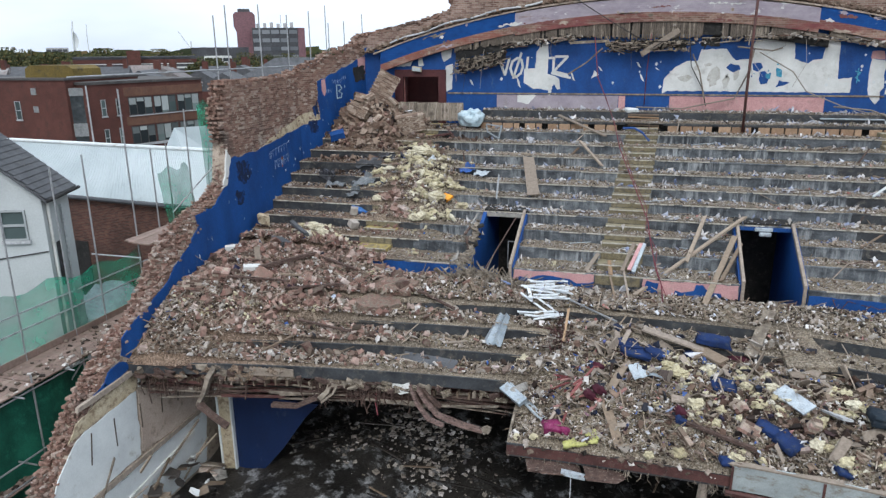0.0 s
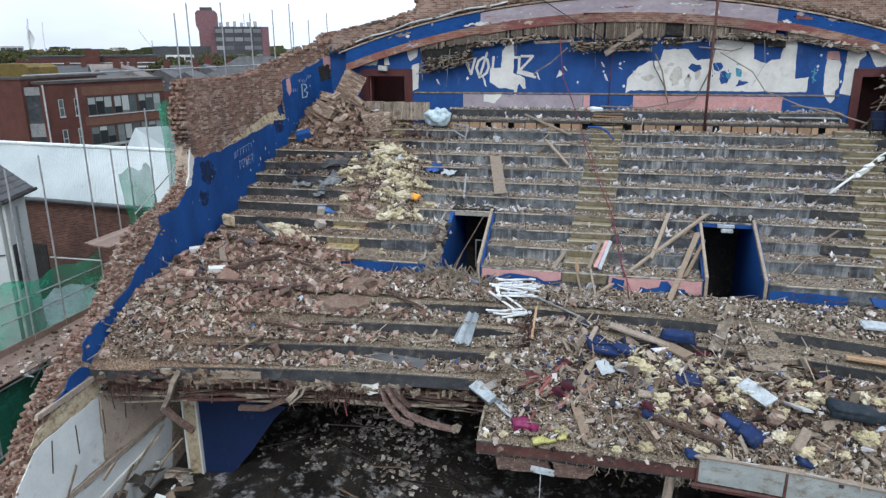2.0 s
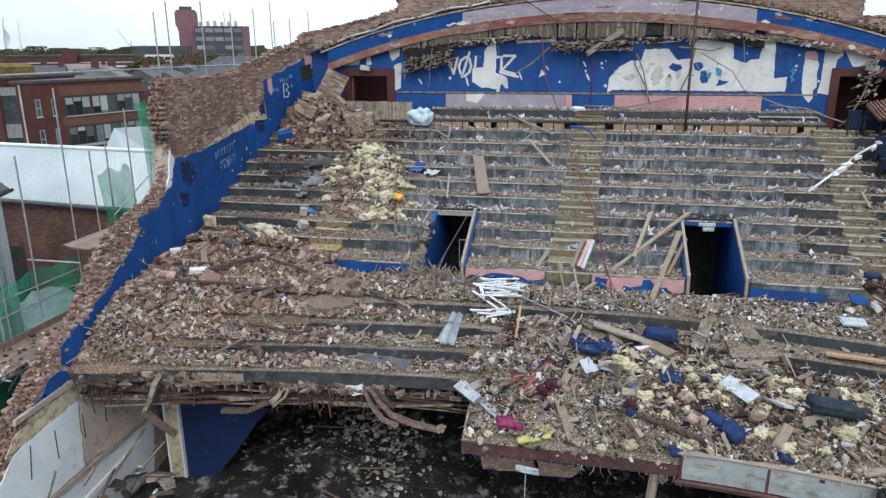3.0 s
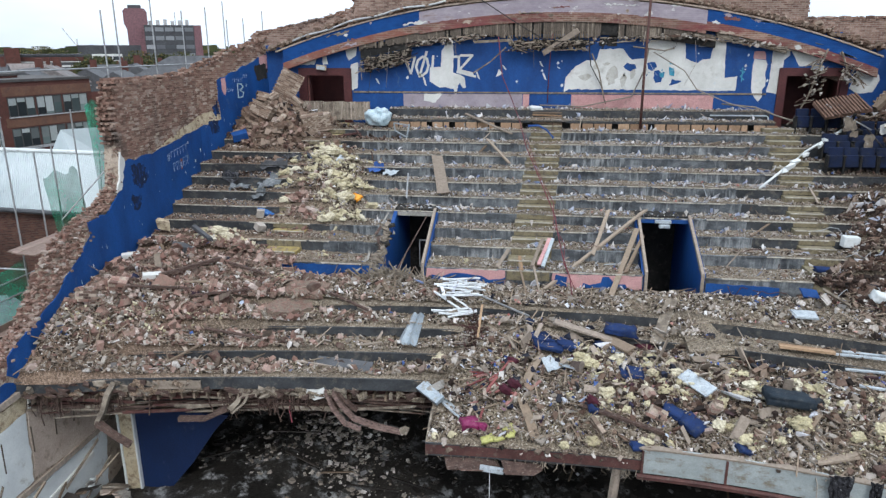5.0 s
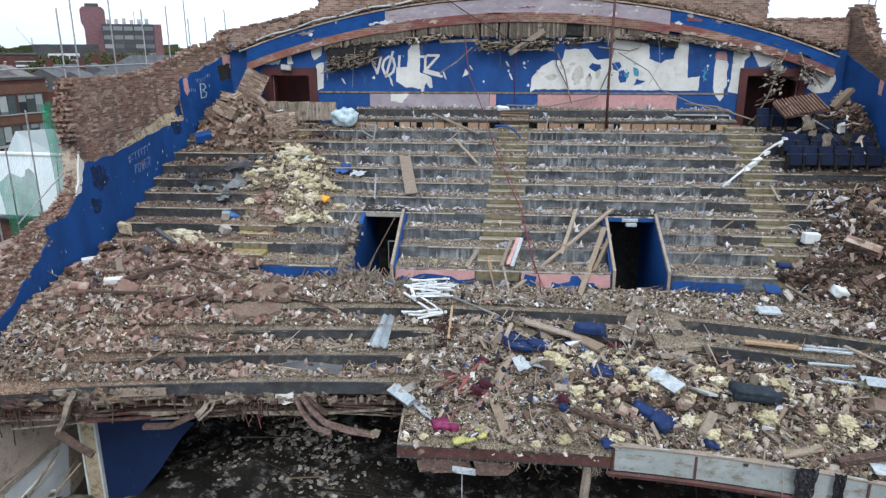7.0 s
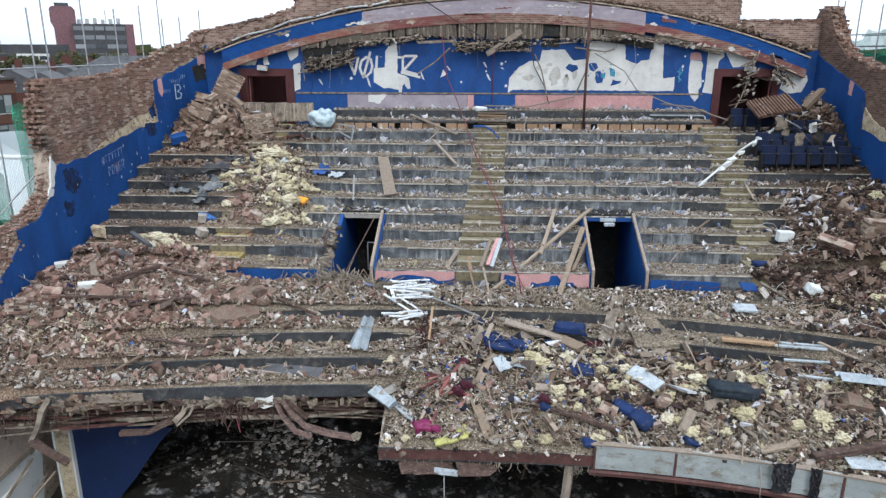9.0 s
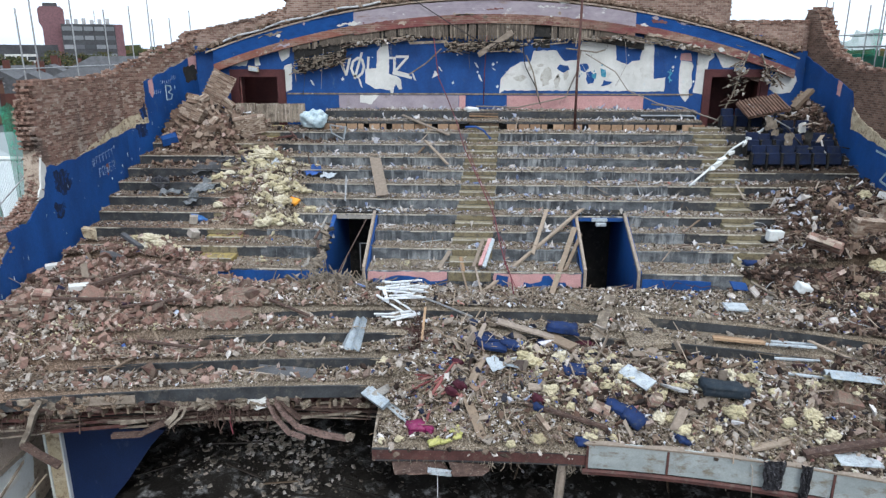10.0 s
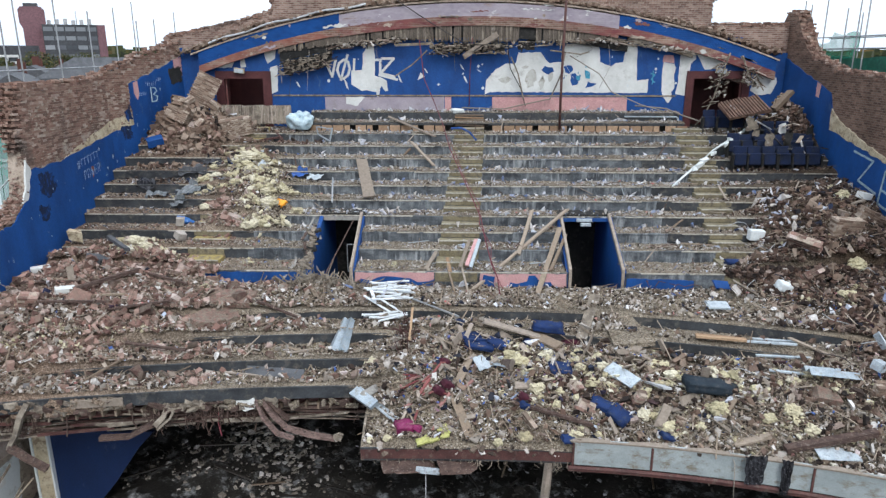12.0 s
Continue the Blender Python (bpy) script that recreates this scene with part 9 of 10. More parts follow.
rm = Euler((radians(30), radians(-10), radians(10))).to_matrix()
part("slab", Geo().box((10.45, 30.0, 13.02), (1.55, 0.95, 0.1), rm, 0.04, tr), M_RIB, rib_slab)
for k in range(13):
    o = rm @ Vector((-0.72 + k * 0.12, 0, 0.07))
    part("rib", Geo().box((10.45 + o.x, 30.0 + o.y, 13.02 + o.z), (0.06, 0.98, 0.08), rm, 0.06, tr), M_RIB, rib_slab)
masonry_block("fallen lump of brickwork leaning on the wall", 12.2, 30.9, 2, 2, 7, (10, 40, 20), lift=0.35)
masonry_block("lump of split stock bricks by the front edge", 1.42, 17.5, 2, 1, 4, (20, 30, -48))
masonry_block("lump of red bricks in the mixed heap", 2.6, 18.05, 1, 2, 3, (35, 20, 50), True)
masonry_block("lump of red bricks in the mixed heap", 2.75, 17.65, 2, 1, 4, (-20, 30, 10), True)
masonry_block("lump of brown bricks in the mixed heap", 9.2, 18.15, 1, 2, 3, (10, 10, 14))
masonry_block("lump of brown bricks in the mixed heap", 9.5, 18.3, 2, 2, 3, (15, -10, -20))
masonry_block("lump of dark red bricks in the mixed heap", 4.0, 17.85, 1, 2, 4, (25, 20, 20), True)
masonry_block("lump of brown bricks in the mixed heap", 5.25, 19.2, 2, 1, 3, (20, -10, 35))

slab_thing("plastic_crate", "blue plastic crate half buried by the fallen bricks", -11.75, 29.1, (0.6, 0.42, 0.3), (15, -12, 25), M_BLUE, "crate", 0.05, 0.04, bevel=0.02)
for i in range(7):
    plank("red_stick", "red-painted broken stick lying on the top rows", (-7.9 + 0.1 * i, 29.5 + 0.05 * i, 0.1), (-7.3 + 0.06 * i, 29.95 - 0.12 * i, 0.2), 0.05, 0.03, M_RUST, "stick", "red broken sticks")
# planks and boards
plank("board", "weathered plank laid up the rows", (-3.83, 28.2, 0.05), (-3.32, 26.2, 0.05), 0.4, 0.04, M_GREYWOOD, lift=0.03)
plank("prop_timber", "pale timber prop leaning on the rows", (1.6, 23.7), (2.15, 25.5, 0.1), 0.11, 0.06, M_WOOD, group="crossed timber props")
plank("prop_timber", "long pale timber leaning up to the stairwell", (0.2, 22.6), (3.3, 25.5, 0.15), 0.11, 0.06, M_WOOD, group="crossed timber props")
plank("prop_timber", "timber prop leaning beside the stairwell", (2.05, 22.2), (2.95, 24.6, 0.15), 0.16, 0.06, M_WOOD, group="crossed timber props")
plank("prop_timber", "broken timber prop leaning beside the stairwell", (2.5, 22.9), (3.15, 24.5, 0.05), 0.1, 0.06, M_WOOD, group="crossed timber props")
plank("board", "plank sloping off the timber platform", (-3.12, 31.1), (-1.21, 29.7, 0.05), 0.16, 0.04, M_GREYWOOD)
plank("batten", "short batten propped like a tent", (-2.34, 28.9), (-2.1, 29.15, 0.25), 0.09, 0.05, M_WOOD)
plank("batten", "broken batten lying over the rows", (-2.08, 29.1, 0.2), (-1.18, 28.0), 0.1, 0.05, M_WOOD)
plank("batten", "long thin batten lying along a row", (-5.21, 28.75), (-2.79, 28.6), 0.05, 0.05, M_WOOD)
plank("batten", "upright grey strip lying over the rows", (-4.74, 27.3), (-4.56, 26.0), 0.05, 0.03, M_STEEL)
plank("board", "brown board tilted in the heap", (-0.29, 18.06), (0.07, 17.27), 0.22, 0.035, M_WOOD)
plank("board", "long grey board over the lower rows", (0.45, 20.35, 0.15), (1.95, 20.05, 0.2), 0.26, 0.05, M_GREYWOOD)
plank("board", "wide brown board end over the heap", (1.8, 20.1, 0.22), (2.35, 19.6, 0.1), 0.4, 0.05, M_WOOD)
plank("beam", "long timber half buried in the heap", (1.04, 17.95, 0.12), (2.83, 17.36, 0.14), 0.1, 0.07, M_DARKTIMBER)
for i in range(3):
    plank("fresh_batten", "fresh sawn timber batten lying along a row", (5.93 - 0.02 * i, 20.26 - i * 0.1, 0.08), (7.06, 20.06 - i * 0.08, 0.08), 0.09, 0.06, M_NEWWOOD, group="fresh sawn battens", split=False)
for i, (p, q) in enumerate((((7.32, 20.22), (8.35, 20.14)), ((7.07, 19.96), (8.19, 19.82)), ((7.15, 19.52), (8.29, 19.34)), ((7.14, 18.7), (8.24, 18.58)))):
    plank("metal_trim", "white-edged metal nosing strip on the rows", (*p, 0.06), (*q, 0.06), 0.1, 0.035, M_PAPER, "metal strip", "loose nosing strips", split=False)
for i, (p, q) in enumerate((((-12.3, 21.0), (-10.9, 21.3)), ((-9.6, 20.1), (-8.0, 20.5)), ((-8.8, 19.4), (-7.2, 19.2)), ((-11.2, 19.9), (-9.7, 20.2)), ((-9.2, 21.9), (-7.9, 21.5)), ((-5.8, 20.9), (-4.6, 20.6)))):
    plank("timber", "dark split timber lying in the red rubble", (*p, 0.1), (*q, 0.16), 0.08, 0.05, M_DARKTIMBER, group="split timbers in the rubble")
plank("timber", "long dark timber lying in the red rubble", (-10.75, 20.75, 0.1), (-9.5, 22.1, 0.16), 0.12, 0.09, M_DARKTIMBER)
plank("timber", "long thin timber lying across the red rubble", (-12.4, 20.25, 0.05), (-9.4, 20.95, 0.1), 0.07, 0.05, M_WOOD)
plank("timber", "dark timber sloping over the rubble", (-11.05, 23.5, 0.3), (-10.25, 22.95, 0.12), 0.14, 0.1, M_SLATE)
plank("board", "brown board leaning in the heap", (-0.23, 18.5), (0.05, 19.04, 0.2), 0.2, 0.04, M_WOOD)
plank("batten", "pale timber strip standing on the gangway steps", (-1.25, 22.95), (-0.95, 23.75), 0.13, 0.04, M_GREYWOOD)
plank("batten", "short plank end on the gangway steps", (-0.5, 22.9), (-0.6, 23.5), 0.1, 0.03, M_NEWWOOD)
plank("batten", "thin batten leaning on the gangway", (-0.35, 22.3), (-0.6, 23.1, 0.1), 0.06, 0.03, M_WOOD)
plank("batten", "thin batten leaning on the gangway", (0.05, 22.2), (-0.15, 22.9, 0.1), 0.06, 0.03, M_GREYWOOD)
plank("batten", "pale stick rising out of the heap", (-1.5, 19.7), (-1.45, 20.4, 0.5), 0.06, 0.04, M_NEWWOOD)
plank("metal_tube", "bent grey tube lying on the rows", (-1.5, 21.3, 0.12), (-0.2, 20.8, 0.1), 0.04, 0.04, M_STEEL)
plank("board", "rough grey board propped on the slope", (3.0, 20.1), (3.6, 21.6, 0.1), 0.3, 0.05, M_LATH)
for i in range(64):
    zone = tr.random()
    if zone < 0.4:
        x, y = tr.uniform(-2, 11), tr.uniform(17.6, 20)
    elif zone < 0.65:
        x, y = tr.uniform(-12, -3), tr.uniform(18.6, 22.6)
    elif zone < 0.85:
        x, y = tr.uniform(8.5, 12.8), tr.uniform(20, 29)
    else:
        x, y = tr.uniform(-7, 8), tr.uniform(23.2, 30)
    y -= bow(x) if y < 21 else 0
    a, l = tr.uniform(0, 6.28), tr.uniform(0.4, 1.3)
    q = (x + math.cos(a) * l, y + math.sin(a) * l * 0.6)
    if not (allowed(np.array([x]), np.array([y]))[0] and allowed(np.array([q[0]]), np.array([q[1]]))[0]):
        continue
    plank("loose_batten", "loose splintered batten lying in the rubble", (x, y, 0.03), (*q, 0.06), tr.uniform(0.04, 0.13), 0.03, tr.choice((M_WOOD, M_WOOD, M_GREYWOOD)), "batten", "loose battens")

# white strips in a loose stack by the stairwell
ws = random.Random(9)
for i in range(24):
    x, y = -2.6 + ws.uniform(-0.3, 0.3), 22.5 - i * 0.085
    l = ws.uniform(0.6, 1.15)
    a = ws.gauss(0.07, 0.16)
    plank("white_strip", "white plastic trim strip in a loose stack", (x, y, 0.1 + ws.uniform(0, .16)), (x + l, y + a * l, 0.1 + ws.uniform(0, .16)), 0.075, 0.03, M_TRIM, "trim strip", "stack of white trim strips", split=False)
plank("white_strip", "white plastic trim strip lying across the stack", (-2.75, 21.75, 0.2), (-2.55, 21.1, 0.1), 0.09, 0.03, M_TRIM, "trim strip", "stack of white trim strips", split=False)
plank("white_strip", "long white trim strip on the stack", (-2.95, 21.75, 0.2), (-1.6, 21.68, 0.2), 0.1, 0.03, M_TRIM, "trim strip", "stack of white trim strips", split=False)


def folded_sheet(name, label, x, y, l, w, rot, mat, category, fold=0.25):
    """A creased metal sheet."""
    rows = []
    n = 6
    m = Euler([radians(a) for a in rot]).to_matrix()
    for i in range(n + 1):
        rows.append([m @ Vector((w * (j / 4 - 0.5) * (1 - 0.35 * i / n), l * (i / n - 0.5), fold * w * (0, 0.9, 0.25, 1.0, 0.1)[j])) for j in range(5)])
    low = min(v.z for r in rows for v in r)
    y = settle(x, y)
    z = gz(x, y) - low
    g = Geo().sheet([[tuple(v + Vector((x, y, z))) for v in r] for r in rows])
    g.sheet([[tuple(v + Vector((x, y, z - 0.006))) for v in r] for r in rows])
    return single(name, g, mat, label, category)


folded_sheet("duct_sheet", "bent grey metal duct sheet leaning on a step", -3.3, 20.15, 1.15, 0.55, (25, 0, -8), M_METALSHEET, "metal sheet")
folded_sheet("duct_sheet", "flared grey metal duct lying on the rows", 8.35, 18.5, 1.2, 0.6, (8, 14, 98), M_METALSHEET, "metal sheet")
folded_sheet("metal_sheet", "crumpled pale metal sheet in the heap", 0.38, 18.97, 0.5, 0.45, (15, -5, 30), M_PAPER, "metal sheet", 0.1)
folded_sheet("metal_sheet", "crumpled pale metal sheet in the heap", 0.84, 18.92, 0.55, 0.3, (20, 5, 115), M_METALSHEET, "metal sheet", 0.1)
folded_sheet("metal_sheet", "torn dark felt sheet lying on the row", -4.9, 19.35 - 0.25, 1.5, 0.5, (2, 0, 85), M_SLATE, "felt sheet", 0.2)
slab_thing("panel", "pale blue-grey panel lying on the heap", 3.68, 18.36, (0.85, 0.36, 0.04), (22, 8, -52), M_PAPER, "panel", 0.1, 0.0)
slab_thing("panel", "dusty grey panel lying on the heap", 4.42, 18.25, (0.85, 0.3, 0.05), (15, 10, 118), M_GREY, "panel", 0.1)
slab_thing("panel", "grey-white board fragment in the heap", 7.95, 16.98, (0.9, 0.35, 0.04), (10, 5, 4), M_PAPER, "panel", 0.05)
slab_thing("panel", "pale board fragment under the heap", 9.44, 18.68, (0.32, 0.26, 0.2), (10, 10, 30), M_PAPER, "panel", 0.1)
slab_thing("panel", "white board fragment by the fallen bricks", 6.82, 21.3, (0.6, 0.34, 0.05), (14, 5, 10), M_PAPER, "panel", 0.1)
slab_thing("panel", "tilted pale board in the corner heap", 7.55, 21.85, (0.62, 0.28, 0.05), (40, 10, 60), M_PLASTER, "panel", 0.1)
slab_thing("panel", "blue board fragment in the rubble", 7.4, 22.4, (0.5, 0.3, 0.05), (35, 10, 15), M_BLUE, "panel", 0.1)
slab_thing("panel", "tilted pale board by the heap", 7.85, 21.95, (0.75, 0.24, 0.05), (35, -14, 125), M_LATH, "panel", 0.1)
slab_thing("white_box", "small white box lying on the brown rubble", 9.12, 24.55, (0.46, 0.26, 0.32), (2, 3, 4), M_PALE, "box", 0.05, 0.02, bevel=0.015)
slab_thing("plaster_block", "white plaster block in the red rubble", -12.35, 22.0, (0.62, 0.22, 0.14), (5, 0, 35), M_WHITE, "plaster block", 0.04, bevel=0.01)
slab_thing("plaster_block", "white plaster block in the red rubble", -11.0, 20.75, (0.5, 0.26, 0.14), (5, 5, 38), M_WHITE, "plaster block", 0.06, bevel=0.01)
slab_thing("black_box", "dark boxy casing lying in the red rubble", -10.95, 22.5, (0.62, 0.42, 0.32), (-18, 8, -28), M_SLATE, "box", 0.05, 0.04, bevel=0.015)
slab_thing("plaster_block", "ochre stone lump beside the wall", -12.4, 24.0, (0.4, 0.3, 0.35), (10, 5, 20), M_CREAM, "stone", 0.05, 0.15)
slab_thing("plaster_block", "pale block among the rubble", -9.4, 24.95, (0.26, 0.22, 0.24), (5, 10, 20), M_PLASTER, "stone", 0.05, 0.1)
slab_thing("plaster_block", "pale block among the rubble", -9.15, 24.3, (0.3, 0.25, 0.24), (25, 10, 50), M_PLASTER, "stone", 0.05, 0.1)
slab_thing("plaster_block", "white lump beside the brown rubble", 12.55, 25.0, (0.36, 0.26, 0.2), (5, 10, 10), M_WHITE, "plaster block", 0.15, 0.15)
slab_thing("pallet_top", "grey boarding over the hole in the floor", -2.0, 21.0, (0.6, 0.45, 0.04), (10, 5, 10), M_CONC, "board", 0.1)


def cushion(label, x, y, l, w, h, rot, mat, lift=0.05, name="seat_cushion"):
    y = settle(x, y)
    bm = bmesh.new()
    bmesh.ops.create_cube(bm, size=1.0)
    bmesh.ops.subdivide_edges(bm, edges=bm.edges, cuts=3, use_grid_fill=True)
    m = Euler([radians(a) for a in rot]).to_matrix()
    for v in bm.verts:
        p = v.co.copy()
        k = 1 - 0.25 * (max(abs(p.x), abs(p.y)) * 2) ** 4
        v.co = m @ Vector((p.x * l * (1 + 0.25 * noise.noise(p * 2.3 + Vector((y, x, 0)))), p.y * w * (1 + 0.3 * noise.noise(p * 2.7 + Vector((x, 0, y)))), p.z * h * 0.8 * k + 0.1 * h * noise.noise(p * 3.1 + Vector((x, y, 0))) + 0.012 * tr.uniform(-1, 1)))
    low, foot = min(v.co.z for v in bm.verts), gz(x, y)
    for v in bm.verts:
        v.co += Vector((x, y, foot - low * 0.9 + low * 0.1 + lift * 0.3 - 0.06))
    me = bpy.data.meshes.new(name)
    bm.to_mesh(me)
    bm.free()
    me.shade_smooth()
    me.materials.append(mat)
    return tagged(new(name, me), label, "cushion", "loose seat cushions")


M_BLACKPLASTIC = worn("black_plastic", (0.012, 0.012, 0.014), (0.03, 0.03, 0.035), (0.16, 0.16, 0.17), 9, 40, 0.25, (0.58, 0.66))
M_STRAPBLUE = worn("blue_strap", (0.01, 0.05, 0.2), (0.02, 0.08, 0.27), (0.08, 0.1, 0.2), 5, 40, 0.5)
M_MAROONCLOTH = worn("maroon_cloth", (0.03, 0.004, 0.01), (0.055, 0.008, 0.018), (0.05, 0.018, 0.024), 4, 60, 0.9)
M_MAGENTA = worn("magenta_plastic", (0.12, 0.008, 0.05), (0.17, 0.014, 0.07), (0.2, 0.05, 0.1), 4, 40, 0.5)
M_NAVYCLOTH = worn("navy_seat_cloth", (0.003, 0.013, 0.055), (0.006, 0.023, 0.09), (0.03, 0.04, 0.06), 3.0, 60, 0.85)
for x, y, l, w, h, rot, lab in ((0.08, 20.1, 0.6, 0.4, 0.16, (10, 5, 10), "thrown on the lower rows"), (0.2, 19.9, 0.5, 0.45, 0.16, (-15, 8, 30), "thrown on the lower rows"), (0.3, 19.62, 0.7, 0.3, 0.14, (15, 5, -5), "thrown on the lower rows"), (0.75, 19.75, 0.45, 0.35, 0.16, (5, 15, -10), "half buried by the board"), (2.15, 20.35, 0.8, 0.4, 0.3, (0, 5, -5), "lying along a row"), (1.75, 20.0, 0.5, 0.3, 0.2, (0, 5, 15), "lying along a row"), (2.28, 18.7, 0.55, 0.36, 0.15, (30, 10, 12), "in the mixed heap"), (3.15, 17.83, 0.55, 0.35, 0.18, (10, 15, -28), "in the mixed heap"), (3.5, 17.58, 0.5, 0.4, 0.24, (15, 25, -40), "in the mixed heap"), (2.34, 17.15, 0.42, 0.24, 0.15, (20, 10, 24), "by the parapet"), (4.5, 17.2, 0.3, 0.25, 0.15, (10, 25, 20), "by the parapet"), (1.35, 17.85, 0.25, 0.25, 0.2, (10, 25, 20), "in the mixed heap"), (8.1, 23.4, 0.6, 0.25, 0.2, (10, 5, 10), "among the fallen bricks")):
    cushion("navy seat cushion " + lab, x, y, l, w, h, rot, M_NAVYCLOTH, 0.12)
cushion("maroon seat cushion lying along a row", 2.75, 20.25, 0.5, 0.34, 0.26, (5, 0, -10), M_MAROONCLOTH, 0.1)
cushion("dark cloth lump in the mixed heap", 5.65, 18.16, 1.2, 0.5, 0.34, (5, 10, 8), worn("dark_teal_cloth", (0.006, 0.012, 0.02), (0.014, 0.024, 0.034), (0.04, 0.045, 0.05), 3.0, 60, 0.8), 0.15, "cloth_lump")
cushion("crumpled magenta plastic lying near the edge", -1.46, 17.46, 0.42, 0.34, 0.28, (10, 5, 20), M_MAGENTA, 0.05, "plastic_bag")
cushion("crumpled magenta plastic lying near the edge", -1.15, 17.42, 0.22, 0.24, 0.18, (10, 25, 60), M_MAGENTA, 0.05, "plastic_bag")
for x, y in ((-0.55, 19.03), (-0.48, 18.33), (1.35, 18.0), (-0.68, 18.2)):
    cushion("maroon cloth lump in the heap", x, y, 0.28, 0.24, 0.22, (10, 30, 20 + 40 * y), M_MAROONCLOTH, 0.1, "cloth_lump")
M_REDWOOD = pieces("red_painted_stick", [(0, (0.12, 0.035, 0.035)), (0.6, (0.2, 0.07, 0.065)), (1, (0.3, 0.17, 0.15))], 0.8, 0.3, 18)
rd = random.Random(29)
for i in range(16):
    x, y = rd.gauss(-0.95, 0.4), rd.gauss(18.3, 0.3)
    a, l = rd.gauss(0.4, 0.7), rd.uniform(0.15, 0.6)
    plank("red_stick", "red-painted splintered stick in the heap", (x, y, 0.05), (x + l * math.cos(a), y + l * 0.7 * math.sin(a), 0.1), rd.uniform(0.03, 0.09), 0.03, M_REDWOOD, "stick", "red broken sticks")


# large torn lumps of wool
def wool_lump(x, y, l, w, h, seed, mat, label):
    y = settle(x, y)
    bm = bmesh.new()
    bmesh.ops.create_icosphere(bm, subdivisions=4 if l > 0.35 else 3, radius=1.0)
    o, foot = Vector((seed * 3.1, seed * 1.7, seed)), Vector((x, y, gz(x, y)))
    for v in bm.verts:
        p = v.co.copy()
        k = 1 + 0.45 * noise.noise(p * 1.6 + o) + 0.3 * noise.noise(p * 3.7 + o) + 0.2 * noise.noise(p * 8.5 + o) + 0.1 * noise.noise(p * 17 + o)
        v.co = Vector((p.x * l / 2 * k, p.y * w / 2 * k, p.z * h / 2 * k + h * 0.2)) + foot
    me = bpy.data.meshes.new("wool_lump")
    bm.to_mesh(me)
    bm.free()
    me.materials.append(mat)
    tagged(new("wool_lump", me), label, "insulation", "torn lumps of wool")


for i, (x, y, l, w, h) in enumerate(((1.11, 19.32, 0.6, 0.35, 0.3), (1.3, 19.0, 0.5, 0.4, 0.35), (1.66, 18.21, 0.42, 0.36, 0.3), (2.2, 18.15, 0.3, 0.25, 0.22), (2.1, 17.85, 0.26, 0.24, 0.2), (0.7, 17.1, 0.26, 0.2, 0.18), (-2.24, 17.2, 0.2, 0.2, 0.16), (-1.84, 17.2, 0.22, 0.18, 0.14), (-2.47, 19.49, 0.45, 0.3, 0.25), (4.14, 18.13, 0.36, 0.3, 0.26), (4.05, 17.62, 0.34, 0.34, 0.3), (4.5, 17.38, 0.4, 0.3, 0.26), (5.75, 17.71, 0.5, 0.35, 0.35), (6.06, 18.6, 0.55, 0.3, 0.22), (6.82, 18.1, 0.4, 0.25, 0.2), (7.33, 17.76, 0.45, 0.35, 0.35), (7.6, 17.4, 0.4, 0.3, 0.3), (6.75, 17.55, 0.4, 0.3, 0.25), (3.3, 18.9, 0.4, 0.3, 0.24), (3.0, 18.3, 0.4, 0.3, 0.24), (1.9, 19.35, 0.35, 0.25, 0.2), (11.4, 22.8, 0.6, 0.5, 0.4), (10.0, 22.6, 0.4, 0.35, 0.3), (10.6, 21.9, 0.5, 0.4, 0.3), (12.2, 25.6, 0.5, 0.4, 0.35), (-7.8, 27.9, 0.9, 0.5, 0.35), (-7.1, 26.6, 0.6, 0.5, 0.3), (-6.6, 25.6, 0.5, 0.4, 0.3), (-10.3, 23.6, 0.8, 0.4, 0.3), (-9.9, 23.4, 0.5, 0.3, 0.25), (-6.9, 24.9, 0.4, 0.4, 0.3), (-8.3, 28.6, 0.5, 0.3, 0.25))):
    wool_lump(x, y, l * 0.85, w * 0.85, h * 0.9, i + 1, M_WOOL, "torn lump of pale yellow insulation wool on the rubble")
cushion("blue plastic chair back lying on a row", -9.3, 25.4, 0.6, 0.3, 0.1, (35, 10, 35), worn("blue_plastic", (0.015, 0.075, 0.24), (0.025, 0.11, 0.3), (0.1, 0.2, 0.4), 4, 40, 0.5), 0.15, "chair_back")
cushion("orange plastic piece lying on a row", -6.25, 25.7, 0.42, 0.28, 0.12, (25, 10, -35), worn("orange_plastic", (0.62, 0.23, 0.015), (0.7, 0.3, 0.03), (0.4, 0.2, 0.05), 4, 40, 0.5), 0.15, "plastic_piece")
for i, (x, y) in enumerate(((-0.58, 17.5), (-0.5, 17.33), (-1.03, 17.12), (-0.8, 17.2))):
    cushion("pad of lime-yellow wool near the edge", x, y, 0.28, 0.22, 0.07, (tr.uniform(-20, 20), tr.uniform(-20, 20), tr.uniform(0, 90)), worn("lime_wool", (0.3, 0.3, 0.09), (0.38, 0.37, 0.15), (0.2, 0.19, 0.1), 5, 40, 0.95), 0.05, "wool_pad")

# silver-blue sack and a broken frame by the platform
bm = bmesh.new()
bmesh.ops.create_icosphere(bm, subdivisions=4, radius=1.0)
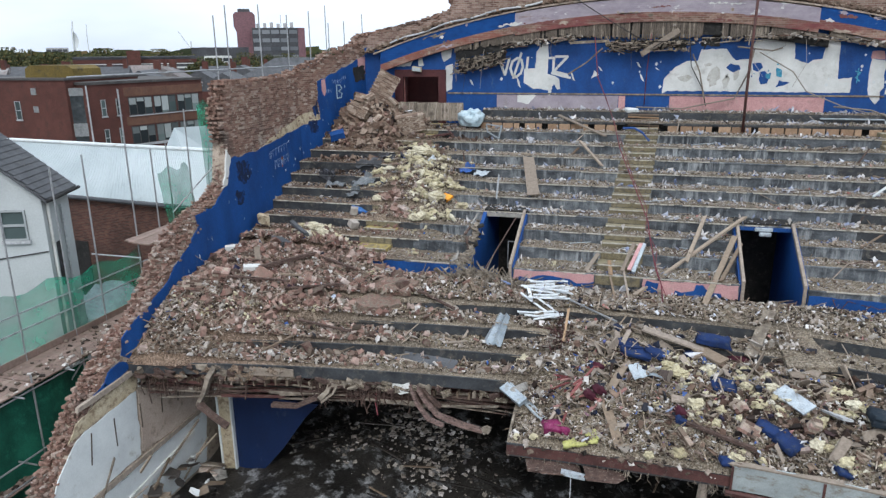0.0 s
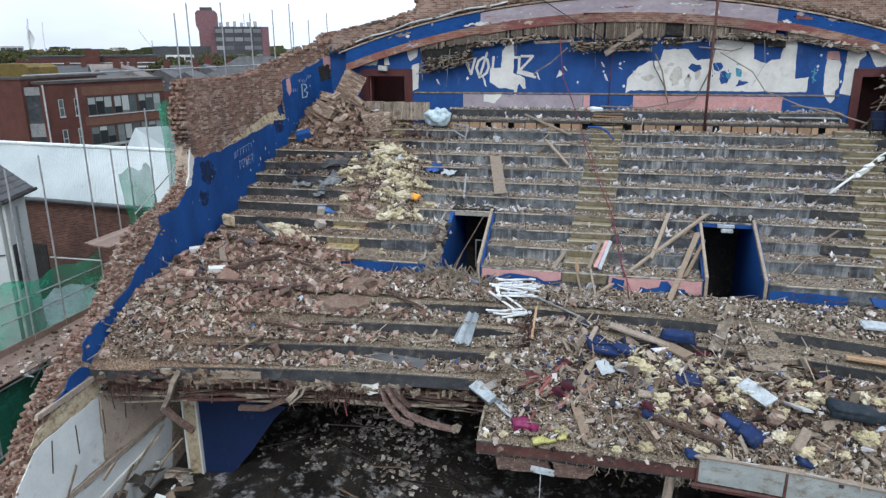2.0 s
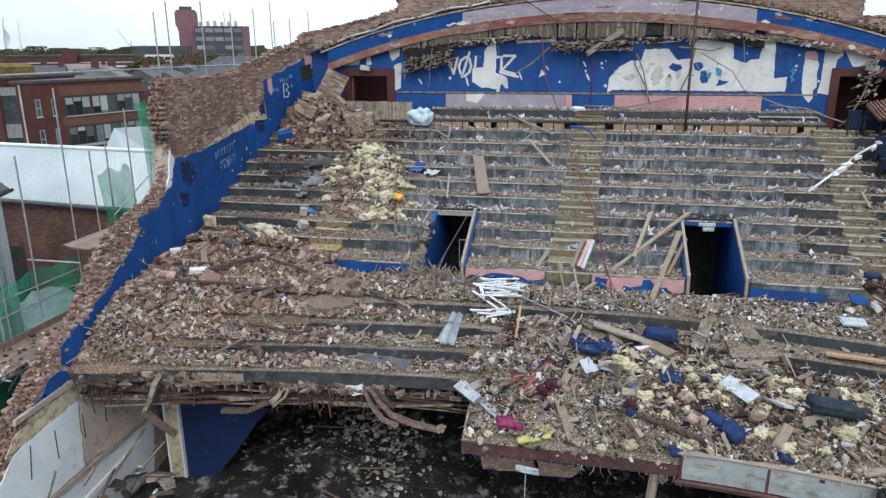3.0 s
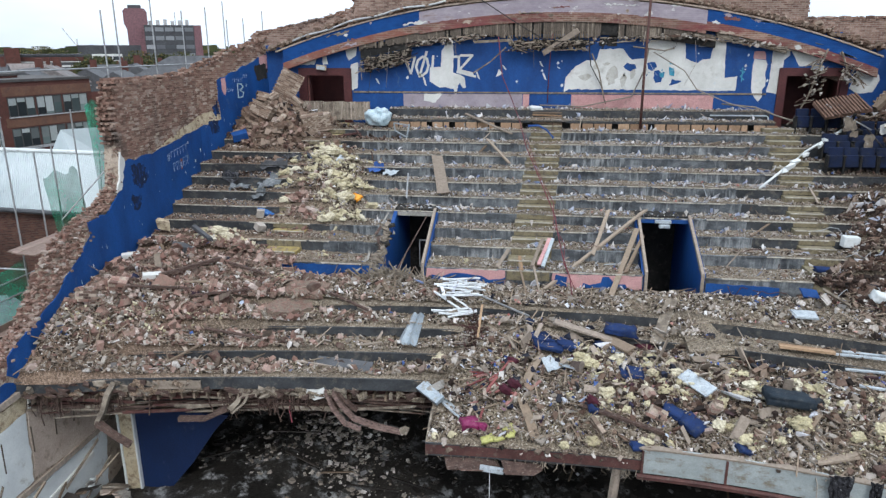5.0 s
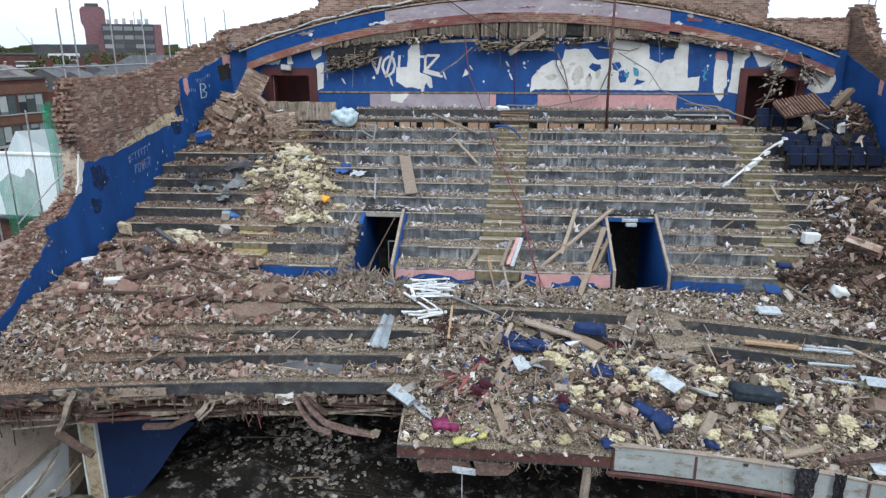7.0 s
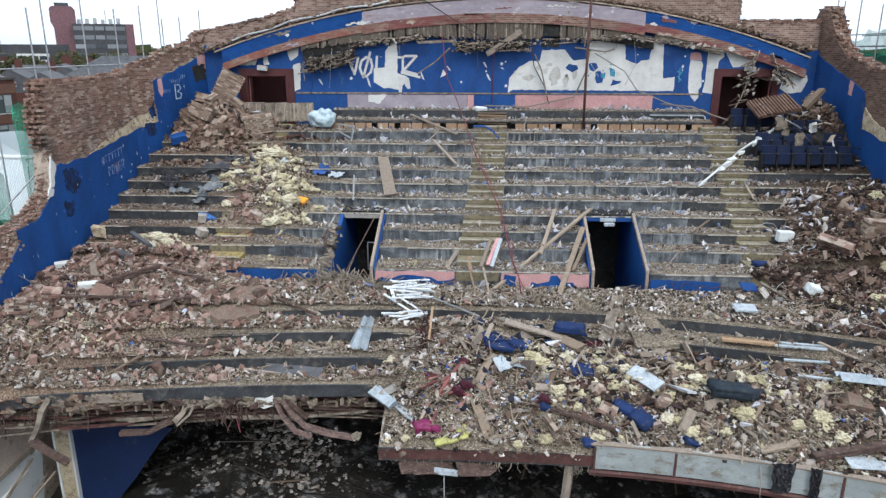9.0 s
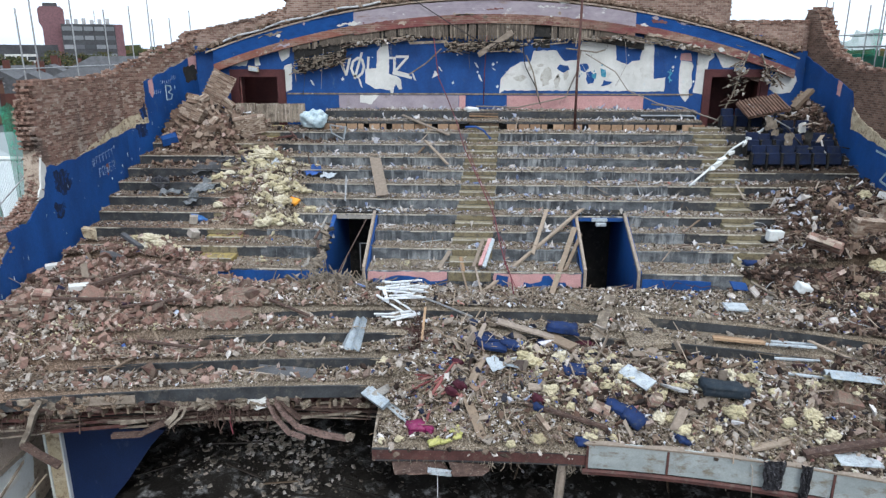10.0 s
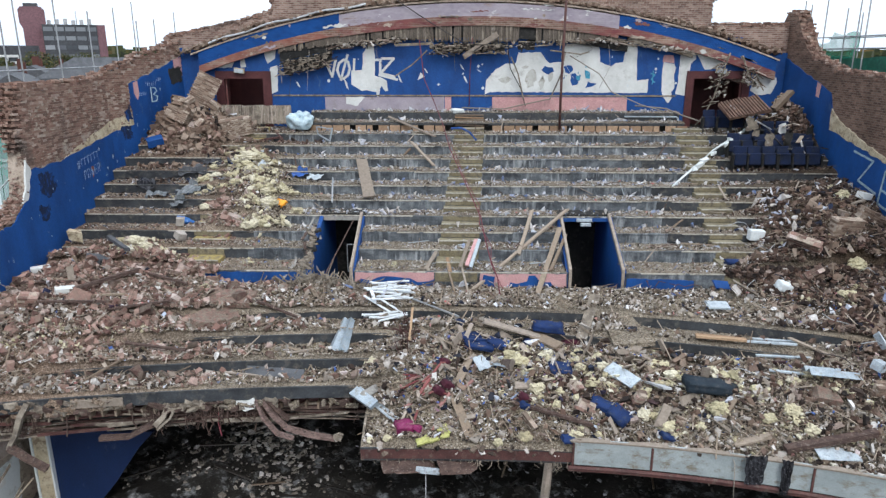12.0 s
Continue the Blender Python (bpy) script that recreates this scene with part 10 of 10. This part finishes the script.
for v in bm.verts:
    p = v.co.copy()
    k = 1.12 + 0.36 * noise.noise(p * 1.7) - 0.3 * abs(noise.noise(p * 3.2)) - 0.12 * abs(noise.noise(p * 7.0))
    if p.z > 0.3:
        k *= 1 - 0.3 * (p.z - 0.3) * (1 + noise.noise(p * 3))
    v.co = Vector((p.x * 0.52 * k, p.y * 0.36 * k, (p.z * 0.42 * k if p.z > -0.6 else -0.28 * k))) + Vector((-6.5, 30.55, 12.45))
me = bpy.data.meshes.new("builders_sack")
bm.to_mesh(me)
bm.free()
me.shade_smooth()
me.materials.append(worn("silver_sheet", (0.3, 0.4, 0.45), (0.46, 0.55, 0.59), (0.2, 0.27, 0.31), 3.5, 40, 0.4))
tagged(new("builders_sack", me), "crumpled silver-blue builder's sack on the top rows", "sack")
fr = thing("bent_bracket", "bent pale-blue metal frame on a step", "frame", at=(-5.45, 29.85, 12.0))
for p, q in (((-5.75, 29.75, 12.3), (-5.15, 29.8, 12.2)), ((-5.15, 29.8, 12.2), (-5.25, 29.75, 11.75)), ((-5.25, 29.75, 11.75), (-5.7, 29.75, 12.0)), ((-5.7, 29.75, 12.0), (-5.75, 29.75, 12.3)), ((-5.2, 29.95, 12.22), (-5.28, 29.95, 11.8)), ((-5.15, 29.8, 12.2), (-5.2, 29.95, 12.22))):
    part("bar", Geo().tube([p, q], 0.03, 4), M_METALSHEET, fr)
# ribbed panels lying against the platform
for i, (x, y, w, rot) in enumerate(((-9.6, 31.2, 1.0, 8), (-8.6, 31.1, 0.9, -4), (-7.6, 31.15, 1.1, 6))):
    t = thing("ribbed_panel", "upright grey-brown ribbed lath panel before the doorway", "panel", "ribbed lath panels", at=(x, y, 12.2))
    part("backing", Geo().box((x, y + 0.06, 12.62), (w, 0.05, 0.75), Euler((radians(-20), 0, radians(rot))).to_matrix(), 0.03, tr), M_LATH, t)
    for k in range(int(w / 0.075)):
        m = Euler((radians(-20), tr.gauss(0, 0.03), radians(rot)))
        o = Matrix.Rotation(radians(rot), 3, "Z") @ Vector((-w / 2 + 0.04 + k * 0.075, 0, 0))
        part("lath", Geo().box((x + o.x, y + o.y, 12.62 + tr.uniform(-.04, .04)), (0.045, 0.04, 0.72), m.to_matrix(), 0.04, tr), M_LATH if tr.random() < 0.5 else M_GREYWOOD, t)

# slotted white channel and grey trays at the torn corner
ch = thing("slotted_channel", "white slotted steel channel lying over the torn edge", "channel", at=(-2.3, 18.4, 6.9))
c0, c1 = Vector((-2.69, 18.48, 7.12)), Vector((-1.68, 17.68, 6.72))
d = (c1 - c0).normalized()
s = d.cross(Vector((0, 0, 1))).normalized()
for k in (-1, 1):
    part("flange", Geo().tube([c0 + s * 0.07 * k, c1 + s * 0.07 * k], 0.03, 4), M_PAPER, ch)
for i in range(8):
    p = c0.lerp(c1, (i + 0.15) / 8)
    q = c0.lerp(c1, (i + 0.65) / 8)
    part("web", Geo().add([tuple(p - s * .07), tuple(p + s * .07), tuple(q + s * .07), tuple(q - s * .07), tuple(p - s * .07 - Vector((0, 0, .02))), tuple(p + s * .07 - Vector((0, 0, .02))), tuple(q + s * .07 - Vector((0, 0, .02))), tuple(q - s * .07 - Vector((0, 0, .02)))], [(0, 1, 2, 3), (7, 6, 5, 4), (0, 4, 5, 1), (1, 5, 6, 2), (2, 6, 7, 3), (3, 7, 4, 0)]), M_PAPER, ch)
slab_thing("cable_tray", "grey metal tray at the torn edge", -2.5, 18.12, (0.75, 0.26, 0.1), (25, 10, -40), M_METALSHEET, "tray", 0.05, 0.03)
slab_thing("cable_tray", "grey metal tray at the torn edge", -2.35, 18.4, (0.6, 0.2, 0.08), (35, 5, 60), M_CONC, "tray", 0.0, 0.05)

# sloping concrete ramp slab over the lower rows
rs = Geo()
rs.prism([(3.6, 21.6), (4.1, 21.6), (4.85, 19.75), (3.75, 19.6)], lambda a, b, d: (a, b, 8.46 + (b - 21.6) * 0.31 - d), 0.12)
single("ramp_slab", rs, M_DEBRIS, "dusty concrete slab fallen over the lower rows", "slab")
# the hole in the aisle floor: its shaded depth painted as a flat patch
hole = Geo().prism(ragged([(-5.1, 21.35), (-4.2, 21.45), (-4.1, 21.2), (-4.6, 21.1), (-5.0, 21.15)], 0.04, 0.1, 15), lambda a, b, d: (a, b, 8.31 + d + 0.03), 0.02)
single("floor_hole", hole, M_DARK, "ragged near-black patch painted for a hole in the aisle floor", kind="structure")


# ---- seats left in the upper corner ----
def cinema_seat(x, y, z, yaw, tilt=0.0, lab="navy flip-up cinema seat, dusty and torn"):
    t = thing("cinema_seat", lab, "seat", "cinema seats left in place", at=(x, y, z))
    R = Matrix.Rotation(radians(yaw), 4, "Z") @ Matrix.Rotation(radians(tilt), 4, "X")

    def place(c, s, rx=0.0, jit=0.0):
        m = Euler((rx, 0, 0)).to_matrix()
        g = Geo().box(c, s, m, jit, tr)
        g.v = [tuple(R @ Vector(v) + Vector((x, y, z))) for v in g.v]
        return g
    part("backrest", place((0, 0.12, 0.62), (0.46, 0.1, 0.52), -0.18), M_NAVY, t, bevel=0.03)
    part("squab", place((0, -0.02, 0.42), (0.44, 0.14, 0.42), -0.12), M_NAVY, t, bevel=0.03)
    for s in (-0.25, 0.25):
        part("standard", place((s, 0.02, 0.28), (0.04, 0.34, 0.56)), M_DARK, t, bevel=0.01)
        part("armrest", place((s, -0.02, 0.6), (0.055, 0.34, 0.04)), M_DARK, t, bevel=0.01)


for x in (9.35, 9.88, 10.42):
    cinema_seat(x, 30.45, 12.02, 0)
for k, (yy, zz, xs) in enumerate(((29.65, 11.66, (10.7, 11.25, 11.8, 12.3)), (28.9, 11.3, (9.8, 10.3, 10.85, 11.4, 11.95, 12.45)), (28.1, 10.94, (9.75, 10.27, 10.8, 11.33, 11.86, 12.38)))):
    for x in xs:
        cinema_seat(x, yy, zz, tr.gauss(0, 4), tr.gauss(-6 if k else 0, 8))
slab_thing("timber", "broken timber standing out of the fallen bricks", 11.95, 30.3, (1.0, 0.24, 0.16), (10, -42, 20), M_WOOD, "timber", 0.05)

# debris caught among the seats
cr = random.Random(23)
for i in range(20):
    x, y = cr.uniform(10.2, 12.7), cr.uniform(27.8, 31.3)
    z = 12.0 - max(0, 30.0 - y) * RISE / ROW + cr.uniform(0.55, 0.95)
    l = cr.uniform(0.2, 0.7)
    m = Euler((cr.gauss(0, 0.3), cr.gauss(0.35, 0.4), cr.uniform(0, 3.1))).to_matrix()
    single("loose_batten", Geo().box((x, y, z), (l, cr.uniform(0.04, 0.14), 0.03), m, 0.08, cr), cr.choice((M_WOOD, M_LATH, M_GREYWOOD, M_DARK)), "splintered board caught among the seats", "batten", "loose battens")
for i in range(9):
    x, y = cr.uniform(10.3, 12.6), cr.uniform(28.0, 31.2)
    z = 12.0 - max(0, 30.0 - y) * RISE / ROW + cr.uniform(0.7, 1.0)
    rows = [[(x + 0.09 * j + cr.gauss(0, 0.03), y + cr.gauss(0, 0.04), z - 0.12 * k + cr.gauss(0, 0.03)) for j in range(4)] for k in range(cr.randint(3, 6))]
    single("cloth_rag", Geo().sheet(rows), cr.choice((M_PLASTER, M_LATH, M_DARK, M_WHITE)), "torn rag hanging over the broken seats", "rag", "rags on the seats", smooth=True)
# dark plastic and felt sheets below the corner heap, draped over the rows
def draped_sheet(label, x, y, l, w, ang, mat, seed, lift=0.05):
    ca, sa = math.cos(radians(ang)), math.sin(radians(ang))
    rows = []
    for i in range(19):
        row = []
        for j in range(13):
            u, v = l * (i / 18 - 0.5), w * (j / 12 - 0.5)
            e = 1 + 0.25 * noise.noise((i * 0.35, j * 0.35, seed))
            px, py = x + (u * ca - v * sa) * e, y + (u * sa + v * ca) * e
            row.append((px, py, 0.5 * gz(px, py) + 0.5 * rest_z(px, py, True) + lift + 0.13 * abs(noise.noise((px * 3.1, py * 3.1, seed))) + 0.07 * noise.noise((px * 8, py * 8, seed))))
        rows.append(row)
    single("plastic_sheet", Geo().sheet(rows), mat, label, "sheet", "crumpled sheets on the rows")


M_FILM = worn("grey_plastic_film", (0.07, 0.08, 0.085), (0.13, 0.14, 0.15), (0.25, 0.26, 0.265), 3, 30, 0.35, (0.55, 0.66))
for i, (x, y, l, w, a, mat) in enumerate(((-9.9, 27.75, 1.0, 0.35, 12, M_SLATE), (-11.3, 27.0, 0.7, 0.4, -15, M_BLACKPLASTIC), (-9.7, 26.7, 0.8, 0.5, 30, M_FILM), (-10.7, 26.4, 0.7, 0.35, 5, M_FILM), (-9.3, 28.2, 0.8, 0.35, -20, M_BLACKPLASTIC), (-9.9, 26.1, 0.5, 0.3, 40, M_FILM), (-7.6, 28.6, 0.7, 0.3, 10, M_PAPER), (-6.0, 27.6, 0.6, 0.3, 30, M_STRAPBLUE), (-5.4, 27.4, 0.5, 0.3, -10, M_PAPER), (-7.3, 27.4, 0.5, 0.3, 60, M_PAPER))):
    draped_sheet("crumpled plastic sheet lying over the rows", x, y, l, w, a, mat, i + 0.5)

# ---- cables, poles, hoses ----
def strand(name, label, pts, r, mat, cat, n=6):
    return single(name, Geo().tube(pts, r, n), mat, label, cat, smooth=True)


strand("steel_pole", "thin rusty steel pole standing before the back wall", [(3.62, 30.55, 12.1), (3.62, 30.6, 14), (3.7, 30.7, 18.2)], 0.05, M_RUST, "pole")
strand("red_cable", "red cable hanging down over the rows", [(-1.9, 31.8, 15.5), (-1.72, 31.7, 14), (-1.35, 31.5, 13.2), (-0.95, 30.4, 12.4), (-0.6, 28.5, 11.6), (-0.2, 27, 11.0), (0.15, 26.0, 10.4), (0.45, 25.0, 9.9), (0.55, 24.2, 9.5), (0.7, 23.2, 9.05), (0.9, 22.6, 8.65), (0.95, 22.0, 8.35)], 0.02, M_REDCABLE, "cable")
strand("red_cable", "second red cable tangled with the first", [(-0.7, 29.5, 12.0), (-0.35, 28.0, 11.35), (0.0, 26.6, 10.75), (0.4, 25.6, 10.2), (0.4, 24.6, 9.75), (0.75, 23.8, 9.3), (0.72, 23.0, 8.95), (1.05, 22.3, 8.4)], 0.012, M_REDCABLE, "cable")
strand("red_cable", "thin red cable hanging down the back wall", [(0.2, 31.95, 15.6), (0.12, 32.2, 14.2), (0.1, 32.2, 12.9)], 0.016, M_REDCABLE, "cable")
strand("dark_cable", "dark cable sagging below the arch", [(-2.8, 31.9, 17.0), (-1.2, 31.8, 16.0), (0.2, 31.85, 15.2)], 0.02, M_CABLE, "cable")
strand("dark_cable", "dark cable trailing on the back wall", [(1.6, 31.9, 15.4), (1.75, 32.2, 14.4), (2.2, 32.2, 13.6), (2.4, 32.1, 12.9)], 0.02, M_CABLE, "cable")
for i in range(16):
    x = tr.uniform(-7.5, 9.0)
    z = arc(x, 15.75)
    l = 0.3 + 1.8 * tr.random() ** 2
    strand("loose_cable", "thin loose cable dangling from the broken arch", [(x, 31.85, z), (x + tr.gauss(0, 0.08), 31.83, z - l * 0.5), (x + tr.gauss(0, 0.2), 31.86, z - l)], 0.009, tr.choice((M_CABLE, M_PLASTER, M_LATH)), "cable", 4)
strand("grey_hose", "grey hose looping from the wall", [(4.1, 32.0, 14.9), (5.3, 31.9, 14.2), (5.8, 31.8, 13.5), (7.0, 31.7, 13.0), (7.9, 31.6, 12.75)], 0.022, M_PLASTER, "hose")
strand("grey_hose", "pale hose lying along the top row", [(-0.2, 31.9, 12.85), (1.5, 32.0, 12.8), (3.4, 32.1, 13.2), (3.8, 32.0, 14.2), (3.9, 31.9, 15)], 0.03, M_PLASTER, "hose")
strand("white_pipe", "white pipe railing at the end of the platform", [(6.3, 31.4, 12.55), (8.35, 31.35, 12.55), (8.4, 31.3, 12.5), (8.42, 31.3, 12.15)], 0.03, M_PAPER, "pipe")
strand("white_pipe", "pale pipe running from the wall to the side rows", [(6.8, 31.9, 12.95), (8.0, 31.7, 12.85), (8.6, 31.2, 12.6), (10.0, 30.3, 12.15)], 0.03, M_PLASTER, "pipe")
pole_pts = [(7.0, 26.6, 10.66), (8.0, 27.6, 11.15), (8.9, 28.5, 11.6), (9.9, 29.3, 12.0), (10.85, 30.0, 12.4)]
strand("wrapped_pole", "pale wrapped pole slanting over the side rows", pole_pts, 0.04, M_PALE, "pole")
for i in range(14):
    f = 0.25 + 0.72 * i / 13
    a = Vector(pole_pts[0]).lerp(Vector(pole_pts[-1]), f)
    if tr.random() < 0.3:
        continue
    g = Geo().box((a.x, a.y, a.z - 0.06 + 0.12 * math.sin(math.pi * f)), (tr.uniform(0.12, 0.3), 0.1, tr.uniform(0.08, 0.2)), Euler((tr.uniform(-.6, .6), tr.uniform(-.8, .2), 0.4)).to_matrix(), 0.25, tr)
    single("cloth_rag", g, M_PALE, "pale torn cloth on the wrapped pole", "rag", "cloth rags on the pole")
strand("hanging_strip", "torn strip of lath and plaster hanging over the doorway", [(10.4, 31.9, 15.0), (10.2, 31.9, 14.3), (9.9, 31.8, 13.3), (9.5, 31.7, 12.5), (9.2, 31.6, 12.2)], 0.03, M_LATH, "strip")
strand("hanging_strip", "torn strip of lath and plaster hanging over the doorway", [(10.9, 31.9, 14.9), (11.2, 31.9, 14.2), (11.5, 31.8, 13.7)], 0.035, M_LATH, "strip")
strand("hanging_strip", "torn pale rag hanging over the seats", [(12.0, 28.6, 12.1), (12.1, 28.4, 11.6), (12.4, 28.1, 11.2)], 0.03, M_PLASTER, "strip")
strand("thin_rod", "thin rod slanting over the seats", [(9.9, 30.0, 13.1), (11.2, 29.2, 12.3)], 0.025, M_STEEL, "rod")
strand("thin_rod", "thin rod slanting over the seats", [(11.1, 29.5, 12.4), (11.6, 28.7, 11.6)], 0.025, M_CABLE, "rod")
for i in range(60):
    x, y = tr.choice((tr.uniform(-2, 11), tr.uniform(9, 12.8), tr.uniform(9, 12.8))), tr.uniform(17.8, 25)
    if not allowed(np.array([x]), np.array([y]))[0]:
        continue
    z = gz(x, y)
    a = tr.uniform(0, 6.28)
    pts = [(x, y, z)]
    for k in range(4):
        a += tr.gauss(0, 0.7)
        pts.append((pts[-1][0] + 0.25 * math.cos(a), pts[-1][1] + 0.2 * math.sin(a), z + tr.uniform(0.02, 0.3)))
    strand("loose_wire", "loose bent wire sticking out of the rubble", pts, 0.012, tr.choice((M_CABLE, M_RUST, M_RUST, M_STEEL)), "wire", 5)
rust = random.Random(15)
for k in range(40):
    x, y = -1.6 + rust.gauss(0, 0.12), 19.2 + rust.uniform(0, 1.3)
    z = gz(x, y)
    strand("rusty_mesh_wire", "tangled rusty wire across the lower rows", [(x, y, z), (x + rust.gauss(0, .15), y + .15, z + rust.uniform(.05, .4)), (x + rust.gauss(0, .2), y + .3, z + rust.uniform(0.02, .3))], 0.012, M_RUST, "wire", 4)

# lamp bracket in the stairwell and its broken cheek
lb = thing("bulkhead_lamp", "pale bulkhead lamp under the stairwell header", "lamp", at=(3.85, 25.36, 9.7))
part("bracket", Geo().box((3.85, 25.36, 9.74), (0.5, 0.12, 0.1)), M_PAPER, lb, bevel=0.01)
part("diffuser", Geo().box((3.9, 25.34, 9.6), (0.34, 0.14, 0.12)), M_PAPER, lb, bevel=0.02)
sg = random.Random(4)
for i in range(30):
    x = -4.86 + sg.uniform(-.1, .08)
    y = sg.uniform(22.9, 24.6)
    z = 8.78 + (y - 22.9) * 0.45
    single("torn_cheek_piece", Geo().box((x, y, z + sg.uniform(-.05, .1)), (0.12, 0.26, 0.07), Euler((sg.uniform(-.6, .6), sg.uniform(-.6, .6), sg.uniform(0, 3))).to_matrix(), 0.2, sg), sg.choice((M_LATH, M_LATH, M_DARK)), "broken concrete edge of the stairwell", "concrete", "broken stairwell edge")
plank("fallen_rail", "thin grey rail fallen across the stairwell", (-3.7, 25.0, 0.1), (-4.3, 22.6, 0.1), 0.03, 0.03, M_DARKTIMBER)
wf = thing("window_frame", "white metal window frame lying in the stairwell", "frame", at=(-3.6, 24.4, 8.4))
for p, q in (((-3.85, 24.5, 9.1), (-3.35, 24.5, 9.1)), ((-3.35, 24.5, 9.1), (-3.35, 24.5, 8.2)), ((-3.85, 24.5, 9.1), (-3.85, 24.5, 8.2)), ((-3.85, 24.5, 8.2), (-3.35, 24.5, 8.2))):
    part("bar", Geo().tube([p, q], 0.02, 4), M_STEEL, wf)
# plastic sheeting trailing over the parapet
for x, w, drop in ((6.2, 0.5, 11), (6.8, 0.26, 13)):
    pr = random.Random(int(x * 10))
    rows = [[(x + w * (j / 11 - 0.5) * (1 - 0.03 * i) + 0.02 * math.sin(i * 1.1 + j), front_y(x, False) - 0.12 - 0.05 * abs(math.sin(j * 1.9 + i * 0.4)) - pr.uniform(0, .02), 6.74 - i * 0.07 + pr.uniform(-.02, .02)) for j in range(12)] for i in range(drop)]
    single("plastic_sheet", Geo().sheet(rows), M_BLACKPLASTIC, "crumpled black plastic sheet trailing over the parapet", "sheet", "trailing plastic sheets")
strand("cord", "pale cord hanging over the parapet", [(5.75, 16.65, 6.7), (5.8, 16.45, 6.45), (5.85, 16.42, 5.6)], 0.012, M_PLASTER, "cord", 5)
strand("cord", "thin grey cord hanging below the edge", [(-0.95, 17.0, 5.9), (-0.95, 17.0, 4.4)], 0.012, M_GREY, "cord", 5)
cushion("crumpled white plastic bag on the fallen bricks", 9.0, 22.1, 0.36, 0.3, 0.4, (15, 20, 10), M_PALE, 0.2, "plastic_bag")
# things along the top rows and the gangway
wl = random.Random(83)
for i in range(46):
    cx, cy, sx, sy = wl.choice(((-7.7, 27.9, 0.75, 0.35), (-7.7, 27.9, 0.75, 0.35), (-7.0, 26.5, 0.6, 0.6), (-6.7, 25.2, 0.4, 0.5), (-10.2, 23.5, 0.6, 0.25), (-8.2, 27.0, 0.9, 0.6)))
    x, y = wl.gauss(cx, sx), wl.gauss(cy, sy)
    k = wl.uniform(0.5, 1.2)
    wool_lump(x, y, 0.42 * k, 0.26 * k, 0.2 * k, 60 + i, M_INSUL if wl.random() < 0.6 else M_WOOL, "torn lump of pale yellow insulation wool on the rows")
for i in range(30):
    x, y = wl.uniform(0.8, 8.2), wl.uniform(17.2, 19.2)
    k = wl.uniform(0.4, 1.0)
    wool_lump(x, y, 0.36 * k, 0.26 * k, 0.22 * k, 120 + i, M_INSUL, "torn lump of dusty yellow insulation wool in the heap")
strand("strap", "bent blue plastic strap lying on the gangway steps", [(-0.6, 29.95, 12.22), (-0.2, 29.9, 12.24), (0.1, 29.6, 12.12), (0.36, 29.35, 11.86)], 0.045, M_STRAPBLUE, "strap", 6)
cushion("crumpled white plastic bag on the top row", -0.35, 31.65, 0.5, 0.3, 0.24, (5, 5, 10), M_PALE, 0.1, "plastic_bag")
for x0, x1, mat, lab in ((-0.02, 0.3, M_PINK, "pink-painted board bundle standing on the gangway"), (0.12, 0.4, M_PAPER, "pale crumpled sheet standing on the gangway"), (-0.2, 0.1, M_GREYWOOD, "grey board standing on the gangway")):
    plank("board", lab, (x0, 23.0, 0.1), (x1, 24.0, 0.25), 0.11, 0.05, mat)
plank("beam", "dark brown timber lying along the parapet", (6.89, 16.98, 0.12), (8.85, 17.34, 0.14), 0.2, 0.12, M_DARKTIMBER)
plank("board", "reddish board end lying by the parapet", (5.88, 17.08, 0.05), (6.66, 17.24, 0.12), 0.22, 0.05, M_WOOD)
slab_thing("stone_slab", "pink dusty slab in the heap", 8.15, 18.1, (0.5, 0.32, 0.14), (20, 10, -14), M_SLABRED, "slab", 0.0, 0.2)
slab_thing("white_rag", "white torn sheet caught on the heap", 9.87, 19.6, (0.42, 0.05, 0.2), (20, 50, -50), M_PAPER, "rag", 0.1, 0.1)
st = random.Random(97)
for i in range(70):
    x, y = st.uniform(-6.5, 9.0), st.uniform(23.1, 30.4)
    a, l = st.gauss(0.0, 0.8), st.uniform(0.25, 1.1)
    q = (x + l * math.cos(a), y + l * math.sin(a) * 0.5)
    if not (allowed(np.array([x]), np.array([y]))[0] and allowed(np.array([q[0]]), np.array([q[1]]))[0]) or abs(q[0]) > 10:
        continue
    plank("loose_stick", "thin broken stick lying on the upper rows", (x, y, 0.04), (*q, 0.08), st.uniform(0.015, 0.05), 0.02, st.choice((M_WOOD, M_GREYWOOD, M_GREYWOOD, M_DARKTIMBER, M_PAPER)), "stick", "broken sticks on the rows")

# splintered edge torn open beside the first stairwell
er = random.Random(61)
for i in range(15):
    f = i / 14
    x, y = -4.92 - 0.3 * f + er.uniform(-.1, .1), 25.3 - 2.1 * f + er.uniform(-.1, .1)
    a, l = er.gauss(-1.35, 0.4), er.uniform(0.25, 0.6)
    plank("splintered_board", "short splintered board torn up beside the stairwell", (x, y, 0.06), (x + l * math.cos(a), y + l * math.sin(a), er.uniform(0.05, 0.22)), er.uniform(0.05, 0.14), 0.03, er.choice((M_DARKTIMBER, M_GREYWOOD, M_CONC)), "board", "splintered boards by the stairwell")
